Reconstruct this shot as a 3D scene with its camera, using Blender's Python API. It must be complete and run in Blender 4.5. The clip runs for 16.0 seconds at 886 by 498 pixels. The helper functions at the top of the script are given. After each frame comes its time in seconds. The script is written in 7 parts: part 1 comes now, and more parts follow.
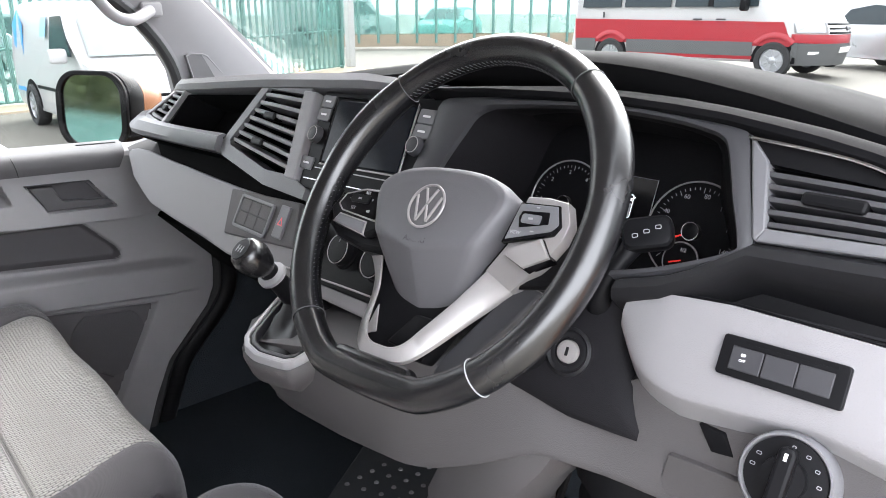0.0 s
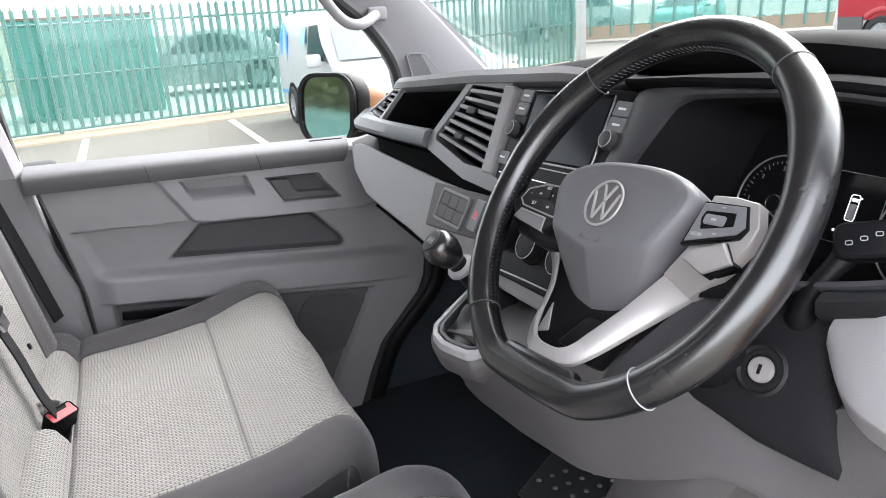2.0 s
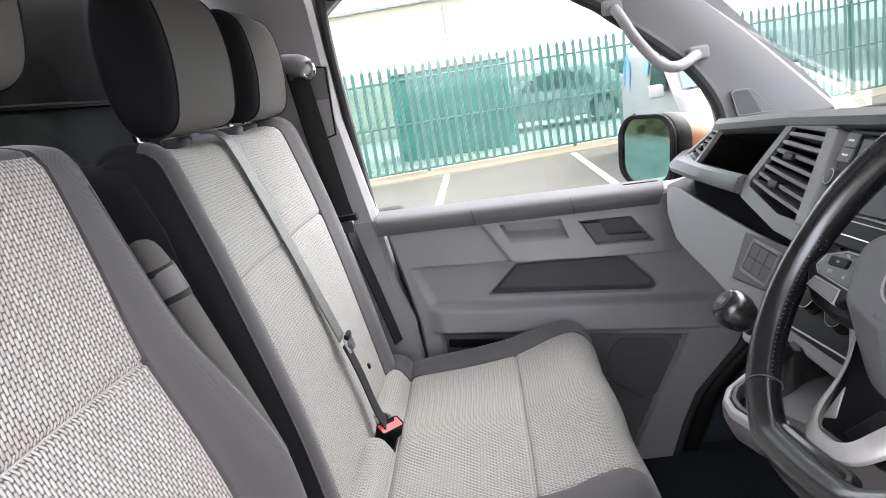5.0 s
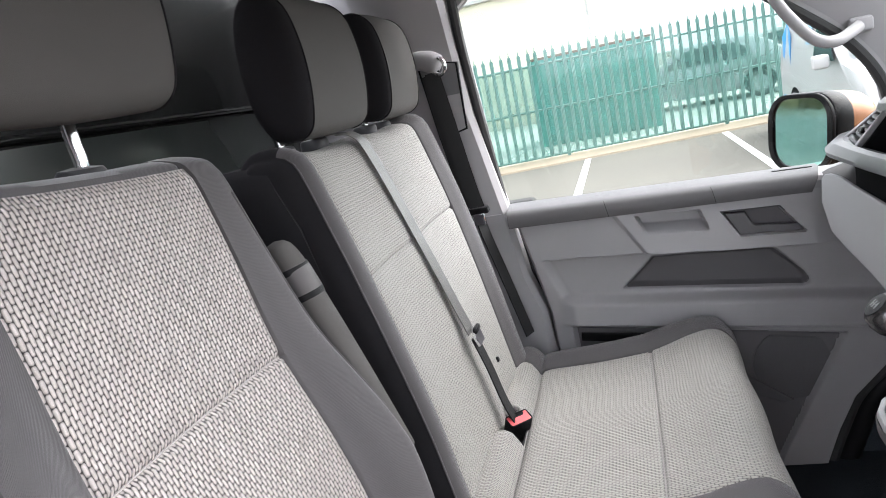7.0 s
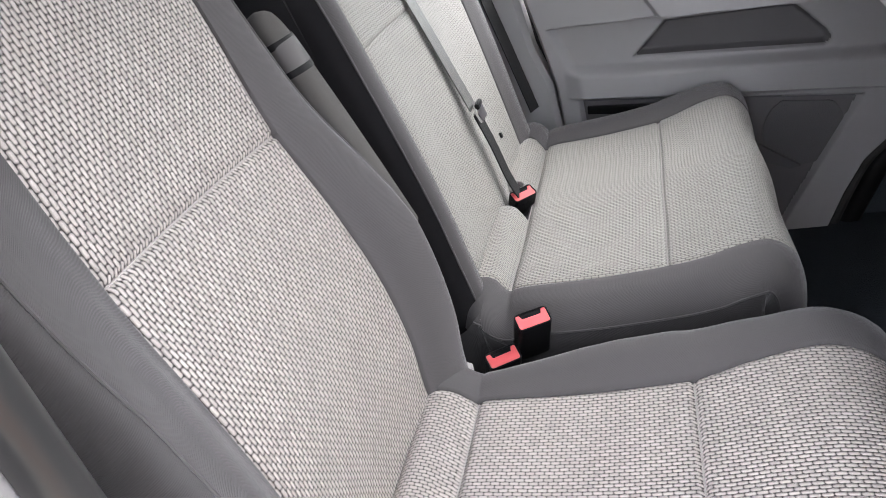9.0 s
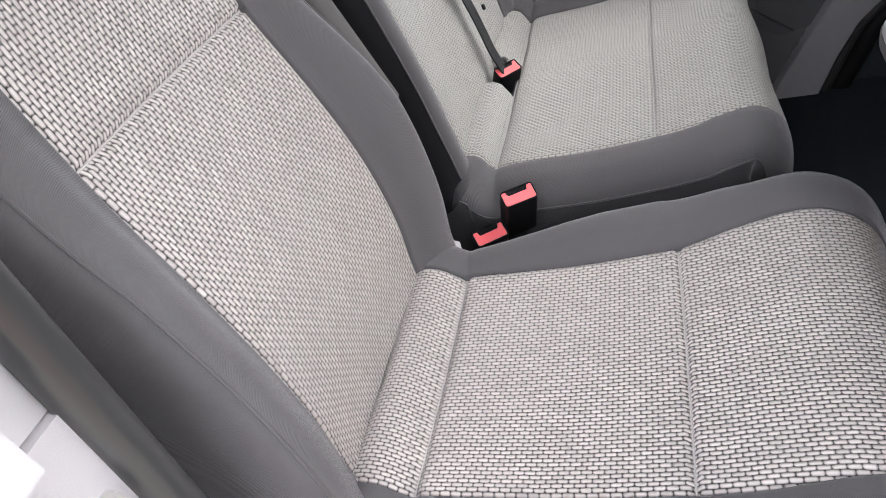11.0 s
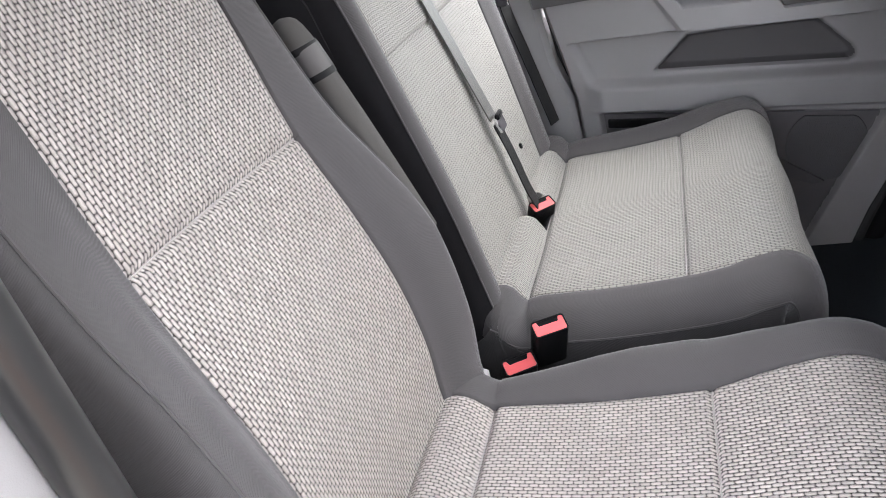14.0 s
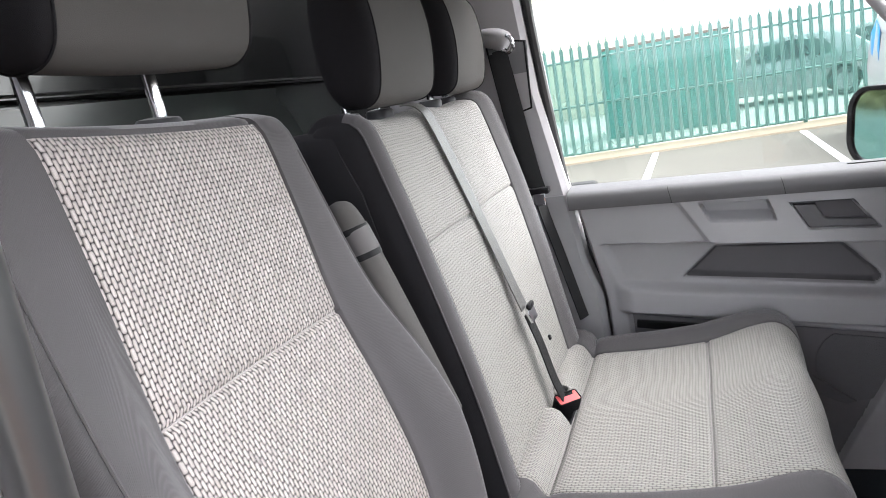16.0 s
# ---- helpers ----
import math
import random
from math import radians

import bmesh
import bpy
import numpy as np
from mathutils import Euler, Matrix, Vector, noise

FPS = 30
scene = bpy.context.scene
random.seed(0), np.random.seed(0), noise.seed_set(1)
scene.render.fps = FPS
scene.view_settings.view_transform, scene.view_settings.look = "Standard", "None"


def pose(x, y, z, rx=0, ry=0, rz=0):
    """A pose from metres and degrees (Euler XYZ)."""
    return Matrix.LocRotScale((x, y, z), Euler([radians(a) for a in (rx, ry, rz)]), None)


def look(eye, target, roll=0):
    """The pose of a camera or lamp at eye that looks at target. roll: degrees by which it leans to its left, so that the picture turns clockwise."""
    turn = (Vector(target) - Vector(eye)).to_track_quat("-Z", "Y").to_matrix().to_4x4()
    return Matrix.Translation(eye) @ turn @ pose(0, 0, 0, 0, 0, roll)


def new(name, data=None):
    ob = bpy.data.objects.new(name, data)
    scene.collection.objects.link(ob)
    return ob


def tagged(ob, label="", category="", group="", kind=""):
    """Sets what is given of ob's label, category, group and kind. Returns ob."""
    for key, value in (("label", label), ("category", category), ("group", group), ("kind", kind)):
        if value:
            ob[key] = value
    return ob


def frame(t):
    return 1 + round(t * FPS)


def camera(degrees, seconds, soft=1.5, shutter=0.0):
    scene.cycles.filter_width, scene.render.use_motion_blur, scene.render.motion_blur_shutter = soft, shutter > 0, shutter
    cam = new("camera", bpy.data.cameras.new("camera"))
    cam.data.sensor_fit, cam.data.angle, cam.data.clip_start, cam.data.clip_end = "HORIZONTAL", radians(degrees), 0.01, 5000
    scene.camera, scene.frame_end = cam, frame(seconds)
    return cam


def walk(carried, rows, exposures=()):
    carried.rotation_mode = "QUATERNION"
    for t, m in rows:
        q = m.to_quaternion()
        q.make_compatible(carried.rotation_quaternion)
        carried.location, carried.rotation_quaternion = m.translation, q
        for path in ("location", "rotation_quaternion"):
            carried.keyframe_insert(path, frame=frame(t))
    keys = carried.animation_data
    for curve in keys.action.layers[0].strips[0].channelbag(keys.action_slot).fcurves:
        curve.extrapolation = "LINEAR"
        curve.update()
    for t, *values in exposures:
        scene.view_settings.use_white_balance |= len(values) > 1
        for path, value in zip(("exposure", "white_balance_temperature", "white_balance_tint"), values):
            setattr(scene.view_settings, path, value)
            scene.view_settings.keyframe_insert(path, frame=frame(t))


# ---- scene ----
PATH = [
    (0, (-0.432, -0.928, 1.461), (0.843, 0.476, 0.825), -0.2),
    (0.5, (-0.424, -0.935, 1.459), (0.742, 0.563, 0.829), -1.2),
    (1, (-0.413, -0.943, 1.46), (0.634, 0.641, 0.833), -2.0),
    (1.5, (-0.401, -0.943, 1.459), (0.506, 0.726, 0.831), -3.0),
    (2, (-0.386, -0.945, 1.457), (0.363, 0.8, 0.828), -3.8),
    (2.5, (-0.359, -0.949, 1.456), (0.213, 0.863, 0.832), -4.9),
    (3, (-0.339, -0.949, 1.459), (0.065, 0.913, 0.853), -6.0),
    (3.5, (-0.329, -0.952, 1.465), (-0.076, 0.946, 0.888), -7.1),
    (4, (-0.32, -0.955, 1.47), (-0.21, 0.968, 0.931), -7.9),
    (4.5, (-0.32, -0.968, 1.48), (-0.345, 0.97, 0.987), -8.6),
    (5, (-0.316, -0.982, 1.49), (-0.471, 0.962, 1.045), -9.3),
    (5.2, (-0.311, -0.988, 1.489), (-0.509, 0.955, 1.059), -9.2),
    (7.3, (-0.288, -0.974, 1.505), (-0.876, 0.89, 1.08), -12.2),
    (7.5, (-0.291, -0.97, 1.503), (-0.898, 0.878, 1.041), -12.4),
    (8, (-0.29, -0.966, 1.496), (-0.924, 0.825, 0.873), -13.8),
    (8.5, (-0.294, -0.96, 1.489), (-0.929, 0.754, 0.676), -14.9),
    (9, (-0.293, -0.955, 1.479), (-0.927, 0.682, 0.521), -16.0),
    (9.5, (-0.298, -0.953, 1.475), (-0.92, 0.622, 0.411), -16.9),
    (10, (-0.295, -0.954, 1.47), (-0.917, 0.559, 0.32), -18.0),
    (10.2, (-0.292, -0.956, 1.469), (-0.915, 0.539, 0.295), -18.4),
    (12.3, (-0.289, -0.956, 1.455), (-0.954, 0.48, 0.232), -20.4),
    (12.5, (-0.289, -0.958, 1.455), (-0.96, 0.5, 0.262), -20.1),
    (13, (-0.29, -0.962, 1.458), (-0.967, 0.558, 0.348), -18.8),
    (13.5, (-0.291, -0.964, 1.462), (-0.97, 0.621, 0.449), -17.3),
    (14, (-0.289, -0.969, 1.466), (-0.973, 0.681, 0.566), -15.8),
    (14.5, (-0.287, -0.975, 1.471), (-0.975, 0.733, 0.69), -14.2),
    (15, (-0.29, -0.981, 1.474), (-0.98, 0.777, 0.816), -12.6),
    (15.5, (-0.286, -0.992, 1.474), (-0.985, 0.807, 0.949), -11.6),
    (16, (-0.285, -0.996, 1.479), (-0.995, 0.828, 1.064), -10.0),
]
cam = camera(64.3, 16.0, 0.9)
walk(cam, [(t, look(eye, target, roll)) for t, eye, target, roll in PATH], [(0.0, 4.19), (2.5, 4.06), (5.0, 3.93), (7.5, 3.88), (10.0, 3.82), (12.5, 3.77), (14.0, 3.86), (16.0, 4.03)])

# ---- world, sun, exposure ----
world = bpy.data.worlds.new("overcast_sky")
scene.world = world
world.use_nodes = True
wn, wl = world.node_tree.nodes, world.node_tree.links
sky = wn.new("ShaderNodeTexSky")
sky.sky_type, sky.sun_disc = "NISHITA", False
sky.sun_elevation, sky.sun_rotation = radians(45), radians(63)
sky.air_density, sky.dust_density, sky.ozone_density = 1.0, 6.0, 1.0
hsv = wn.new("ShaderNodeHueSaturation")
hsv.inputs["Saturation"].default_value = 0.25
wl.new(sky.outputs[0], hsv.inputs["Color"])
cloud = wn.new("ShaderNodeMix")
cloud.data_type = "RGBA"
cloud.inputs[0].default_value, cloud.inputs[7].default_value = 0.6, (3.93, 4.0, 4.31, 1)
wl.new(hsv.outputs[0], cloud.inputs[6])
wl.new(cloud.outputs[2], wn["Background"].inputs[0])
wn["Background"].inputs[1].default_value = 0.15
sun = new("sun", bpy.data.lights.new("sun", "SUN"))
sun.data.energy, sun.data.angle, sun.data.color = 0.65, radians(70), (0.985, 0.975, 1.015)
sun.matrix_world = look((12, 6, 9), (0, 0, 0))


# ---- materials ----
def mat(name, color, rough=0.5, metal=0.0, grain=0.0, grain_scale=900.0, vary=0.12, vary_scale=9.0, spec=0.5, coat=0.0, emit=0.0):
    """A surface with stains at two scales and a fine grain of the given depth in metres."""
    m = bpy.data.materials.new(name)
    m.use_nodes = True
    n, l = m.node_tree.nodes, m.node_tree.links
    b = n["Principled BSDF"]
    b.inputs["Roughness"].default_value, b.inputs["Metallic"].default_value = rough, metal
    b.inputs["Specular IOR Level"].default_value, b.inputs["Coat Weight"].default_value = spec, coat
    co = n.new("ShaderNodeTexCoord")
    big, fine = n.new("ShaderNodeTexNoise"), n.new("ShaderNodeTexNoise")
    big.inputs["Scale"].default_value, big.inputs["Detail"].default_value = vary_scale, 5
    fine.inputs["Scale"].default_value, fine.inputs["Detail"].default_value = grain_scale, 2
    for t in (big, fine):
        l.new(co.outputs["Object"], t.inputs["Vector"])
    mix = n.new("ShaderNodeMix")
    mix.data_type = "RGBA"
    mix.inputs[6].default_value = (*[c * (1 - vary) for c in color], 1)
    mix.inputs[7].default_value = (*[min(1, c * (1 + vary)) for c in color], 1)
    l.new(big.outputs["Fac"], mix.inputs[0])
    l.new(mix.outputs[2], b.inputs["Base Color"])
    ramp = n.new("ShaderNodeMapRange")
    ramp.inputs["To Min"].default_value, ramp.inputs["To Max"].default_value = max(0.02, rough - 0.08), min(1, rough + 0.08)
    l.new(big.outputs["Fac"], ramp.inputs["Value"])
    l.new(ramp.outputs[0], b.inputs["Roughness"])
    if grain:
        bump = n.new("ShaderNodeBump")
        bump.inputs["Distance"].default_value, bump.inputs["Strength"].default_value = grain, 0.8
        l.new(fine.outputs["Fac"], bump.inputs["Height"])
        l.new(bump.outputs[0], b.inputs["Normal"])
    if emit:
        b.inputs["Emission Color"].default_value, b.inputs["Emission Strength"].default_value = (*color, 1), emit
    return m


def weave(name, light, dark, long=0.0116, wide=0.0050, depth=0.0022):
    """Seat cloth woven in staggered short round ribs, laid by the UV map in metres."""
    m = mat(name, light, 0.62, vary=0.1, vary_scale=5)
    n, l = m.node_tree.nodes, m.node_tree.links
    b = n["Principled BSDF"]

    def op(kind, a, c=None, d=None):
        x = n.new("ShaderNodeMath")
        x.operation = kind
        for i, v in enumerate((a, c, d)):
            if v is None:
                continue
            if isinstance(v, (int, float)):
                x.inputs[i].default_value = v
            else:
                l.new(v, x.inputs[i])
        return x.outputs[0]

    uv, sep = n.new("ShaderNodeTexCoord"), n.new("ShaderNodeSeparateXYZ")
    wob = n.new("ShaderNodeTexNoise")
    wob.inputs["Scale"].default_value = 45
    l.new(uv.outputs["UV"], wob.inputs["Vector"])
    l.new(uv.outputs["UV"], sep.inputs[0])
    sway = op("MULTIPLY_ADD", wob.outputs["Fac"], 0.0016, -0.0008)
    v = op("DIVIDE", op("ADD", sep.outputs["Y"], sway), wide)
    row = op("FLOOR", v)
    u = op("ADD", op("DIVIDE", op("ADD", sep.outputs["X"], sway), long), op("MULTIPLY", row, 0.5))
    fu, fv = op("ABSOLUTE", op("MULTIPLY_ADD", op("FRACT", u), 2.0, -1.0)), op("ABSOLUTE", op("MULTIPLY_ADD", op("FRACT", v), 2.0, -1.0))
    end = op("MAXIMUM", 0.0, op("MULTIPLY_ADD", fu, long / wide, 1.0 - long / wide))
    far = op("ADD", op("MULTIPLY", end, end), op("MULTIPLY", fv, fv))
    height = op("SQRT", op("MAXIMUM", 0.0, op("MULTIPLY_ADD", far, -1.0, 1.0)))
    cell = n.new("ShaderNodeCombineXYZ")
    l.new(op("FLOOR", u), cell.inputs[0])
    l.new(row, cell.inputs[1])
    rnd = n.new("ShaderNodeTexWhiteNoise")
    l.new(cell.outputs[0], rnd.inputs["Vector"])
    thread = n.new("ShaderNodeTexNoise")
    thread.inputs["Scale"].default_value, thread.inputs["Detail"].default_value = 1300, 2
    l.new(uv.outputs["UV"], thread.inputs["Vector"])
    # Base colour falls to dark at rib edges, painting shade into the grooves.
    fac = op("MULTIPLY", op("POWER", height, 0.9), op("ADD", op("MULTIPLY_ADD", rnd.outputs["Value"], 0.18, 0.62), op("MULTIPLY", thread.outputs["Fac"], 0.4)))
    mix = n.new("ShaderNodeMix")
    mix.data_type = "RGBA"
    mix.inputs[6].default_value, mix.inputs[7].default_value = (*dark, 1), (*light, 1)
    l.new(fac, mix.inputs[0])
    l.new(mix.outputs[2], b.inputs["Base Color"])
    bump = n.new("ShaderNodeBump")
    bump.inputs["Distance"].default_value = depth
    l.new(op("ADD", height, op("MULTIPLY", thread.outputs["Fac"], 0.15)), bump.inputs["Height"])
    l.new(bump.outputs[0], b.inputs["Normal"])
    b.inputs["Sheen Weight"].default_value = 0.12
    return m


def twill(name, color):
    """Plain seat cloth with a fine slanting rib, laid by the UV map in metres."""
    m = mat(name, color, 0.85, vary=0.14, vary_scale=8)
    n, l = m.node_tree.nodes, m.node_tree.links
    b = n["Principled BSDF"]
    uv, turn, rib, fuzz, bump = n.new("ShaderNodeTexCoord"), n.new("ShaderNodeMapping"), n.new("ShaderNodeTexWave"), n.new("ShaderNodeTexNoise"), n.new("ShaderNodeBump")
    turn.inputs["Rotation"].default_value = (0, 0, 0.7)
    l.new(uv.outputs["UV"], turn.inputs["Vector"])
    l.new(turn.outputs[0], rib.inputs["Vector"])
    rib.inputs["Scale"].default_value, rib.inputs["Distortion"].default_value = 230, 0.4
    fuzz.inputs["Scale"].default_value = 700
    l.new(uv.outputs["UV"], fuzz.inputs["Vector"])
    both = n.new("ShaderNodeMath")
    l.new(rib.outputs["Fac"], both.inputs[0])
    l.new(fuzz.outputs["Fac"], both.inputs[1])
    l.new(both.outputs[0], bump.inputs["Height"])
    bump.inputs["Distance"].default_value = 0.00016
    l.new(bump.outputs[0], b.inputs["Normal"])
    b.inputs["Sheen Weight"].default_value = 0.35
    b.inputs["Sheen Roughness"].default_value = 0.35
    b.inputs["Sheen Tint"].default_value = (0.75, 0.74, 0.78, 1)
    return m


def glass(name, tint=(1, 1, 1), rough=0.0):
    m = bpy.data.materials.new(name)
    m.use_nodes = True
    n, l = m.node_tree.nodes, m.node_tree.links
    n.remove(n["Principled BSDF"])
    clear, gloss, mix, lw = n.new("ShaderNodeBsdfTransparent"), n.new("ShaderNodeBsdfGlossy"), n.new("ShaderNodeMixShader"), n.new("ShaderNodeLayerWeight")
    clear.inputs[0].default_value, gloss.inputs["Roughness"].default_value = (*tint, 1), rough
    power, scale = n.new("ShaderNodeMath"), n.new("ShaderNodeMath")
    power.operation, scale.operation = "POWER", "MULTIPLY_ADD"
    power.inputs[1].default_value, scale.inputs[1].default_value, scale.inputs[2].default_value = 5.0, 0.9, 0.035
    l.new(lw.outputs["Facing"], power.inputs[0])
    l.new(power.outputs[0], scale.inputs[0])
    l.new(scale.outputs[0], mix.inputs[0])
    l.new(clear.outputs[0], mix.inputs[1])
    l.new(gloss.outputs[0], mix.inputs[2])
    l.new(mix.outputs[0], n["Material Output"].inputs[0])
    return m


def netting(name, color, cover):
    """A fine mesh sheet that lets part of the light through."""
    m = mat(name, color, 0.8, vary=0.2, vary_scale=0.7)
    n, l = m.node_tree.nodes, m.node_tree.links
    clear, mix = n.new("ShaderNodeBsdfTransparent"), n.new("ShaderNodeMixShader")
    clear.inputs[0].default_value = (0.70, 0.90, 0.86, 1)
    mix.inputs[0].default_value = cover
    l.new(clear.outputs[0], mix.inputs[1])
    l.new(n["Principled BSDF"].outputs[0], mix.inputs[2])
    l.new(mix.outputs[0], n["Material Output"].inputs[0])
    return m


pad_black = mat("matt_black_dash_pad", (0.0055, 0.0055, 0.006), 0.78, grain=0.0002, grain_scale=1100, spec=0.035)
strip_grey = mat("dark_grey_dash_strip", (0.12, 0.119, 0.127), 0.5, grain=0.0003, grain_scale=1100, vary=0.06)
ledge_matt = mat("matt_black_ledge", (0.0085, 0.0085, 0.0095), 0.7, grain=0.0003, grain_scale=1100, spec=0.03)
# Bolster cloth in a darker tone that stands in for shade on seat sides.
cloth_side = twill("shaded_charcoal_seat_cloth", (0.026, 0.025, 0.027))
cowl_black = mat("charcoal_cowl_plastic", (0.012, 0.0115, 0.013), 0.6, grain=0.0004, grain_scale=900, spec=0.06)
ledge_black = mat("ribbed_black_plastic", (0.013, 0.013, 0.0145), 0.42, grain=0.0004, grain_scale=1100, spec=0.15)
slat_grey = mat("dark_grey_slat_plastic", (0.055, 0.055, 0.06), 0.45, grain=0.0002, grain_scale=1400, vary=0.06)
pale_slat = mat("satin_grey_slat_plastic", (0.19, 0.19, 0.2), 0.42, grain=0.0002, grain_scale=1400, vary=0.06)
hard_black = mat("hard_black_plastic", (0.007, 0.007, 0.008), 0.4, grain=0.0002, grain_scale=1600, spec=0.11)
deep_black = mat("deep_black_plastic", (0.007, 0.007, 0.008), 0.6, grain=0.0002, spec=0.08)
dark_satin = mat("dark_satin_plastic", (0.042, 0.042, 0.046), 0.42, grain=0.0002, grain_scale=1400, vary=0.06, spec=0.3)
radio_black = mat("dark_radio_plastic", (0.008, 0.008, 0.009), 0.3, vary=0.05, spec=0.05)
piano = mat("gloss_black_plastic", (0.005, 0.005, 0.006), 0.08, vary=0.05, spec=0.2)
grey_dash = mat("pale_grey_grained_plastic", (0.225, 0.217, 0.225), 0.6, grain=0.0004, grain_scale=800, vary=0.06)
grey_knee = mat("warm_grey_grained_plastic", (0.068, 0.0635, 0.065), 0.62, grain=0.0005, grain_scale=800, vary=0.06)
grey_bar = mat("satin_grey_plastic", (0.13, 0.13, 0.138), 0.45, grain=0.0003, grain_scale=1200, vary=0.06)
grey_door = mat("dark_grey_door_plastic", (0.238, 0.232, 0.244), 0.55, grain=0.0005, grain_scale=900, vary=0.07)
grey_sill = mat("mid_grey_door_top", (0.25, 0.245, 0.255), 0.5, grain=0.0005, grain_scale=900, vary=0.06)
rail_grey = mat("dark_grey_door_rail", (0.080, 0.078, 0.083), 0.55, grain=0.0005, grain_scale=900, vary=0.06, spec=0.45)
# Door plastic darkened to paint in the shade of the map pocket.
pocket_grey = mat("shade_toned_door_plastic", (0.085, 0.082, 0.088), 0.7, grain=0.0005, grain_scale=900, vary=0.06, spec=0.3)
pale_trim = mat("pale_grey_pillar_trim", (0.31, 0.302, 0.312), 0.7, grain=0.0003, grain_scale=900, vary=0.05)
headlining = mat("grey_headlining", (0.45, 0.44, 0.44), 0.95, grain=0.0006, grain_scale=500)
leather = mat("black_leather", (0.007, 0.007, 0.008), 0.25, grain=0.00012, grain_scale=1100, vary=0.25, vary_scale=16, spec=0.8, coat=0.15)
leather.node_tree.nodes["Principled BSDF"].inputs["Coat Roughness"].default_value = 0.2
thread_grey = mat("grey_thread", (0.35, 0.35, 0.36), 0.8)
thread_pale = mat("pale_grey_thread", (0.32, 0.30, 0.295), 0.8)
thread_dark = mat("dark_thread", (0.07, 0.07, 0.075), 0.8)
satin_metal = mat("satin_silver_trim", (0.34, 0.325, 0.32), 0.4, metal=0.4, vary=0.05, vary_scale=20)
chrome = mat("chrome", (0.8, 0.8, 0.82), 0.12, metal=1.0, vary=0.03)
hub_grey = mat("grey_airbag_cover", (0.10, 0.098, 0.105), 0.5, grain=0.0004, grain_scale=1300)
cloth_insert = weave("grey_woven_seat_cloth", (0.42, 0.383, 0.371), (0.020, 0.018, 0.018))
# Copy of the seat weave, its tones shifted to correct the bench's lighting.
cloth_bench = weave("woven_seat_cloth_toned_for_bench_light", (0.315, 0.302, 0.285), (0.055, 0.053, 0.050), depth=0.0014)
cloth_bolster = twill("charcoal_seat_cloth", (0.056, 0.053, 0.056))
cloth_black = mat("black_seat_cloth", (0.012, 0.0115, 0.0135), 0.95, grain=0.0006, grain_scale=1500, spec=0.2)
cloth_head = mat("grey_headrest_cloth", (0.056, 0.053, 0.051), 0.85, grain=0.0005, grain_scale=1500)
belt_web = mat("black_belt_webbing", (0.014, 0.014, 0.015), 0.7, grain=0.0006, grain_scale=700, spec=0.2)
# Black webbing coloured grey to imitate the sheen on the centre belt.
belt_sheen = mat("belt_webbing_painted_sheen", (0.085, 0.084, 0.082), 0.32, grain=0.0005, grain_scale=900)
red_plastic = mat("red_plastic", (0.72, 0.11, 0.12), 0.4)
white_mark = mat("white_print", (0.75, 0.75, 0.75), 0.5, vary=0.02)
lit_mark = mat("lit_white_print", (0.7, 0.72, 0.75), 0.5, vary=0.02, emit=0.12)
dial_mark = mat("grey_dial_print", (0.3, 0.3, 0.31), 0.6, vary=0.05)
red_needle = mat("red_needle", (0.55, 0.025, 0.02), 0.4, emit=0.05)
carpet = mat("black_carpet", (0.031, 0.037, 0.044), 0.97, grain=0.002, grain_scale=300, spec=0.1)
rubber = mat("black_rubber", (0.02, 0.02, 0.021), 0.75, grain=0.0004)
mirror_glass = mat("mirror_glass", (0.9, 0.92, 0.92), 0.01, metal=1.0, vary=0.0)
copper_paint = mat("copper_car_paint", (0.30, 0.125, 0.05), 0.35, metal=0.2, coat=0.15, vary=0.05)
bulkhead_mat = mat("dark_painted_steel", (0.003, 0.0035, 0.0035), 0.2, vary=0.3, vary_scale=3, spec=0.5, coat=0.3)
clear_glass = glass("window_glass", (0.41, 0.425, 0.42))
asphalt = mat("asphalt", (0.115, 0.108, 0.092), 0.9, grain=0.004, grain_scale=120, vary=0.25, vary_scale=0.6)
concrete = mat("tan_concrete", (0.30, 0.245, 0.18), 0.9, grain=0.003, grain_scale=60, vary=0.15, vary_scale=2)
line_paint = mat("white_road_paint", (0.75, 0.75, 0.73), 0.8, grain=0.001, grain_scale=150, vary=0.1)
fence_green = mat("green_fence_paint", (0.115, 0.235, 0.21), 0.5, vary=0.12)
fence_tip = mat("galvanised_steel", (0.4, 0.41, 0.4), 0.5, metal=0.3, vary=0.15)
net_green = netting("mint_netting", (0.14, 0.32, 0.285), 0.5)
white_paint = mat("white_car_paint", (0.46, 0.455, 0.455), 0.35, coat=0.1, vary=0.04)
red_paint = mat("red_car_paint", (0.30, 0.010, 0.020), 0.35, coat=0.1, vary=0.03)
blue_paint = mat("blue_vinyl", (0.05, 0.3, 0.65), 0.35, vary=0.03)
silver_paint = mat("silver_car_paint", (0.34, 0.345, 0.36), 0.3, metal=0.5, coat=0.5, vary=0.03)
teal_paint = mat("teal_steel_sheet", (0.06, 0.27, 0.24), 0.6, vary=0.1)
dark_glass = mat("dark_car_window", (0.03, 0.04, 0.045), 0.15, vary=0.05, spec=0.15)
cream_wall = mat("cream_wall_cladding", (0.60, 0.57, 0.46), 0.7, vary=0.06, vary_scale=0.5)
bark = mat("bark", (0.1, 0.075, 0.05), 0.9, grain=0.01, grain_scale=30)
leaf_mat = mat("green_leaves", (0.06, 0.085, 0.03), 0.6, vary=0.5, vary_scale=1.5)


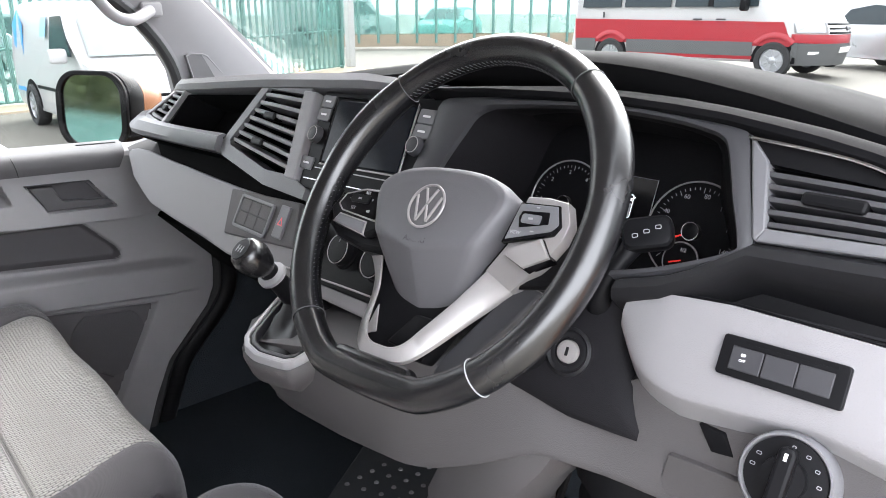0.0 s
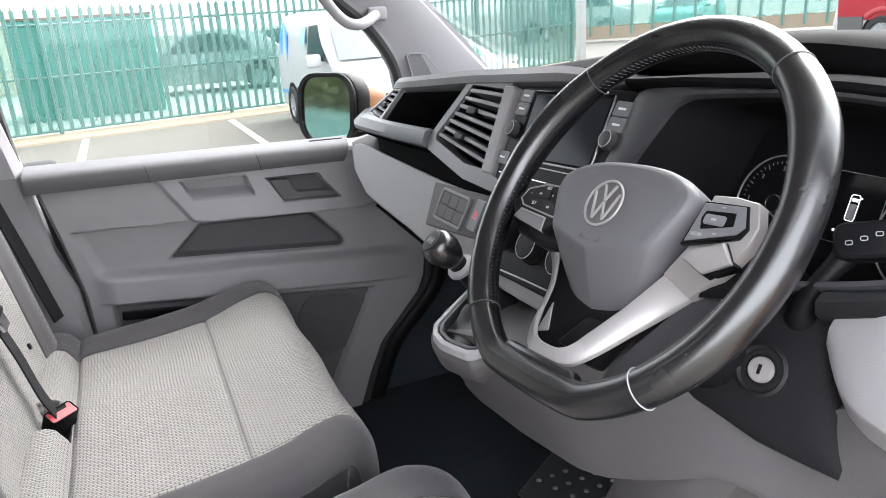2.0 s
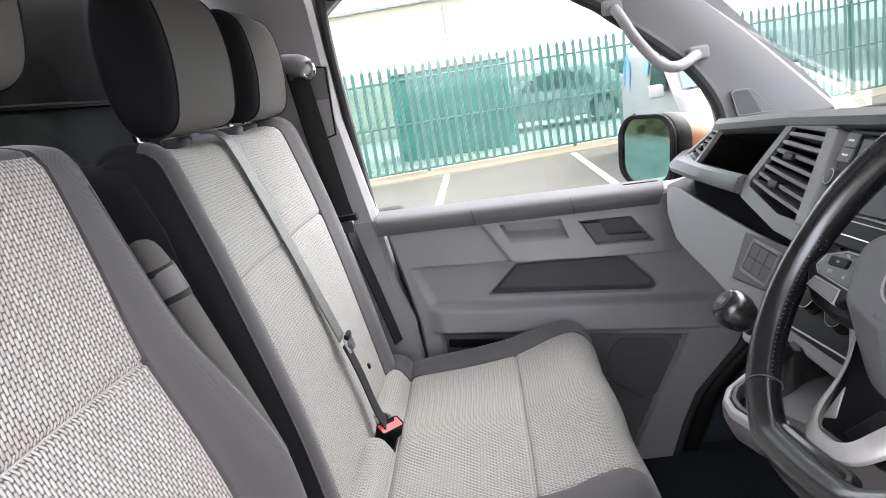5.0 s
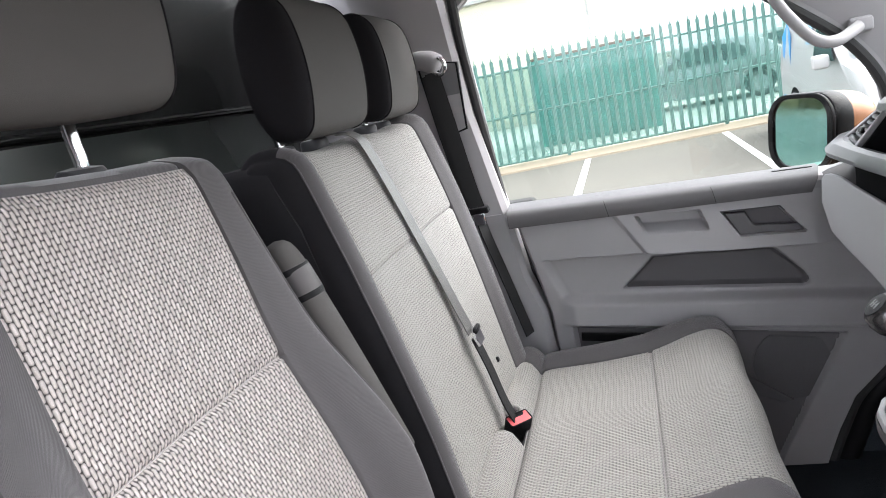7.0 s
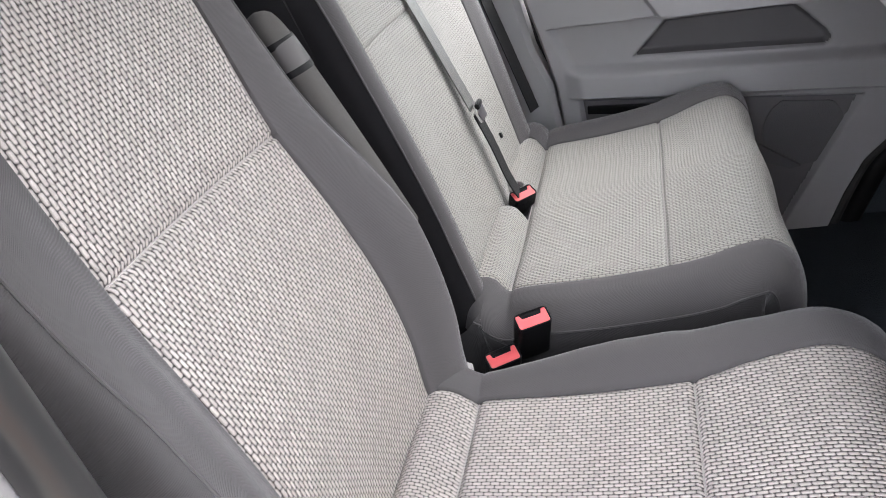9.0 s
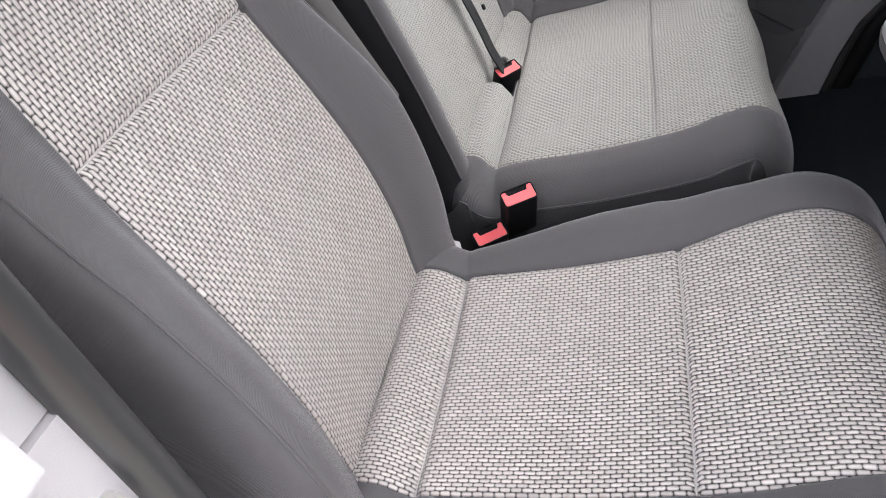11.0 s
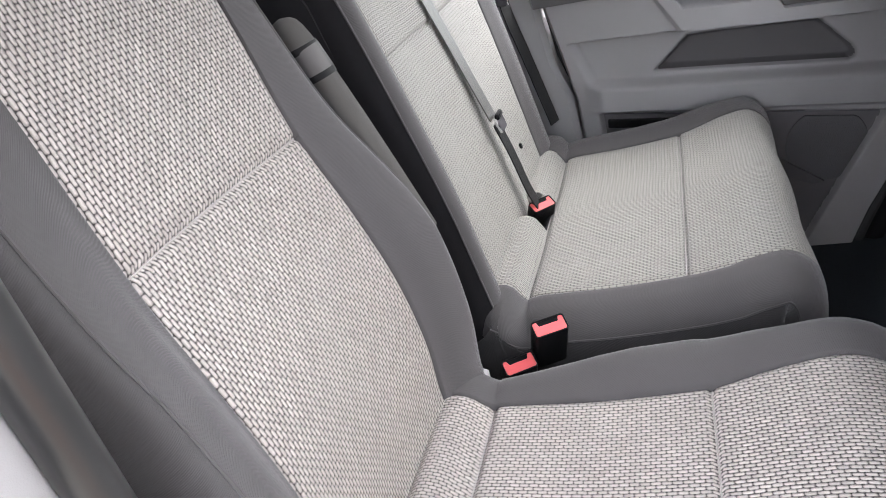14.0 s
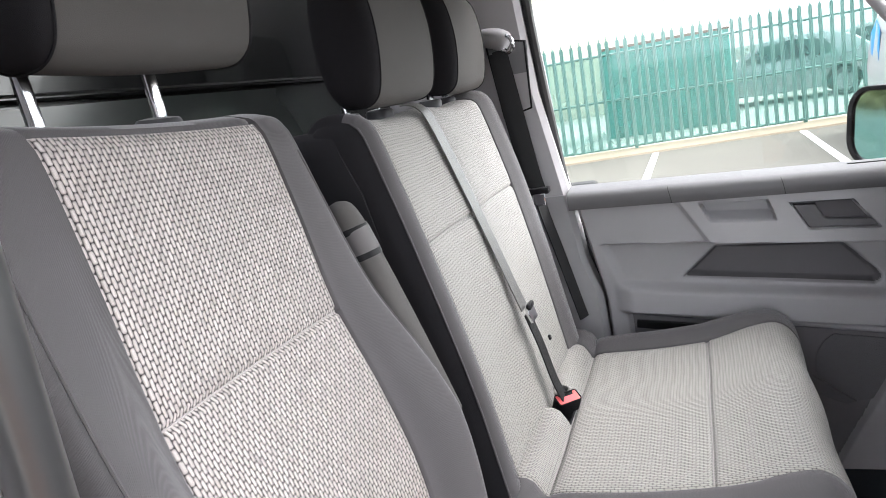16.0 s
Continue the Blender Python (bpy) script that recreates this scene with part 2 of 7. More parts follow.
# ---- shape helpers ----
def mesh_of(name, bm, material, smooth=True, angle=38):
    me = bpy.data.meshes.new(name)
    bmesh.ops.recalc_face_normals(bm, faces=bm.faces)
    if bm.faces.layers.int.get("plate") and angle == 38:
        angle = 20
    bm.to_mesh(me)
    bm.free()
    me.materials.append(material)
    if smooth:
        me.polygons.foreach_set("use_smooth", [True] * len(me.polygons))
        me.set_sharp_from_angle(angle=radians(angle))
    return me


def part(name, bm, material, parent=None, label="", smooth=True, angle=38):
    """Links a bmesh in world metres as one mesh object under a thing or a part."""
    ob = new(name, mesh_of(name, bm, material, smooth, angle))
    if parent:
        ob.parent = parent
        top = parent
        while top.parent:
            top = top.parent
        ob.matrix_parent_inverse = Matrix.Translation(top.location).inverted() if parent is top else Matrix.Identity(4)
    if label:
        tagged(ob, label)
    return ob


def thing(name, at, label, category, group="", kind=""):
    ob = new(name)
    ob.location, ob.empty_display_size = at, 0.05
    return tagged(ob, label, category, group, kind)


def solo(name, bm, material, label, category, group="", kind="", smooth=True, angle=38):
    return tagged(part(name, bm, material, None, "", smooth, angle), label, category, group, kind)


def bevel(bm, width, seg=2, sharp=25):
    bm.faces.layers.int.new("plate")
    edges = [e for e in bm.edges if len(e.link_faces) == 2 and e.calc_face_angle(0) > radians(sharp)]
    if width and edges:
        bmesh.ops.bevel(bm, geom=edges, offset=width, segments=seg, affect="EDGES", profile=0.5, clamp_overlap=True)
    return bm


def box(c, s, bev=0.0, m=None, seg=2, bm=None):
    own = bmesh.new()
    bmesh.ops.create_cube(own, size=1.0, matrix=Matrix.Translation(c) @ Matrix.Diagonal((*s, 1)))
    bevel(own, bev, seg)
    if m is not None:
        own.transform(m)
    return joined(bm, own)


def joined(bm, own):
    if bm is None:
        return own
    me = bpy.data.meshes.new("tmp")
    own.to_mesh(me)
    own.free()
    bm.from_mesh(me)
    bpy.data.meshes.remove(me)
    return bm


def prism(outline, put, d0, d1, bev=0.0, seg=2, bm=None):
    """A plate with a 2D outline; put(a, b, d) gives the place of outline point (a, b) at depth d."""
    own = bmesh.new()
    lo = [own.verts.new(put(a, b, d0)) for a, b in outline]
    hi = [own.verts.new(put(a, b, d1)) for a, b in outline]
    k = len(outline)
    own.faces.new(lo[::-1]), own.faces.new(hi)
    for i in range(k):
        own.faces.new((lo[i], lo[(i + 1) % k], hi[(i + 1) % k], hi[i]))
    bmesh.ops.recalc_face_normals(own, faces=own.faces)
    bevel(own, bev, seg)
    return joined(bm, own)


def frame_prism(outer, inner, put, d0, d1, bev=0.0, bm=None):
    """A plate with a hole: both outlines have the same number of points."""
    own = bmesh.new()
    k = len(outer)
    rings = [[own.verts.new(put(a, b, d)) for a, b in o] for o, d in ((outer, d0), (outer, d1), (inner, d1), (inner, d0))]
    for r in range(4):
        p, q = rings[r], rings[(r + 1) % 4]
        for i in range(k):
            own.faces.new((p[i], p[(i + 1) % k], q[(i + 1) % k], q[i]))
    bmesh.ops.recalc_face_normals(own, faces=own.faces)
    bevel(own, bev)
    return joined(bm, own)


def loft(rings, close=True, caps=True, bm=None, uv=False):
    own = bmesh.new()
    vs = [[own.verts.new(p) for p in r] for r in rings]
    k = len(rings[0])
    for p, q in zip(vs, vs[1:]):
        for i in range(k if close else k - 1):
            own.faces.new((p[i], p[(i + 1) % k], q[(i + 1) % k], q[i]))
    if caps and close:
        own.faces.new(vs[0][::-1]), own.faces.new(vs[-1])
    return joined(bm, own)


def soft_loft(rings, n=3, caps=True):
    """A loft whose sections are rounded into smooth closed curves."""
    return loft([spline(r, n, True) for r in rings], True, caps)


def spline(pts, n=8, closed=False):
    """Catmull-Rom through the points, n steps a span."""
    pts = [Vector(p) for p in pts]
    k, out = len(pts), []
    for i in range(k if closed else k - 1):
        if closed:
            a, b, c, d = pts[i - 1], pts[i], pts[(i + 1) % k], pts[(i + 2) % k]
        else:
            a, b, c, d = pts[max(i - 1, 0)], pts[i], pts[i + 1], pts[min(i + 2, k - 1)]
        for j in range(n):
            t = j / n
            out.append(0.5 * (2 * b + (c - a) * t + (2 * a - 5 * b + 4 * c - d) * t * t + (3 * b - a - 3 * c + d) * t**3))
    return out if closed else out + [pts[-1]]


def tube(pts, r, seg=10, closed=False, bm=None, flat=1.0, up=None):
    """A pipe along points; r may be a list. flat squeezes it along its second axis."""
    pts = [Vector(p) for p in pts]
    k = len(pts)
    rs = r if isinstance(r, (list, tuple)) else [r] * k
    rings, side = [], None
    for i, p in enumerate(pts):
        a, b = (pts[i - 1], pts[(i + 1) % k]) if closed else (pts[max(i - 1, 0)], pts[min(i + 1, k - 1)])
        d = (b - a).normalized()
        if up is not None:
            side = d.cross(Vector(up)).normalized()
        elif side is None:
            side = d.orthogonal().normalized()
        else:
            side = (side - d * side.dot(d)).normalized()
        o = d.cross(side)
        rings.append([p + rs[i] * (math.cos(2 * math.pi * j / seg) * side + flat * math.sin(2 * math.pi * j / seg) * o) for j in range(seg)])
    if closed:
        rings.append(rings[0])
        own = loft(rings, True, False)
        bmesh.ops.remove_doubles(own, verts=own.verts, dist=1e-6)
        return joined(bm, own)
    return loft(rings, True, True, bm)


def lathe(profile, m, seg=32, bm=None, caps=True):
    """Turns (radius, height) pairs about the local z of m."""
    rings = [[m @ Vector((max(r, 1e-4) * math.cos(2 * math.pi * j / seg), max(r, 1e-4) * math.sin(2 * math.pi * j / seg), h)) for j in range(seg)] for r, h in profile]
    return loft(rings, True, caps, bm)


def frame_at(o, n, up):
    """A matrix at o whose z is n and whose y is near up."""
    z = Vector(n).normalized()
    x = Vector(up).cross(z).normalized()
    y = z.cross(x)
    return Matrix(((x.x, y.x, z.x, o[0]), (x.y, y.y, z.y, o[1]), (x.z, y.z, z.z, o[2]), (0, 0, 0, 1)))


def rounded(w, h, r, n=4):
    """Outline of a rounded rectangle about the origin."""
    out = []
    for cx, cy, a0 in ((w / 2 - r, h / 2 - r, 0), (-w / 2 + r, h / 2 - r, 90), (-w / 2 + r, -h / 2 + r, 180), (w / 2 - r, -h / 2 + r, 270)):
        for i in range(n + 1):
            a = radians(a0 + 90 * i / n)
            out.append((cx + r * math.cos(a), cy + r * math.sin(a)))
    return out


def on(m):
    """put() for outlines drawn in the xy plane of m."""
    return lambda a, b, d: m @ Vector((a, b, d))


def lettering(text, size, m, material, parent, name="lettering", depth=0.0003):
    cu = bpy.data.curves.new(name, "FONT")
    cu.body, cu.size, cu.align_x, cu.align_y, cu.extrude = text, size, "CENTER", "CENTER", depth
    tmp = bpy.data.objects.new("tmp", cu)
    scene.collection.objects.link(tmp)
    me = bpy.data.meshes.new_from_object(tmp.evaluated_get(bpy.context.evaluated_depsgraph_get()))
    bpy.data.objects.remove(tmp)
    bpy.data.curves.remove(cu)
    bm = bmesh.new()
    bm.from_mesh(me)
    bpy.data.meshes.remove(me)
    bm.transform(m)
    return part(name, bm, material, parent, smooth=False)


def lerp(table, v):
    """Straight-line look-up in (key, value) pairs."""
    return float(np.interp(v, [a for a, _ in table], [b for _, b in table]))


# ---- the van's shell ----
FLOOR_Z, ROOF_Z, DOOR_Y = 0.45, 1.83, 0.735


def lot(x, y):
    """Height of the car park, which rises towards the front."""
    k = max(0.0, min(1.0, (x - 4.5) / 7.0))
    return 0.20 * k * k * (3 - 2 * k)


gx = [-450, -60, -20, -8, -3, 0, 2, 4] + [4.5 + i * 0.7 for i in range(11)] + [13, 20, 60, 450]
gy = [-450, -60, -15, -5, 0, 5, 10, 20, 60, 450]
gbm = bmesh.new()
gv = [[gbm.verts.new((x, y, lot(x, y))) for y in gy] for x in gx]
for i in range(len(gx) - 1):
    for j in range(len(gy) - 1):
        gbm.faces.new((gv[i][j], gv[i + 1][j], gv[i + 1][j + 1], gv[i][j + 1]))
solo("ground", gbm, asphalt, "worn grey asphalt of a car park", "ground", kind="structure")

solo("floor", box((-0.1, 0, FLOOR_Z - 0.02), (2.2, 1.6, 0.04)), carpet, "black cab floor with carpet mats", "floor", kind="structure", smooth=False)
floor_mat = thing("floor_mat", (0.45, 0.1, FLOOR_Z), "grey studded rubber heel mat on the cab floor", "floor mat")
part("mat", prism([(0.24, 0.19), (0.42, 0.30), (0.62, 0.30), (0.62, -0.2), (0.30, -0.2)], lambda a, b, d: Vector((a, b, FLOOR_Z + d)), 0.0, 0.012, 0.004), mat("grey_rubber", (0.05, 0.055, 0.06), 0.7, grain=0.0004), floor_mat)
stud = bmesh.new()
for i in range(9):
    for j in range(10):
        lathe([(0.006, 0.0), (0.005, 0.0025), (0.001, 0.003)], Matrix.Translation((0.30 + i * 0.035 + 0.017 * (j % 2), 0.2 - j * 0.04, FLOOR_Z + 0.012)), 8, stud)
tagged(part("stud", stud, grey_sill, floor_mat, "pale grey rubber studs"), kind="stuff")

# roof and headlining
solo("ceiling", box((-0.3, 0, ROOF_Z + 0.02), (1.3, 1.5, 0.04), 0.02), headlining, "pale grey cloth headlining of the cab", "ceiling", kind="structure")

# bulkhead behind the seats, with a swage and a raised lower panel
bulk = solo("wall_bulkhead", box((-1.08, 0, 1.2), (0.03, 1.64, 1.5), 0.004), bulkhead_mat, "dark glossy steel bulkhead behind the seats", "bulkhead", kind="structure")
part("rib", box((-1.058, 0, 1.564), (0.024, 1.5, 0.012), 0.005), bulkhead_mat, bulk)
pan = []
for z in np.linspace(0.8, 1.552, 24):
    pan.append([(-1.075, 0.76, z)] + [(-1.048 + 0.010 * math.sin(7 * y + 2.0) * math.sin(11 * (z - 0.9)), y, z) for y in np.linspace(0.75, -0.75, 40)] + [(-1.075, -0.76, z)])
part("lower_panel", loft(pan), mat("grey_green_steel", (0.032, 0.037, 0.036), 0.2, vary=0.25, vary_scale=3, spec=0.6), bulk, "grey-green painted lower bulkhead panel")


def xz(y0, sign=1):
    """Outlines drawn in x and z on a side wall; depth runs outwards."""
    return lambda a, b, d: Vector((a, y0 + sign * d, b))


# passenger side: body frame round the window opening
WIN = [(-0.62, 1.20), (-0.655, 1.70), (-0.60, 1.74), (-0.20, 1.715), (-0.03, 1.63), (0.035, 1.58), (0.12, 1.51), (0.195, 1.442), (0.24, 1.38), (0.262, 1.33), (0.27, 1.28), (0.262, 1.21)]
OUT = [(-1.08, 1.20), (-1.08, 1.86), (-0.62, 1.88), (-0.10, 1.86), (0.10, 1.78), (0.16, 1.72), (0.23, 1.65), (0.32, 1.55), (0.40, 1.46), (0.46, 1.40), (0.53, 1.32), (0.56, 1.21)]
for name, y0, sign, label in (("wall_left", 0.80, 1, "pale grey trimmed cab side with a window opening"), ("wall_right", -0.80, -1, "pale grey trimmed cab side with an open doorway")):
    rings = [[(oa, y0, ob), (wa, y0, wb), (wa, y0 + 0.05 * sign, wb), (oa, y0 + 0.05 * sign, ob)] for (oa, ob), (wa, wb) in zip(OUT, WIN)]
    side = solo(name, loft(rings), pale_trim, label, "cab side", kind="structure")
    seal = [Vector((a, y0 - 0.004 * sign, b)) for a, b in (WIN[:-1] if sign > 0 else WIN[1:-1])]
    part("window_seal", tube(spline([*seal], 6), 0.012, 8), rubber, side, "black rubber seal")

glass_ob = solo("window_1", loft([[(a, 0.825, 1.18), (a, 0.825, 1.76)] for a in (-0.68, -0.2, 0.30)], False, False), clear_glass, "clear passenger door window glass", "window", kind="structure", smooth=False)
glass_ob.visible_shadow = False

# A-pillar trim, passenger side: a broad pale band with a speaker grille at its foot
for sign, label in ((1, "pale grey A-pillar trim with a speaker grille at its foot"), (-1, "pale grey A-pillar trim")):
    y0 = 0.80 * sign
    ap = thing("pillar_trim", (0.35, y0, 1.3), label, "pillar trim", kind="structure")
    fore = [(0.56, 1.295), (0.45, 1.405), (0.35, 1.505), (0.255, 1.59), (0.10, 1.715), (-0.05, 1.80)]
    aft = [(0.283, 1.285), (0.268, 1.36), (0.222, 1.435), (0.148, 1.51), (0.035, 1.598), (-0.10, 1.685)]
    rings = []
    ends = zip(spline([(a, 0, b) for a, b in fore], 5), spline([(a, 0, b) for a, b in aft], 5))
    for (fx, _, fz), (bx, _, bz) in ends:
        k = [(0.0, 0.03), (0.03, 0.0), (0.3, -0.014), (0.6, -0.02), (0.9, -0.012), (1.0, 0.012), (1.0, 0.05), (0.0, 0.05)]
        rings.append([(bx + (fx - bx) * f, y0 + sign * d, bz + (fz - bz) * f) for f, d in k])
    part("trim", loft(rings), pale_trim, ap)
    if sign > 0:
        gr = [(0.290, 1.366), (0.300, 1.371), (0.334, 1.369), (0.345, 1.364), (0.392, 1.306), (0.304, 1.306)]
        mid = (0.328, 1.334)
        gi = [(mid[0] + (a - mid[0]) * 0.9, mid[1] + (b - mid[1]) * 0.9) for a, b in gr]
        grey_grille = mat("grey_perforated_plastic", (0.15, 0.146, 0.15), 0.7, grain=0.0012, grain_scale=420)
        part("grille_frame", frame_prism(gr, gi, xz(0.7845), -0.001, 0.012, 0.001), pale_trim, ap, "pale raised grille edge")
        part("speaker_grille", prism(gi, xz(0.7845), 0.0012, 0.012), grey_grille, ap, "grey perforated speaker grille")

# windscreen and its glass
ws = loft([[(0.60, y, 1.285), (0.27, y * 1.0, 1.56), (-0.065, y, 1.83)] for y in (-0.8, 0, 0.8)], False, False)
win2 = solo("window_2", ws, clear_glass, "clear windscreen glass", "windscreen", kind="structure", smooth=False)
win2.visible_shadow = False
solo("trim_header", box((-0.08, 0, 1.815), (0.12, 1.5, 0.06), 0.02), headlining, "pale grey windscreen header trim", "header trim", kind="structure")

# bonnet and scuttle beyond the glass
solo("bonnet", loft([[(0.58, y, 1.26 - 0.03 * abs(y)), (0.9, y, 1.2 - 0.05 * abs(y)), (1.35, y, 1.0 - 0.08 * abs(y)), (1.45, y, 0.6), (0.58, y, 0.6)] for y in np.linspace(-0.9, 0.9, 9)]), copper_paint, "copper metallic bonnet of the van", "bonnet", kind="structure")
# lower outer skins
solo("wall_sill_left", box((0.25, 0.86, 0.725), (1.6, 0.06, 0.81), 0.02), copper_paint, "copper outer door skin of the van", "door skin", kind="structure")
solo("wall_rear_right", box((-0.9, -0.86, 1.1), (0.4, 0.06, 1.5), 0.02), copper_paint, "copper outer body side of the van", "body side", kind="structure")

# B-pillar trim, passenger side, with belt slot; and the driver's side one
bp = thing("pillar_trim", (-0.72, 0.77, 0.9), "pale grey B-pillar trim with a belt height adjuster", "pillar trim", kind="structure")
ring = []
for z, xf, xb, y in ((0.55, -0.535, -0.75, 0.738), (0.8, -0.545, -0.76, 0.738), (0.93, -0.552, -0.78, 0.739), (0.97, -0.566, -0.79, 0.740), (1.02, -0.582, -0.8, 0.742), (1.10, -0.592, -0.8, 0.746), (1.19, -0.606, -0.82, 0.752), (1.45, -0.652, -0.86, 0.765), (1.72, -0.672, -0.9, 0.77), (1.84, -0.685, -0.92, 0.76)):
    ring.append([(xf, y + 0.06, z), (xf, y + 0.012, z), (xf - 0.014, y, z), (xb, y, z), (xb, y + 0.06, z)])
part("upper_trim", loft(ring[6:]), pale_trim, bp)
part("lower_trim", loft([[(a, b - 0.004, c) for a, b, c in r] for r in ring[:7]]), grey_sill, bp, "mid grey lower pillar trim")
rec = [(-0.768, 1.60), (-0.664, 1.58), (-0.669, 1.415), (-0.745, 1.398)]
ri = [(-0.716 + (a + 0.716) * 0.9, 1.5 + (b - 1.5) * 0.955) for a, b in rec]
part("slot_edge", frame_prism(rec, ri, xz(0.766), -0.004, 0.02, 0.0015), hard_black, bp, "dark edge of the belt slider recess")
part("slot_cover", prism(ri, xz(0.766), 0.0, 0.02, 0.001), grey_bar, bp, "grey belt slider recess")
bq = thing("pillar_trim", (-0.7, -0.77, 0.9), "grey B-pillar trim beside the driver's seat", "pillar trim", kind="structure")
part("trim", loft([[(-0.668, -0.84, z), (-0.662, -0.75, z), (-0.68, -0.722, z), (-0.78, -0.722, z), (-0.78, -0.84, z)] for z in (1.19, 1.5, 1.84)]), pale_trim, bq)
part("lower_trim", loft([[(-0.660, -0.84, z), (-0.655, -0.75, z), (-0.68, -0.720, z), (-0.78, -0.720, z), (-0.78, -0.84, z)] for z in (0.5, 0.9, 1.188)]), mat("pale_lower_trim", (0.30, 0.285, 0.30), 0.6, grain=0.0004), bq, "pale grey lower pillar trim")
part("door_seal", tube([(-0.655, -0.738, z) for z in (0.5, 0.9, 1.2, 1.5, 1.8)], 0.018, 12), mat("grey_door_seal", (0.022, 0.022, 0.023), 0.32, spec=0.8), bq, "rounded grey door seal")
part("striker", box((-0.652, -0.79, 1.11), (0.02, 0.05, 0.03), 0.008), satin_metal, bq, "bright latch striker")

# ---- passenger door card ----
door = thing("door_1", (-0.2, 0.77, 0.5), "closed grey plastic passenger door card with pocket and pull handle", "door", kind="structure")


put = xz(DOOR_Y)


def ease(v, w):
    """0 to 1 across a band of width w about v = 0."""
    k = np.clip(v / w + 0.5, 0, 1)
    return k * k * (3 - 2 * k)


def inside(poly, x, z):
    """Signed distance to a polygon, positive inside."""
    d = np.full(x.shape, 1e9)
    odd = np.zeros(x.shape, bool)
    for (ax, az), (bx, bz) in zip(poly, poly[1:] + poly[:1]):
        k = np.clip(((x - ax) * (bx - ax) + (z - az) * (bz - az)) / ((bx - ax) ** 2 + (bz - az) ** 2), 0, 1)
        d = np.minimum(d, np.hypot(x - ax - k * (bx - ax), z - az - k * (bz - az)))
        cross = (az > z) != (bz > z)
        odd ^= cross & (x < (bx - ax) * (z - az) / ((bz - az) if bz != az else 1e-9) + ax)
    return np.where(odd, d, -d)


def run(table, v):
    return np.interp(v, [a for a, _ in table], [b for _, b in table])


POCKET = [(-0.355, 0.957), (-0.277, 1.028), (-0.15, 1.021), (-0.006, 1.012), (0.056, 0.946), (0.066, 0.930), (0.065, 0.917), (0.052, 0.909), (-0.14, 0.931)]
CUP = [(-0.302, 1.136), (-0.282, 1.093), (-0.143, 1.083), (-0.158, 1.129)]
LATCH = [(-0.111, 1.117), (0.012, 1.112), (0.064, 1.047), (-0.078, 1.055)]
BIN = [(-0.49, 0.872), (-0.35, 0.853), (0.126, 0.784), (-0.02, 0.512), (-0.06, 0.43), (-0.49, 0.43)]


def card_depth(x, z):
    """How far the door card stands out into the cab."""
    step = run([(-0.55, 1.057), (-0.302, 1.045), (-0.004, 1.02), (0.12, 1.014), (0.3, 1.012)], x)
    shelf_top = run([(-0.52, 0.956), (-0.358, 0.935), (-0.085, 0.909), (0.172, 0.884), (0.3, 0.872)], x)
    shelf_low = run([(-0.52, 0.882), (-0.317, 0.857), (0.156, 0.802), (0.3, 0.788)], x)
    fade = ease(x + 0.50, 0.05) * ease(0.215 - x, 0.09)
    over = np.clip((x + 0.53) / 0.28, 0, 1) * ease(0.17 - x, 0.10)
    d = 0.021 * over * np.clip(1 - (z - step) / 0.10, 0, 1) ** 1.2 * (z > step)
    sheet = np.maximum(ease((x + 0.30) - 0.62 * (1.062 - z), 0.012), 0) * ease(0.10 - x, 0.05)
    d += 0.010 * sheet * ease(z - step, 0.004)
    hollow = ease(step - z, 0.005) * ease(z - shelf_top, 0.020)
    d -= 0.014 * hollow * ease(x + 0.515 - 0.35 * (z - 1.0) * -1, 0.03) * ease(0.205 - x, 0.12)
    d += 0.016 * fade * ease(shelf_top - 0.006 - z, 0.024) * ease(z - shelf_low, 0.010)
    d -= 0.020 * ease(inside(BIN, x, z), 0.012)
    d -= 0.028 * ease(inside(POCKET, x, z) - 0.004, 0.014)
    c = inside(CUP, x, z)
    d -= 0.036 * ease(c, 0.005) * np.clip((z - 1.083 + 0.072 * (x + 0.21)) / 0.024, 0.04, 1)
    d -= 0.030 * ease(inside(LATCH, x, z) - 0.002, 0.004)
    return d


zs = np.concatenate([np.arange(0.42, 0.80, 0.012), np.arange(0.80, 0.90, 0.004), np.arange(0.90, 1.1521, 0.0025)])
us = np.linspace(0, 1, 300)
Z, U = np.meshgrid(zs, us, indexing="ij")
Z = Z + run([(0.42, 0.0), (0.75, -0.11), (0.93, -0.115), (1.02, -0.07), (1.05, -0.06), (1.12, -0.045), (1.16, -0.03)], Z) * (0.87 * U - 0.37)
left = run([(0.40, -0.543), (0.827, -0.543), (0.911, -0.545), (0.99, -0.559), (1.057, -0.571), (1.16, -0.592)], Z)
right = run([(0.40, 0.052), (0.44, 0.066), (0.539, 0.103), (0.623, 0.143), (0.703, 0.218), (0.745, 0.258), (0.79, 0.279), (0.83, 0.284), (1.16, 0.284)], Z)
X = left + (right - left) * U
D = card_depth(X, Z)
rim_d = np.minimum(X - left, right - X)
D -= 0.02 * (1 - ease(rim_d - 0.004, 0.010))
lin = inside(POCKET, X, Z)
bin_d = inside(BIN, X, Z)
regions = {"door_panel": [], "shaded_pocket": [], "bin_panel": []}
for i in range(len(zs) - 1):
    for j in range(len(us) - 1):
        # Faces inside the pocket outline get the plastic with painted shade.
        key = "shaded_pocket" if lin[i:i + 2, j:j + 2].mean() > 0.002 else "bin_panel" if bin_d[i:i + 2, j:j + 2].mean() > 0.004 else "door_panel"
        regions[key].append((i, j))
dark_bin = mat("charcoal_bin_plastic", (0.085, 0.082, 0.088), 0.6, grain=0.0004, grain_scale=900)
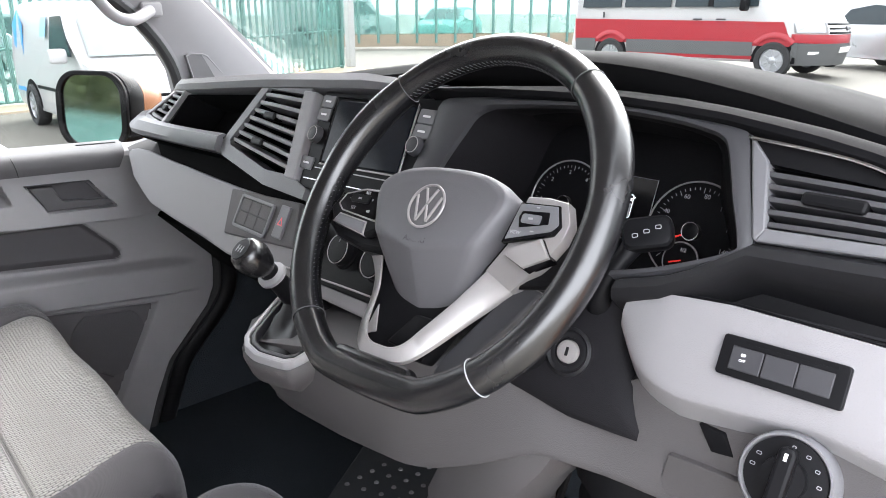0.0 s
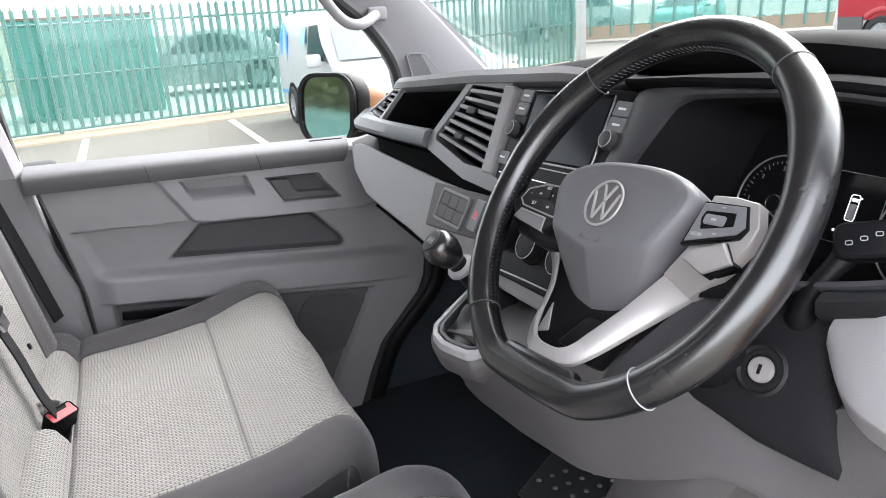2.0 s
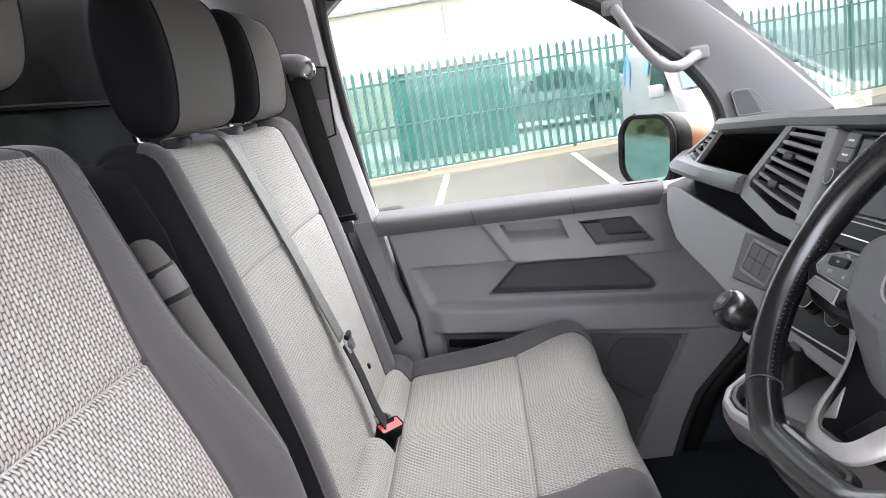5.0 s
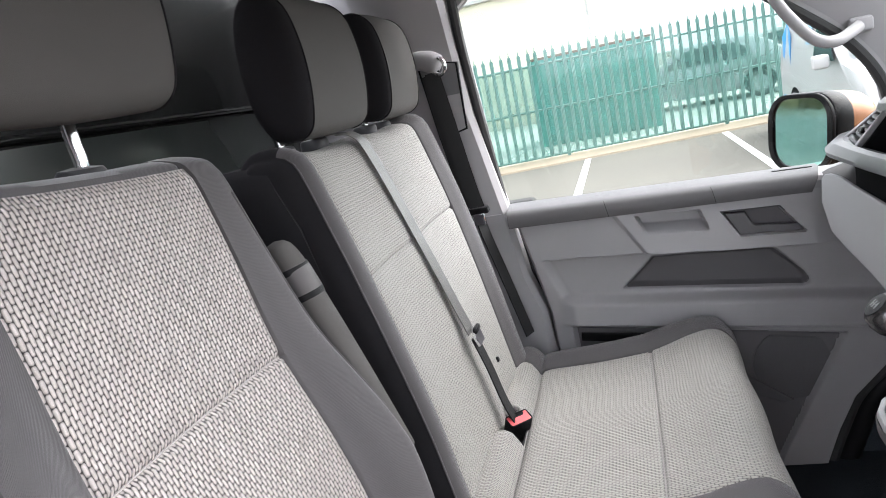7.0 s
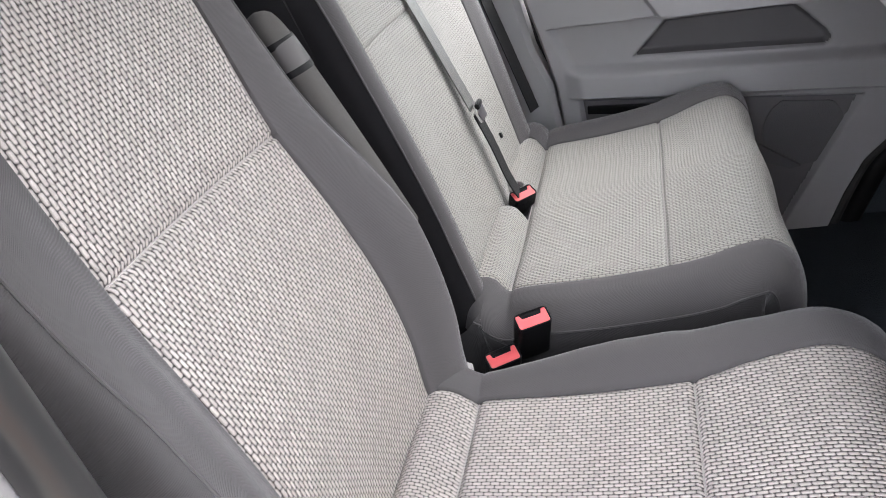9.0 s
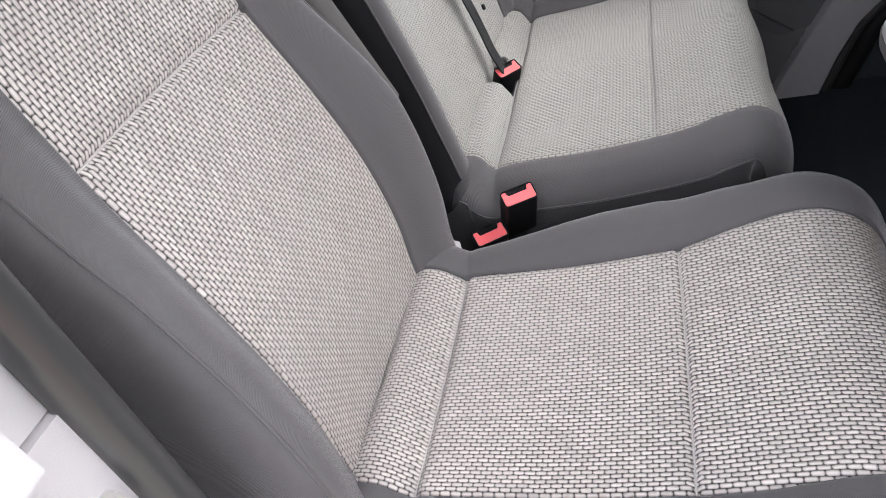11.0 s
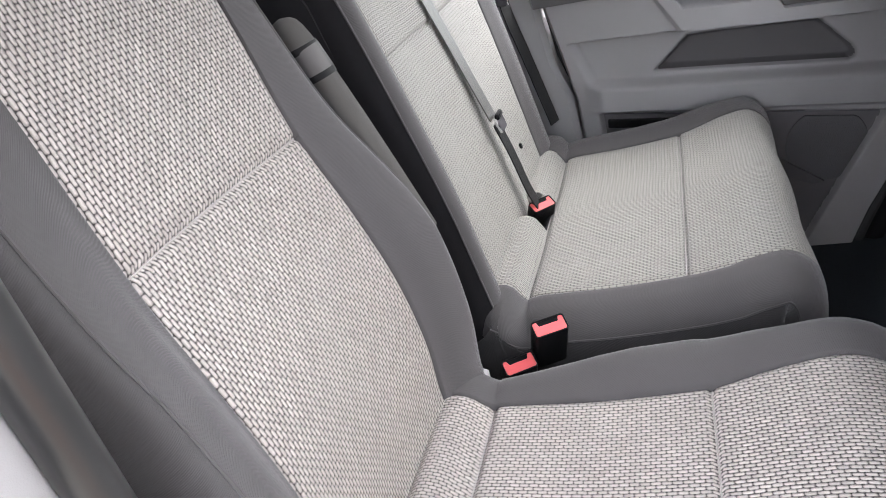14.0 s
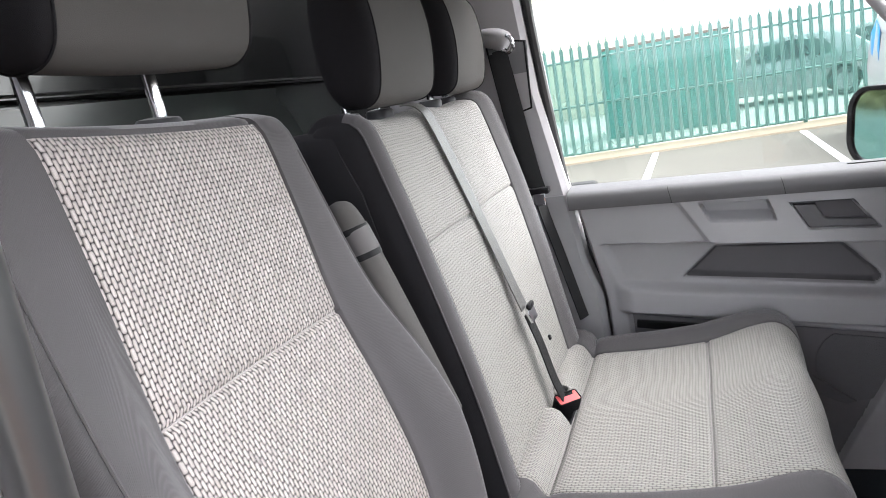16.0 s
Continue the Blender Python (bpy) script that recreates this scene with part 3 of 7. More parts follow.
for name, material, label in (("door_panel", grey_door, ""), ("shaded_pocket", pocket_grey, "door pocket inside with its shade painted dark grey"), ("bin_panel", dark_bin, "dark grey lower bin panel")):
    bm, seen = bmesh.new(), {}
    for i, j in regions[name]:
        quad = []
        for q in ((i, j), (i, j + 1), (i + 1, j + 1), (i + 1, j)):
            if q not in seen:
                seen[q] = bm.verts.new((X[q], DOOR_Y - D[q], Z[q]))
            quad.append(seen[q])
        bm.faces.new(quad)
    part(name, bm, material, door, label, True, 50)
solo("wall_door_core", box((-0.16, 0.812, 0.79), (0.76, 0.03, 0.70), 0.004), deep_black, "black inner skin behind the door card", "door core", kind="structure")
edge = spline([(0.292, DOOR_Y + 0.02, 0.95), (0.292, DOOR_Y + 0.02, 0.80), (0.268, DOOR_Y + 0.02, 0.742), (0.228, DOOR_Y + 0.02, 0.698), (0.152, DOOR_Y + 0.02, 0.62), (0.112, DOOR_Y + 0.02, 0.537), (0.075, DOOR_Y + 0.02, 0.44)], 5)
part("door_edge_seal", tube(edge, 0.013, 8), rubber, door, "black rubber door seal")
outer_edge = [p + Vector((0.034, 0.006, -0.012)) for p in edge]
part("frame_seal", tube(outer_edge, 0.024, 12, flat=0.7, up=(0, 1, 0)), hard_black, door, "soft black door aperture seal")
# top rail: a padded ledge below the glass, with two joints and a slanting front end
sill = []
for k in range(20):
    x0 = -0.607 + 0.717 * k / 19
    z = 1.188 - 0.03 * (x0 + 0.2)
    w = 0.028 * max(0.0, (k - 17) / 2)
    prof = [(0.0, 0.80, 0.004), (0.0, 0.772, 0.001), (0.3, DOOR_Y + 0.008, -0.003), (0.4, DOOR_Y - 0.006, -0.007), (0.5, DOOR_Y - 0.015, -0.016), (0.8, DOOR_Y - 0.017, -0.032), (1.0, DOOR_Y - 0.012, -0.046), (1.0, DOOR_Y + 0.02, -0.050), (1.0, 0.80, -0.05)]
    sill.append([(x0 - f * w, y, z + h) for f, y, h in prof])
part("top_rail", loft(sill), rail_grey, door, "mid grey door top rail")
low_sill = []
for x0 in np.linspace(0.04, 0.285, 12):
    z = 1.184 - 0.03 * (x0 + 0.2)
    low_sill.append([(x0, 0.80, z), (x0, 0.772, z - 0.004), (x0, DOOR_Y + 0.006, z - 0.010), (x0, DOOR_Y - 0.001, z - 0.020), (x0, DOOR_Y + 0.001, z - 0.05), (x0, 0.80, z - 0.05)])
part("rail_end", loft(low_sill), grey_door, door, "grey end of the door top")
for x in (-0.368, -0.125):
    z = 1.188 - 0.03 * (x + 0.2)
    part("joint", tube([(x - 0.004, DOOR_Y + 0.02, z - 0.0025), (x - 0.002, DOOR_Y - 0.006, z - 0.0075), (x, DOOR_Y - 0.0155, z - 0.016), (x + 0.003, DOOR_Y - 0.0175, z - 0.032), (x + 0.005, DOOR_Y - 0.0125, z - 0.046)], 0.0007, 6), hard_black, door, "dark rail joint")
part("lock_slot", box((0.0, 0, 0), (0.085, 0.010, 0.004), 0.0015, pose(0.055, 0.778, 1.1815, 0, 1.7, 0)), hard_black, door)
wide = [(-0.028 + (a + 0.028) * 1.05, 1.083 + (b - 1.083) * 1.09) for a, b in LATCH]
part("latch_bezel", frame_prism(wide, LATCH, put, -0.0125, 0.02, 0.0015), dark_satin, door, "dark latch surround")
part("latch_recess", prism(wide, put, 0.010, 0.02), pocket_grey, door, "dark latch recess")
part("release_handle", prism([(-0.105, 1.112), (-0.060, 1.109), (-0.047, 1.080), (-0.040, 1.074), (0.056, 1.066), (0.062, 1.050), (-0.077, 1.057)], put, -0.011, 0.008, 0.003), rail_grey, door, "dark grey release lever")
part("lower_pocket", prism([(-0.478, 0.851), (-0.20, 0.818), (-0.20, 0.79), (-0.480, 0.830)], put, 0.012, 0.03, 0.003), hard_black, door, "black lower bin slot")
sp = [(0.008 + 0.088 * math.cos(a), 0.712 + 0.092 * math.sin(a)) for a in np.linspace(0, 2 * math.pi, 36, endpoint=False)]
sp = [(a, min(b, 0.792 - 0.145 * (a - 0.0) - 0.006)) for a, b in sp]
part("speaker", prism(sp, put, 0.0165, 0.024, 0.002), mat("charcoal_speaker_mesh", (0.074, 0.072, 0.077), 0.7, grain=0.0012, grain_scale=420), door, "round dark grey speaker grille")
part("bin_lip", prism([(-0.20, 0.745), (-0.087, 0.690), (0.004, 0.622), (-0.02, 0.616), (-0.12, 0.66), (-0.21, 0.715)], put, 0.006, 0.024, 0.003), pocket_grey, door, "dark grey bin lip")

solo("wall_footwell_left", box((0.45, 0.79, 0.72), (0.75, 0.02, 0.58)), carpet, "black carpeted passenger kick panel", "kick panel", kind="structure", smooth=False)
solo("wall_footwell_front", box((0.66, 0, 0.85), (0.04, 1.6, 0.85)), carpet, "black carpeted toe board", "toe board", kind="structure", smooth=False)
# grab handle on the A-pillar
gh = thing("grab_handle", (0.1, 0.76, 1.5), "pale grey plastic grab handle on the A-pillar", "grab handle")
part("grip", tube(spline([(0.035, 0.775, 1.60), (0.043, 0.735, 1.57), (0.065, 0.725, 1.525), (0.115, 0.728, 1.462), (0.16, 0.735, 1.448), (0.215, 0.772, 1.468)], 6), 0.013, 10), pale_trim, gh)
for p in ((0.03, 0.785, 1.605), (0.222, 0.785, 1.47)):
    part("mount", box(p, (0.05, 0.02, 0.034), 0.009, None, 3), pale_trim, gh)

# door mirror outside
mir = thing("wing_mirror", (0.2, 1.05, 1.15), "black wing mirror with a copper painted cap", "wing mirror")
MM = frame_at((0.151, 1.058, 1.222), (-0.862, -0.487, 0.10), (0, 0, 1))
part("housing", prism(rounded(0.232, 0.204, 0.07, 7), on(MM), -0.05, 0.012, 0.012, 3), hard_black, mir)
part("mirror_pane", prism(rounded(0.19, 0.178, 0.055, 7), on(MM), 0.012, 0.0145), mirror_glass, mir, "silvered mirror glass")
part("rim", frame_prism(rounded(0.229, 0.201, 0.069, 7), rounded(0.188, 0.176, 0.054, 7), on(MM), 0.010, 0.020, 0.003), hard_black, mir)
cap = loft([[MM @ Vector((a * k + sh, b * k, d)) for a, b in rounded(0.229, 0.201, 0.069, 7)] for d, k, sh in ((-0.045, 1.0, 0), (-0.075, 0.985, 0.002), (-0.105, 0.93, 0.006), (-0.125, 0.82, 0.012), (-0.138, 0.6, 0.02), (-0.142, 0.2, 0.02))])
part("cap", cap, copper_paint, mir, "copper painted cap")
part("arm", tube([(0.24, 0.99, 1.12), (0.27, 0.86, 1.13)], 0.03, 10), hard_black, mir)

# driver's door, swung wide open on its front hinges
dd = thing("door_2", (0.42, -0.88, 0.45), "open driver's door with a copper outer skin", "door", kind="structure")
MD = pose(0.42, -0.88, 0.0, 0, 0, -110)


def on_d(a, b, d):
    return MD @ Vector((a, d, b))


part("door_skin", prism([(0.02, 0.45), (1.02, 0.45), (1.06, 0.8), (1.06, 1.18), (0.02, 1.18)], on_d, -0.02, 0.04, 0.015), copper_paint, dd, "copper outer skin")
part("door_lining", prism([(0.05, 0.48), (0.98, 0.48), (1.02, 0.8), (1.02, 1.19), (0.05, 1.19)], on_d, 0.042, 0.075, 0.012), grey_door, dd, "grey plastic inner lining")
part("window_frame", frame_prism([(0.02, 1.18), (1.06, 1.18), (0.98, 1.82), (0.45, 1.82)], [(0.14, 1.19), (0.99, 1.19), (0.93, 1.77), (0.48, 1.77)], on_d, -0.01, 0.04, 0.008), hard_black, dd)
part("window_pane", prism([(0.13, 1.18), (1.0, 1.18), (0.94, 1.78), (0.47, 1.78)], on_d, 0.012, 0.016), clear_glass, dd)


solo("wall_sill_rear", box((-0.82, 0.86, 0.80), (0.54, 0.06, 0.80), 0.01), rubber, "black inner body panel behind the passenger door", "body panel", kind="structure")


# ---- seats ----
def upholstery(parent, line, edges, near, far, crown, region, materials, seams=(), lift=None, notch=None, step=0.014, tuck=None, welts=(), skew=None, pinch=None, threads=()):
    """Cloth over a cushion. line: (x, z) of its middle, walked so that the outside lies on the right-hand normal;
    edges(t): y of the insert's two edges; near, far: (outwards, forwards) steps of the side pads; region(t, kind, y): the part a face belongs to."""
    pts = spline([(a, 0, b) for a, b in line], 16)
    acc = [0.0]
    for p, q in zip(pts, pts[1:]):
        acc.append(acc[-1] + (q - p).length)
    total = acc[-1]
    ts = set(np.linspace(0, total, int(total / step) + 1).round(5))
    for sm in seams:
        ts = {t for t in ts if abs(t - sm) > 0.009} | {sm - 0.006, sm - 0.0025, sm, sm + 0.0025, sm + 0.006}
    ts = sorted(t for t in ts if 0 <= t <= total)

    def at(t):
        x, z = np.interp(t, acc, [p.x for p in pts]), np.interp(t, acc, [p.z for p in pts])
        e = 0.01
        a, b = max(t - e, 0), min(t + e, total)
        dx = np.interp(b, acc, [p.x for p in pts]) - np.interp(a, acc, [p.x for p in pts])
        dz_ = np.interp(b, acc, [p.z for p in pts]) - np.interp(a, acc, [p.z for p in pts])
        r = math.hypot(dx, dz_)
        return x, z, dz_ / r, -dx / r

    def pad(steps):
        c = spline([(0, 0, 0)] + [(a, b, 0) for a, b in steps], 5)
        return [(p.x, p.y) for p in c][1:]

    pn, pf = pad(near), pad(far)
    cols = [("near", k) for k in range(len(pn) - 1, -1, -1)]
    fr = [0, 0.008, 0.02] + list(np.linspace(0.05, 0.95, 25)) + [0.98, 0.992, 1]
    cols += [("insert", f) for f in fr] + [("far", k) for k in range(len(pf))]
    grid = []
    for t in ts:
        x, z, nx, nz = at(t)
        y0, y1 = edges(t)
        lf = lift(t) if lift else 1.0
        groove = -0.0058 * max((math.exp(-(((t - sm) / 0.0038) ** 2)) for sm in seams), default=0)
        row = []
        for kind, k in cols:
            if kind == "insert":
                y, d = y0 + (y1 - y0) * k, crown(t, k) + groove - 0.004 * math.exp(-((min(k, 1 - k) * (y1 - y0) / 0.004) ** 2))
                if notch:
                    d += notch(t, y)
            else:
                a, b = (pn if kind == "near" else pf)[k]
                a, b = (a * pinch(t, kind), b * (pinch(t, kind) if b > 0 else 1.0)) if pinch else (a, b)
                y, d = (y0 - a if kind == "near" else y1 + a), b * ((lf if kind == "far" else min(lf, 1.2)) if b > 0 else (tuck(t) if tuck else 1.0)) + crown(t, 0)
            row.append((Vector((x + nx * d, y, z + nz * d + (skew(t, y) if skew else 0.0))), kind, y))
        grid.append(row)
    meshes = {}
    arc = []
    for row in grid:
        c = [0.0]
        for a, b in zip(row, row[1:]):
            c.append(c[-1] + (b[0] - a[0]).length)
        arc.append(c)
    mid = len(pn) + len(fr) // 2
    for i in range(len(ts) - 1):
        for j in range(len(cols) - 1):
            tm = (ts[i] + ts[i + 1]) / 2
            kind = "insert" if grid[i][j][1] == grid[i][j + 1][1] == "insert" else (grid[i][j][1] if grid[i][j][1] != "insert" else grid[i][j + 1][1])
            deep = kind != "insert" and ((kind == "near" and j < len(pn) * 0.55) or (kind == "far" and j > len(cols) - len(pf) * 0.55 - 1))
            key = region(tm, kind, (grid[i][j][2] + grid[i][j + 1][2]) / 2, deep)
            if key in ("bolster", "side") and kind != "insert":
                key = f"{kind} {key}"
            bm, uvl, vs = meshes.setdefault(key, (None, None, None)) if key in meshes else (None, None, None)
            if bm is None:
                bm = bmesh.new()
                uvl, vs = bm.loops.layers.uv.new("UVMap"), {}
                meshes[key] = (bm, uvl, vs)
            quad = []
            for a, b in ((i, j), (i + 1, j), (i + 1, j + 1), (i, j + 1)):
                if (a, b) not in vs:
                    vs[(a, b)] = bm.verts.new(grid[a][b][0])
                quad.append((a, b))
            f = bm.faces.new([vs[q] for q in quad])
            for lp, (a, b) in zip(f.loops, quad):
                lp[uvl].uv = (ts[a], grid[a][b][2])
    for kind, share, t0, t1 in welts:
        j = int(len(pn) * (1 - share)) if kind == "near" else len(cols) - 1 - int(len(pf) * (1 - share))
        run = [grid[i][j][0] for i in range(len(ts)) if t0 <= ts[i] <= t1]
        part("piping", tube(run, 0.0017, 6), cloth_bolster, parent, "charcoal piping")
    for sm in threads:
        i = min(range(len(ts)), key=lambda q: abs(ts[q] - sm))
        j0, j1 = len(pn), len(pn) + len(fr) - 1
        part("seam_thread", tube([grid[i][j][0] + Vector((at(sm)[2], 0, at(sm)[3])) * 0.0012 for j in range(j0, j1 + 1)], 0.0011, 5), thread_pale, parent, "pale stitched seam")
    out = {}
    for key, (bm, uvl, vs) in meshes.items():
        name, material, label = materials[key.split()[-1]]
        out[key] = part(name, bm, material, parent, label, angle=60)
    return out


MATS = {
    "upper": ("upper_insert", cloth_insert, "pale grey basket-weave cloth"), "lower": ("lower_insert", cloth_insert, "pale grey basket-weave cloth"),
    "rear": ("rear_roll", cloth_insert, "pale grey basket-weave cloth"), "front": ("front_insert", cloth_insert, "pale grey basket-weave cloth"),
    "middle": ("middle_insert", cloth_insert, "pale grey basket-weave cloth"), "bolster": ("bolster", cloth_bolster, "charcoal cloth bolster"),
    "side": ("side_panel", cloth_side, "charcoal cloth side with shade in its colour"), "gap": ("buckle_well", cloth_black, "black buckle well"),
}


BENCH = {k: (n, cloth_bench if m is cloth_insert else m, l) for k, (n, m, l) in MATS.items()}


def headrest(parent, x, y, z, w, h, lean=10):
    """A cushion whose grey face wraps over top and bottom between two black side panels."""
    m = pose(x, y, z, 0, -lean, 0)
    k = h / 0.23
    prof = [(0.052, -0.085), (0.060, -0.03), (0.058, 0.03), (0.044, 0.085), (0.012, 0.113), (-0.022, 0.110), (-0.044, 0.075), (-0.052, 0.01), (-0.046, -0.06), (-0.024, -0.106), (0.012, -0.116), (0.038, -0.108)]
    ring = [(p.x * (0.6 + 0.4 * k), p.y * k) for p in spline([(a, b, 0) for a, b in prof], 5, True)]

    def section(v, sc):
        return [m @ Vector((a * sc, v, b * sc)) for a, b in ring]

    face = [section(w * f, 0.985 + 0.03 * math.cos(math.pi * f)) for f in np.linspace(-0.5, 0.5, 13)]
    hr = part("headrest", loft(face, True, False), cloth_head, parent, "grey cloth headrest")
    for sgn in (-1, 1):
        cap = [section(sgn * (w / 2 + d), sc) for d, sc in ((0.0, 0.985), (0.006, 0.965), (0.013, 0.90), (0.018, 0.75), (0.020, 0.5), (0.021, 0.1))]
        part("side_panel", loft(cap), cloth_black, hr, "black cloth headrest side")
        part("seam", tube(section(sgn * (w / 2 + 0.001), 0.988), 0.0015, 6, True), cloth_black, hr)
    return hr


def posts(parent, x, z, ys, length, lean=10):
    for y in ys:
        m = pose(x, y, z, 0, -lean, 0)
        bend = [m @ Vector(p) for p in ((0.004, 0, -0.02), (0.003, 0, 0.01), (0.0, 0, 0.03), (-0.005, 0, length), (-0.012, 0, length + 0.03))]
        part("headrest_post", tube(spline(bend, 4), 0.0075, 14, up=(0, 1, 0)), chrome, parent, "chrome headrest post")
        part("post_guide", lathe([(0.027, -0.014), (0.027, -0.001), (0.024, 0.003), (0.012, 0.0045), (0.008, 0.005)], m @ Matrix.Diagonal((1.0, 0.8, 1, 1)), 28), dark_satin, parent, "dark grey oval post guide")


# driver's seat
ds = thing("driver_seat", (-0.45, -0.427, FLOOR_Z), "driver's seat in pale grey basket-weave and charcoal cloth", "seat", "cab seats")
back_line = [(-0.625, 0.78), (-0.634, 0.86), (-0.634, 0.95), (-0.648, 1.05), (-0.677, 1.15), (-0.7145, 1.257), (-0.738, 1.38), (-0.756, 1.465), (-0.766, 1.491), (-0.784, 1.504), (-0.83, 1.508), (-0.868, 1.48)]
SEAM_T = 0.485


def rise(line, z0):
    """Arc length at which a back's line first reaches the height z0."""
    p = spline([(a, 0, b) for a, b in line], 16)
    s = 0.0
    for a, b in zip(p, p[1:]):
        if b.z >= z0:
            return s
        s += (b - a).length
    return s


TOP_T = rise(back_line, 1.4995)
upholstery(
    ds, back_line, lambda t: (-0.427 - 0.155 - 0.012 * math.sin(max(0, min(1, t / 0.5)) * 3.0), -0.427 + 0.152 + 0.004 * math.sin(t * 5)),
    [(0.012, 0.006), (0.035, 0.022), (0.06, 0.030), (0.082, 0.018), (0.094, -0.012), (0.098, -0.05), (0.095, -0.09), (0.08, -0.12)],
    [(0.012, 0.006), (0.035, 0.022), (0.06, 0.030), (0.082, 0.018), (0.094, -0.012), (0.098, -0.05), (0.095, -0.09), (0.08, -0.12)],
    lambda t, f: -0.014 * (1 - (2 * f - 1) ** 2) * lerp([(0.45, 1), (0.72, 0.3)], t),
    # Only the far side takes the shade-toned cloth; the near side stays bolster.
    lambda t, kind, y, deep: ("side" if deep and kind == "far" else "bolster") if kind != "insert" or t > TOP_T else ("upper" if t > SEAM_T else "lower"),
    MATS, (SEAM_T, TOP_T), lambda t: lerp([(0, 1.2), (0.3, 1.7), (0.45, 1.0), (0.6, 0.4), (0.72, 0.12)], t), None, 0.014,
    lambda t: lerp([(0.62, 1.0), (0.70, 0.6), (0.76, 0.25)], t), (("near", 0.45, 0.02, 0.70), ("far", 0.45, 0.02, 0.70)),
    lambda t, y: -0.055 * (y + 0.42) * lerp([(0.45, 0), (0.72, 1)], t),
    lambda t, kind: lerp([(0.35, 1.0), (0.60, 0.74), (0.75, 0.56)], t) if kind == "far" else 1.0 - 0.13 * math.sin(max(0, min(1, t / 0.5)) * 3.0), (SEAM_T,),
)
part("back_shell", loft([[(x, y, z) for y in np.linspace(-0.66, -0.19, 12)] + [(x - 0.03, y, z) for y in np.linspace(-0.19, -0.66, 12)] for x, z in ((-0.74, 0.72), (-0.79, 1.0), (-0.83, 1.3), (-0.87, 1.5))]), hard_black, ds, "black plastic seat back shell")
cush_line = [(-0.05, 0.62), (-0.045, 0.74), (-0.058, 0.82), (-0.09, 0.862), (-0.15, 0.874), (-0.22, 0.865), (-0.292, 0.850), (-0.42, 0.836), (-0.55, 0.832), (-0.576, 0.830), (-0.605, 0.851), (-0.64, 0.850), (-0.68, 0.80)]


def along(line, x0):
    """Arc length at which a line walked backwards first passes x0."""
    p = spline([(a, 0, b) for a, b in line], 16)
    s = 0.0
    for a, b in zip(p, p[1:]):
        if b.x <= x0 and b.z > 0.8:
            return s
        s += (b - a).length
    return s


S1, S0 = along(cush_line, -0.292), along(cush_line, -0.572)
upholstery(
    ds, cush_line, lambda t: (-0.427 - lerp([(0, 0.12), (0.2, 0.14), (0.4, 0.168), (0.9, 0.168)], t), -0.427 + lerp([(0, 0.14), (0.2, 0.185), (0.3, 0.204), (0.40, 0.186), (0.46, 0.172), (0.9, 0.16)], t)),
    [(0.02, 0.012), (0.045, 0.024), (0.07, 0.022), (0.09, 0.0), (0.098, -0.04), (0.098, -0.09), (0.09, -0.15)],
    [(0.02, 0.012), (0.045, 0.024), (0.07, 0.022), (0.09, 0.0), (0.098, -0.04), (0.098, -0.09), (0.09, -0.15)],
    lambda t, f: -0.006 * (1 - (2 * f - 1) ** 2),
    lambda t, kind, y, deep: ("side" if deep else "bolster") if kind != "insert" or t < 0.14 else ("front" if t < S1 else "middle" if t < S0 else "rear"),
    MATS, (S1, S0), lambda t: lerp([(0, 0.3), (0.3, 0.5), (0.55, 1.3), (0.65, 1.0), (0.8, 0.4)], t), threads=(S1, S0),
    pinch=lambda t, kind: lerp([(0.15, 0.75), (0.36, 0.78), (0.48, 1.0), (0.60, 0.9), (0.72, 0.62), (0.85, 0.5)], t) if kind == "far" else 1.0,
)
part("seat_box", loft([[(x, y, z) for x, y in ((-0.1, -0.64), (-0.1, -0.2), (-0.7, -0.2), (-0.7, -0.64))] for z in (FLOOR_Z, 0.6, 0.72)]), hard_black, ds, "black plastic seat base")
headrest(ds, -0.798, -0.420, 1.678, 0.262, 0.25, 2)
posts(ds, -0.832, 1.506, (-0.520, -0.363), 0.065, -4)
part("recliner_cover", lathe([(0.03, -0.012), (0.03, 0.006), (0.022, 0.014), (0.004, 0.016)], frame_at((-0.665, -0.185, 1.055), (0.1, 1, 0), (0, 0, 1)), 20), grey_bar, ds, "grey round recliner cover")
part("recline_lever", loft([[(-0.625, -0.192, 0.842 + k), (-0.592, -0.196, 0.830 + k), (-0.588, -0.215, 0.832 + k), (-0.622, -0.212, 0.845 + k)] for k in (-0.03, 0.004, 0.008)]), pale_trim, ds, "pale grey recline lever")
# folded armrest on its inner side
ax, ay = 0.0, -0.168
arm = part("armrest", tube(spline([(-0.645 + ax, ay, 1.06), (-0.69 + ax, ay, 1.20), (-0.732 + ax, ay, 1.32), (-0.752 + ax, ay, 1.366)], 5), [0.024] * 11 + [0.024, 0.023, 0.021, 0.016, 0.006], 14, flat=1.25), cloth_head, ds, "grey cloth folded armrest")
part("armrest_band", tube([(-0.722 + ax, ay, 1.294), (-0.733 + ax, ay, 1.325)], 0.0252, 16, flat=1.25), grey_knee, arm, "grey plastic hinge band")
for z, xx in ((1.292, -0.7215), (1.327, -0.734)):
    part("armrest_joint", tube([(xx + ax, ay, z - 0.004), (xx + ax - 0.002, ay, z + 0.004)], 0.0258, 16, flat=1.25), hard_black, arm)

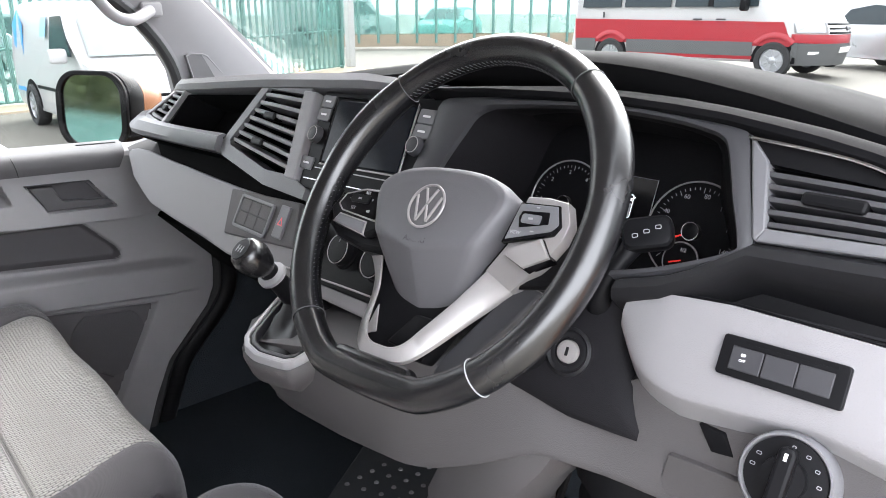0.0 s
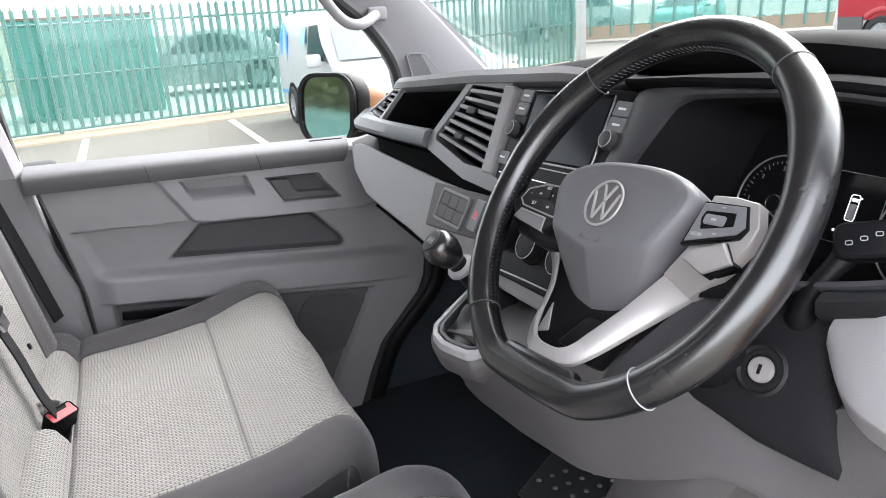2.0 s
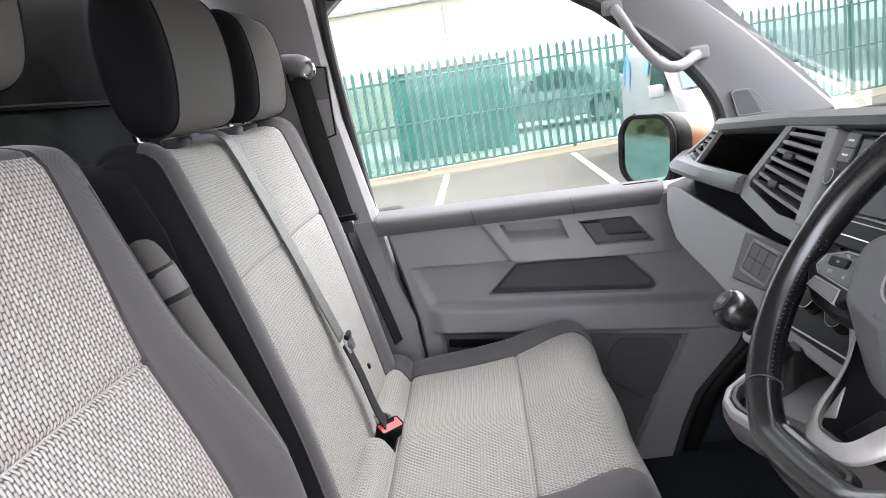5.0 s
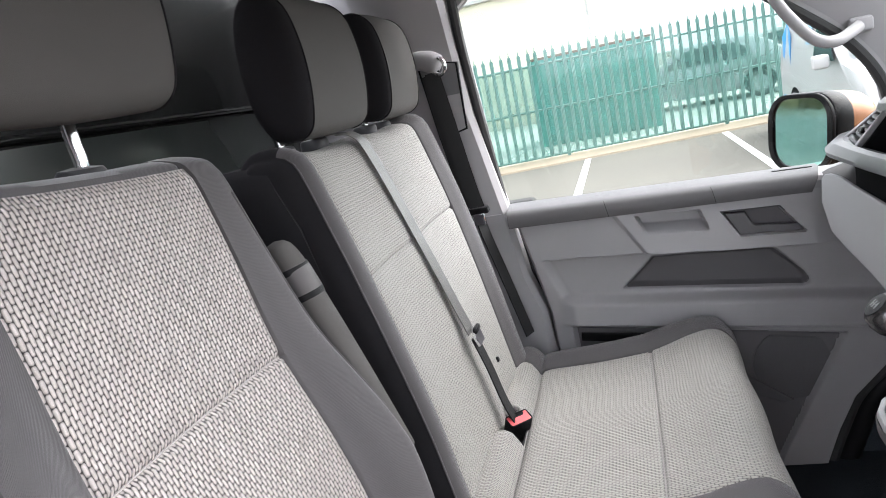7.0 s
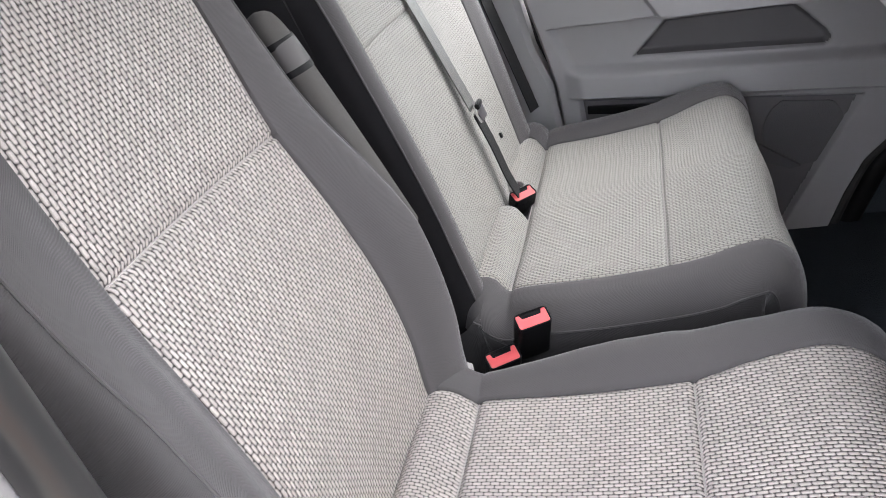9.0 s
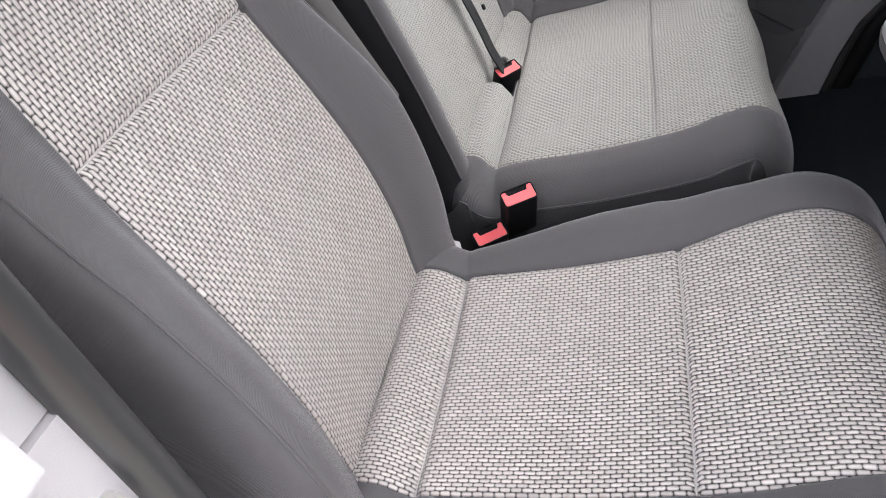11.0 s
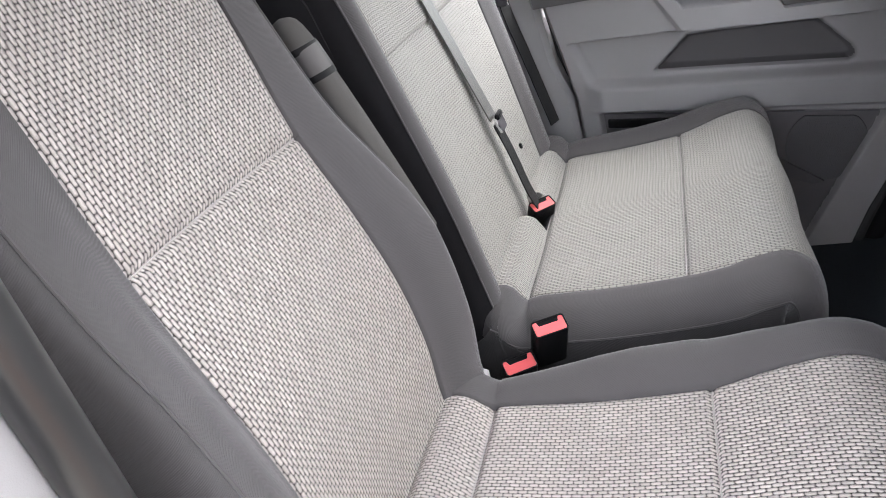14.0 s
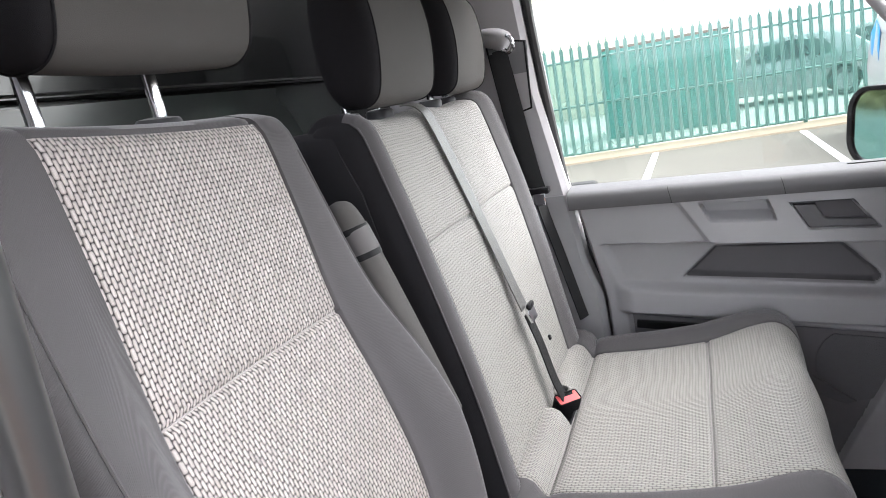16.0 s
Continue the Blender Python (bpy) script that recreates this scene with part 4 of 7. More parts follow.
# double passenger bench
bs = thing("passenger_bench", (-0.45, 0.3, FLOOR_Z), "double passenger bench in pale grey weave and charcoal cloth", "seat", "cab seats")
bback = [(-0.602, 0.80), (-0.622, 0.90), (-0.656, 1.07), (-0.7, 1.252), (-0.735, 1.372), (-0.755, 1.434), (-0.764, 1.453), (-0.786, 1.465), (-0.835, 1.463), (-0.862, 1.42)]
B_TOP = rise(bback, 1.453)
BT = 0.468
upholstery(
    bs, bback, lambda t: (lerp([(0, -0.004), (0.2, 0.012), (0.45, 0.014), (0.6, 0.022), (0.7, 0.03)], t), lerp([(0, 0.53), (0.25, 0.55), (0.45, 0.58), (0.7, 0.615)], t)),
    [(0.008, 0.004), (0.03, 0.014), (0.05, 0.012), (0.062, -0.006), (0.07, -0.03), (0.078, -0.08), (0.082, -0.13), (0.08, -0.20)],
    [(0.012, 0.006), (0.035, 0.016), (0.06, 0.016), (0.075, -0.004), (0.082, -0.04), (0.082, -0.09), (0.075, -0.12)],
    lambda t, f: -0.008 * math.sin(2 * math.pi * f) ** 2,
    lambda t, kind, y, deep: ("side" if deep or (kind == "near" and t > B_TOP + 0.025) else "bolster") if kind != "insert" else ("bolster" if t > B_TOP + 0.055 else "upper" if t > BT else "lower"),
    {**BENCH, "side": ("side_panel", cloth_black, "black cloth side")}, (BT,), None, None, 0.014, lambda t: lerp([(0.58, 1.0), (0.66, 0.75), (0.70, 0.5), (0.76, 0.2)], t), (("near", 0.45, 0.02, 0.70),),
)
bcl = [(-0.13, 0.60), (-0.118, 0.72), (-0.118, 0.80), (-0.132, 0.848), (-0.165, 0.874), (-0.22, 0.874), (-0.30, 0.858), (-0.42, 0.845), (-0.540, 0.840), (-0.566, 0.834), (-0.586, 0.862), (-0.612, 0.866), (-0.64, 0.852), (-0.665, 0.81)]
T1, T0 = along(bcl, -0.318), along(bcl, -0.565)


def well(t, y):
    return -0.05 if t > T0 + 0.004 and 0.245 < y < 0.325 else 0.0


upholstery(
    bs, bcl, lambda t: (lerp([(0, 0.03), (0.2, 0.022), (0.30, 0.018), (0.38, -0.004), (0.9, -0.012)], t), lerp([(0, 0.6), (0.3, 0.63), (0.45, 0.578), (0.9, 0.56)], t)),
    [(0.015, 0.0), (0.04, -0.008), (0.065, -0.03), (0.078, -0.055), (0.082, -0.075), (0.084, -0.10), (0.09, -0.15), (0.096, -0.22)],
    [(0.015, 0.006), (0.045, 0.013), (0.07, 0.010), (0.09, -0.02), (0.095, -0.08), (0.09, -0.14)],
    lambda t, f: -0.005 * math.sin(2 * math.pi * f) ** 2,
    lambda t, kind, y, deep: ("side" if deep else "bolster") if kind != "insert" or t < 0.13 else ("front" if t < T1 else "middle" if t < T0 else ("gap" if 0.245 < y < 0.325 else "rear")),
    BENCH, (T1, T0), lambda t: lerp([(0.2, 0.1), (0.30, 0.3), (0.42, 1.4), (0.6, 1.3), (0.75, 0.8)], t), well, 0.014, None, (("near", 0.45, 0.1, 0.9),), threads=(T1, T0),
)
part("seat_box", loft([[(x, y, z) for x, y in ((-0.16, -0.06), (-0.16, 0.66), (-0.68, 0.66), (-0.68, -0.06))] for z in (FLOOR_Z, 0.6, 0.74)]), hard_black, bs, "black plastic seat base")
shell = []
for z, xf, xb, k in ((0.78, -0.64, -0.82, 0.0), (1.0, -0.69, -0.86, 0.0), (1.2, -0.73, -0.89, 0.0), (1.36, -0.765, -0.915, 0.0), (1.42, -0.79, -0.92, 0.004), (1.446, -0.80, -0.912, 0.012), (1.459, -0.815, -0.895, 0.03)):
    shell.append([(xf, -0.055 + k, z), (xf - 0.02, -0.063 + k, z), (xb + 0.02, -0.063 + k, z), (xb, -0.045 + k, z), (xb, 0.67 - k, z), (xb + 0.02, 0.69 - k, z), (xf - 0.02, 0.69 - k, z), (xf, 0.68 - k, z)])
part("back_shell", loft(shell), cloth_black, bs, "black cloth rear of the bench back")
headrest(bs, -0.806, 0.190, 1.600, 0.25, 0.235, 0)
headrest(bs, -0.806, 0.575, 1.596, 0.21, 0.225, 0)
posts(bs, -0.838, 1.474, (0.085, 0.225, 0.50, 0.60), 0.05, 0)


# ---- dashboard ----
def wrap(y, z):
    """How far the dashboard's passenger end curves away towards the windscreen."""
    return 0.046 * max(0.0, min(1.3, (y - 0.46) / 0.19)) ** 2 * max(0.0, min(1.0, (z - 1.222) / 0.08))


def fp(y, z, d=0.0):
    """A place on the sloping fascia at y and z, d metres out of it towards the seats."""
    return Vector((0.19 + wrap(y, z) + 0.53 * (z - 1.336) - 0.883 * d, y, z + 0.468 * d))


def on_f(a, b, d):
    return fp(a, b, d)


FN, FU = Vector((-0.883, 0, 0.468)), Vector((0.468, 0, 0.883))


def fmat(y, z, d=0.0):
    """Local frame on the fascia: x to the driver's right, y up the slope, z out of it."""
    return frame_at(fp(y, z, d), FN, FU)


TOP = [(-0.86, 1.338), (-0.78, 1.358), (-0.717, 1.373), (-0.674, 1.383), (-0.625, 1.393), (-0.572, 1.402), (-0.519, 1.409), (-0.45, 1.414), (-0.39, 1.4135), (-0.30, 1.408), (-0.15, 1.392), (0.21, 1.348), (0.64, 1.306), (0.75, 1.292)]
dash = thing("dashboard", (0.3, 0, 1.0), "black and grey plastic van dashboard with vents and storage shelf", "dashboard")
rings = []
for y in np.linspace(-0.86, 0.75, 70):
    zt = lerp(TOP, y)
    roll = max(0.0, min(1.0, (-0.16 - y) / 0.14))
    th = 0.016 + 0.018 * roll
    rings.append([(0.60, y, 1.285), (0.5, y, zt - 0.02), (0.36, y, zt - 0.001), (0.30, y, zt + 0.003), (0.262, y, zt + 0.003), (0.243, y, zt - 0.001 + 0.001 * roll), (0.231 + 0.003 * roll, y, zt - 0.008 + 0.003 * roll), (0.226 + 0.006 * roll, y, zt - 0.6 * th),
                  (0.229 + 0.009 * roll, y, zt - th), (0.243 + 0.004 * roll, y, zt - th - 0.006), (0.28, y, zt - th - 0.012), (0.34, y, zt - 0.05), (0.36, y, 1.25), (0.27, y, 1.15), (0.16, y, 1.0), (0.3, y, 0.85), (0.60, y, 0.85)])
    rings[-1] = [(min(0.6, x + (wrap(y, z) if x < 0.35 else 0.0)), y, z) for x, y, z in rings[-1]]
part("dash_body", loft(rings), pad_black, dash, "soft black dash top")
# lower ledge under the pad on the driver's side
rings = []
for y in np.linspace(-0.215, -0.86, 48):
    zt = lerp([(-0.86, 1.337), (-0.75, 1.362), (-0.71, 1.369), (-0.67, 1.374), (-0.62, 1.379), (-0.57, 1.383), (-0.50, 1.385), (-0.42, 1.384), (-0.32, 1.377), (-0.215, 1.367)], y)
    zb = lerp([(-0.86, 1.316), (-0.755, 1.343), (-0.70, 1.352), (-0.62, 1.362), (-0.51, 1.367), (-0.32, 1.363), (-0.215, 1.357)], y)
    h = zt - zb
    rings.append([fp(y, zt + 0.001, -0.06), fp(y, zt, -0.008), fp(y, zt - 0.15 * h, 0.002), fp(y, zt - 0.4 * h, 0.010), fp(y, zt - 0.7 * h, 0.015), fp(y, zb, 0.014), fp(y, zb - 0.004, 0.006), fp(y, zb - 0.004, -0.06)])
part("lower_ledge", loft(rings), ledge_matt, dash, "soft black grained ledge")

# padded lower edge of the upper dash, passenger side: strip along the top of shelf and vents
strip = []
for y in np.linspace(0.655, -0.25, 30):
    zt = lerp([(-0.25, 1.378), (-0.05, 1.36), (0.205, 1.345), (0.629, 1.308), (0.66, 1.30)], y)
    k = max(0.0, min(1.0, (-0.06 - y) / 0.17))
    strip.append([fp(y, zt - 0.012 + dz_ * (1 - 0.5 * k), d - (0.030 * k if d > 0 else 0.0)) for dz_, d in ((0.0, 0.004), (0.002, 0.012), (0.012, 0.016), (0.024, 0.010), (0.028, -0.03), (0.0, -0.034))])
part("upper_strip", loft(strip), strip_grey, dash, "dark grey upper trim strip")

# open shelf left of the centre vent: a dark box let into the dash
shelf = [(0.527, 1.300), (0.205, 1.326), (0.285, 1.245), (0.57, 1.236)]
back = [(0.52, 1.302), (0.215, 1.325), (0.285, 1.25), (0.555, 1.243)]
part("shelf_lining", frame_prism(shelf, back, on_f, 0.0, -0.09), deep_black, dash, "black lined storage shelf")
part("shelf_back", prism(back, on_f, -0.09, -0.095), deep_black, dash)
part("shelf_floor", prism([(0.57, 1.236), (0.285, 1.245), (0.285, 1.241), (0.57, 1.231)], on_f, -0.09, 0.01), hard_black, dash)


def bar(parent, name, pts, h, d0, d1, material, label=""):
    """A moulded rail with a rounded section along (y, z) points of the fascia."""
    rs = []
    for p in spline([(a, b, 0) for a, b in pts], 6):
        rs.append([fp(p.x, p.y - h / 2, d0), fp(p.x, p.y - h / 2, d1 - 0.006), fp(p.x, p.y - h * 0.3, d1), fp(p.x, p.y + h * 0.25, d1 + 0.001), fp(p.x, p.y + h / 2, d1 - 0.008), fp(p.x, p.y + h / 2, d0)])
    return part(name, loft(rs), material, parent, label)


bar(dash, "lower_rail", [(0.708, 1.236), (0.692, 1.224), (0.62, 1.224), (0.45, 1.228), (0.285, 1.234)], 0.031, -0.03, 0.02, grey_bar, "satin grey rail")
# centre vent surround: a bent frame from the rail down under the radio
sur_o = [(0.208, 1.344), (0.288, 1.236), (0.270, 1.216), (0.10, 1.192), (-0.02, 1.19), (-0.02, 1.205), (0.03, 1.216), (0.06, 1.345)]
sur_i = [(0.192, 1.334), (0.260, 1.243), (0.252, 1.235), (0.112, 1.214), (0.045, 1.216), (0.044, 1.219), (0.042, 1.222), (0.075, 1.333)]
part("vent_surround", frame_prism(sur_o, sur_i, on_f, -0.03, 0.009, 0.004), grey_bar, dash, "satin grey vent surround")
part("vent_mullion", prism([(0.074, 1.338), (0.040, 1.338), (0.012, 1.212), (0.044, 1.212)], on_f, -0.03, 0.014, 0.003), grey_sill, dash, "pale grey strip beside the radio")


def vent(name, corners, slats, tabs, label, slat_mat=strip_grey):
    """Louvres between left and right edges; corners: left top, left bottom, right bottom, right top in (y, z)."""
    (ly, lz), (my, mz), (ry, rz), (sy, sz) = corners
    v = thing(name, fp((ly + ry) / 2, (lz + rz) / 2), label, "air vent", "dashboard air vents")
    part("duct", prism(corners, on_f, -0.06, -0.056), deep_black, v)
    walls = [(a, b) for a, b in corners]
    part("duct_wall", frame_prism([(a + 0.002 * (1 if a > (ly + ry) / 2 else -1), b) for a, b in walls], walls, on_f, -0.06, 0.002), deep_black, v)
    h = min(0.0045, 0.3 * (lz - mz) / slats)
    for i in range(slats):
        f = (i + 0.6) / slats
        a = (ly + (my - ly) * f, lz + (mz - lz) * f)
        b = (sy + (ry - sy) * f, sz + (rz - sz) * f)
        own = bmesh.new()
        rs = []
        for k in np.linspace(0, 1, 6):
            y, z = a[0] + (b[0] - a[0]) * k, a[1] + (b[1] - a[1]) * k
            bow = 0.004 * math.sin(math.pi * k)
            rs.append([fp(y, z - h, -0.035), fp(y, z - 0.95 * h, bow), fp(y, z - 0.75 * h, 0.007 + bow), fp(y, z + 0.5 * h, 0.008 + bow), fp(y, z + 0.95 * h, bow), fp(y, z + h, -0.035)])
        part("slat", loft(rs, True, True, own), slat_mat, v)
    for ty, tz, w in tabs:
        part("tab", prism(rounded(w, 0.012, 0.004), on(fmat(ty, tz, 0.0)), -0.004, 0.016, 0.003), hard_black, v, "black vent tab")
    return v


vent("air_vent", [(0.192, 1.333), (0.254, 1.241), (0.044, 1.219), (0.075, 1.334)], 7, [(0.15, 1.292, 0.035), (0.16, 1.250, 0.035)], "black louvred centre air vent with adjuster tabs", pale_slat)
vent("air_vent", [(0.630, 1.293), (0.691, 1.244), (0.584, 1.240), (0.535, 1.300)], 5, [(0.60, 1.265, 0.024)], "small black louvred side air vent")
part("side_vent_frame", frame_prism([(0.636, 1.305), (0.712, 1.238), (0.572, 1.232), (0.520, 1.309)], [(0.630, 1.294), (0.692, 1.244), (0.583, 1.240), (0.536, 1.301)], on_f, -0.03, 0.010, 0.003), grey_sill, dash, "pale grey vent frame")

part("corner_cap", loft([[(0.245, 0.79, 1.175), (0.245, 0.735, 1.172), (0.25, 0.72, 1.185), (0.26, 0.74, 1.215), (0.26, 0.79, 1.22)], [(0.20, 0.79, 1.172), (0.20, 0.738, 1.169), (0.205, 0.728, 1.174), (0.21, 0.74, 1.184), (0.21, 0.79, 1.187)], [(0.13, 0.79, 1.168), (0.13, 0.742, 1.166), (0.135, 0.738, 1.168), (0.14, 0.742, 1.172), (0.14, 0.79, 1.175)]]), grey_sill, dash, "pale grey corner cap")
# lower passenger side: pale band with a dark slot above it
slot = bmesh.new()
rs = []
for y in np.linspace(0.70, 0.0, 16):
    zt = lerp([(0.0, 1.188), (0.10, 1.19), (0.28, 1.216), (0.70, 1.205)], y)
    zb = lerp([(0.0, 1.17), (0.19, 1.172), (0.665, 1.176), (0.7, 1.17)], y)
    rs.append([fp(y, zt, 0.0), fp(y, zt, -0.05), fp(y, zb, -0.05), fp(y, zb, 0.0), fp(y, zb - 0.01, -0.06), fp(y, zt + 0.01, -0.06)])
part("slot", loft(rs), pad_black, dash, "black shelf slot")
band_top = [(-0.30, 1.185), (0.19, 1.177), (0.50, 1.181), (0.60, 1.184), (0.66, 1.181), (0.685, 1.176)]
band_low = [(0.694, 1.168), (0.688, 1.160), (0.625, 1.127), (0.546, 1.107), (0.499, 1.096), (0.40, 1.090), (0.246, 1.084), (0.15, 1.078), (-0.30, 1.085)]
part("lower_band", prism(band_top + band_low, on_f, -0.012, 0.004, 0.0045), grey_dash, dash, "pale grey lower dash band")
low = []
for y in np.linspace(0.73, 0.10, 20):
    zb = lerp([(0.10, 1.082), (0.40, 1.092), (0.55, 1.112), (0.63, 1.135), (0.69, 1.168), (0.735, 1.18)], y)
    low.append([fp(y, zb + 0.004, -0.010), (0.14, y, zb - 0.012), (0.24, y, zb - 0.03), (0.33, y, zb - 0.08), (0.37, y, zb - 0.30), (0.45, y, zb - 0.30), (0.45, y, zb), (0.3, y, zb + 0.03)])
part("glovebox_panel", soft_loft(low), grey_knee, dash, "dark grey lower dash panel")

# button block beside the hazard switch
bpanel = thing("dash_switches", fp(0.08, 1.15), "grey dash switch block with six blank buttons and hazard switch", "dash switches")
part("plate", prism([(0.190, 1.172), (-0.02, 1.185), (-0.045, 1.125), (0.165, 1.105)], on_f, -0.01, 0.010, 0.003), grey_knee, bpanel)
M = fmat(0.09, 1.146, 0.010)
part("bezel", frame_prism(rounded(0.105, 0.056, 0.006), rounded(0.094, 0.046, 0.003), on(M), -0.004, 0.004, 0.001), grey_bar, bpanel)
for i in range(3):
    for j in range(2):
        part("blank_button", prism(rounded(0.03, 0.021, 0.002), on(M @ Matrix.Translation(((i - 1) * 0.031, (j - 0.5) * 0.0225, 0))), -0.003, 0.003, 0.001), grey_knee, bpanel)
MH = fmat(0.005, 1.152, 0.010)
part("hazard_switch", prism(rounded(0.026, 0.052, 0.003), on(MH), -0.003, 0.004, 0.0015), grey_bar, bpanel, "grey hazard switch with a red triangle")
part("hazard_triangle", frame_prism([(-0.007, -0.006), (0.007, -0.006), (0, 0.008)], [(-0.004, -0.0042), (0.004, -0.0042), (0, 0.004)], on(MH), 0.004, 0.0046), red_plastic, bpanel, "red triangle outline")

# infotainment unit
radio = thing("car_radio", fp(-0.1, 1.28), "infotainment unit with a dark touchscreen and two knobs", "car radio")
part("bezel", prism([(0.024, 1.342), (-0.255, 1.352), (-0.262, 1.215), (0.008, 1.205)], on_f, -0.02, 0.006, 0.003), radio_black, radio)
part("screen", prism([(-0.022, 1.332), (-0.200, 1.338), (-0.207, 1.255), (-0.032, 1.246)], on_f, 0.004, 0.0085, 0.001), mat("screen_glass", (0.003, 0.005, 0.009), 0.14, vary=0.1, spec=0.12), radio, "dark glass touchscreen")
for a, b in (((-0.018, 1.336), (-0.204, 1.342)), ((-0.030, 1.243), (-0.212, 1.252)), ((-0.204, 1.342), (-0.212, 1.252)), ((-0.018, 1.336), (-0.030, 1.243))):
    part("screen_edge", tube([fp(*a, 0.0085), fp(*b, 0.0085)], 0.0016, 6), chrome if a[1] < 1.25 or a[0] < -0.1 else piano, radio, "thin chrome edge")
for sy, kz in ((0.004, 1.280), (-0.226, 1.291)):
    for z in (1.328, 1.3095, 1.240):
        part("button", prism(rounded(0.032, 0.020, 0.003), on(fmat(sy, z, 0.006)), -0.003, 0.003, 0.001), grey_bar, radio, "grey button")
        part("button_mark", prism(rounded(0.015, 0.003, 0.001), on(fmat(sy, z, 0.009)), 0, 0.0004), white_mark, radio)
    kn = part("knob", lathe([(0.0135, 0.0), (0.0132, 0.008), (0.012, 0.0105), (0.0105, 0.0112), (0.0, 0.0115)], fmat(sy, kz, 0.006), 28), dark_satin, radio, "black rotary knob with chrome ring")
    part("knob_ring", tube([fmat(sy, kz, 0.006) @ Vector((0.0108 * math.cos(q), 0.0108 * math.sin(q), 0.0112)) for q in np.linspace(0, 2 * math.pi, 32, endpoint=False)], 0.0006, 6, True), satin_metal, kn, "chrome ring")
part("chrome_line", prism([(-0.02, 1.2375), (-0.235, 1.2465), (-0.235, 1.2452), (-0.02, 1.2362)], on_f, 0.004, 0.0075), satin_metal, radio, "thin chrome line")
part("lower_trim", prism([(0.0, 1.2205), (-0.255, 1.2305), (-0.256, 1.2283), (-0.001, 1.2183)], on_f, 0.004, 0.008, 0.001), chrome, radio, "chrome strip")

# heater controls under the radio
heater = thing("heater_controls", fp(-0.17, 1.14), "heater control panel with three round black knobs", "heater controls")
part("plate", prism([(-0.03, 1.185), (-0.32, 1.195), (-0.33, 1.105), (-0.05, 1.095)], on_f, -0.01, 0.008, 0.004), hard_black, heater)
for y in (-0.088, -0.163, -0.238):
    m = fmat(y, 1.148, 0.006)
    kn = part("heater_knob", lathe([(0.025, 0.0), (0.025, 0.004), (0.0215, 0.006), (0.0205, 0.015), (0.0185, 0.018), (0.0, 0.0183)], m, 32), hard_black, heater, "black rotary heater knob")
    part("ring", tube([m @ Vector((0.0200 * math.cos(q), 0.0200 * math.sin(q), 0.0172)) for q in np.linspace(0, 2 * math.pi, 40, endpoint=False)], 0.0007, 6, True), satin_metal, kn, "chrome ring")
    part("knob_mark", box((0, 0.013, 0.0184), (0.0014, 0.006, 0.0006), 0, m), dial_mark, kn, "pale pointer mark")
part("chrome_strip", tube([fp(-0.02, 1.098, 0.008), fp(-0.18, 1.108, 0.008), fp(-0.33, 1.115, 0.008)], 0.0014, 6), satin_metal, heater, "thin bright strip")

# centre console with the gear lever
con = thing("gear_console", (0.02, -0.12, 0.95), "grey centre console with gear lever gaiter", "console")
bez = [(0.037, -0.041), (-0.002, -0.064), (-0.041, -0.089), (-0.053, -0.112), (-0.056, -0.144), (-0.050, -0.172), (-0.044, -0.196), (-0.034, -0.207), (0.003, -0.210), (0.031, -0.192), (0.059, -0.174), (0.100, -0.156), (0.112, -0.134), (0.110, -0.086), (0.098, -0.044), (0.068, -0.036)]
ZB = 1.045


def on_c(a, b, d):
    return Vector((a, b, ZB + 0.25 * a + d))


def inset(k):
    return [(0.028 + (a - 0.028) * k, -0.125 + (b + 0.125) * k) for a, b in bez]


part("bezel", frame_prism(bez, inset(0.90), on_c, -0.008, 0.006, 0.003), mat("pale_satin_plastic", (0.26, 0.255, 0.265), 0.38, grain=0.0001, vary=0.05), con, "pale satin grey bezel")
part("bezel_gap", frame_prism(inset(0.915), inset(0.86), on_c, -0.02, 0.0, 0.002), hard_black, con, "black bezel gap")
part("inner_bezel", frame_prism(inset(0.875), inset(0.80), on_c, -0.03, 0.004, 0.002), dark_satin, con, "dark satin inner bezel")
gait = []
for k, (sc, h) in enumerate(((0.82, -0.022), (0.76, -0.012), (0.68, -0.010), (0.55, -0.002), (0.45, 0.008), (0.34, 0.014), (0.26, 0.026), (0.16, 0.036))):
    gait.append([on_c(0.028 + 0.008 * (k / 7) + (a - 0.028) * sc, -0.122 + 0.014 * k / 7 + (b + 0.125) * sc, h + 0.004 * math.sin(5 * i + k)) for i, (a, b) in enumerate(bez)])
part("gaiter", soft_loft(gait), mat("black_gaiter_leather", (0.008, 0.008, 0.009), 0.42, grain=0.0003, grain_scale=700, spec=0.35), con, "black leather gear gaiter")
lev = thing("gear_lever", (0.03, -0.12, 1.07), "gear lever with a round black knob and silver collar", "gear lever")
LB, LK = Vector((0.035, -0.108, 1.075)), Vector((-0.022, -0.116, 1.150))
part("shaft", tube([LB, LB.lerp(LK, 0.5), LK], [0.017, 0.014, 0.013], 14), hard_black, lev)
ax_l = (LK - LB).normalized()
part("collar", lathe([(0.014, 0.0), (0.0205, 0.003), (0.0205, 0.008), (0.014, 0.012)], frame_at(LB.lerp(LK, 0.62), ax_l, (1, 0, 0)), 20), grey_sill, lev, "silver collar")
MK = frame_at(LK - ax_l * 0.012, (ax_l + Vector((-0.25, 0.10, 0.10))).normalized(), (1, 0, 0)) @ Matrix.Diagonal((0.86, 0.86, 0.86, 1))
part("knob", lathe([(0.015, -0.006), (0.023, 0.006), (0.0285, 0.022), (0.0285, 0.036), (0.0245, 0.047), (0.0185, 0.0515), (0.0, 0.052)], MK, 28), leather, lev, "black leather knob")
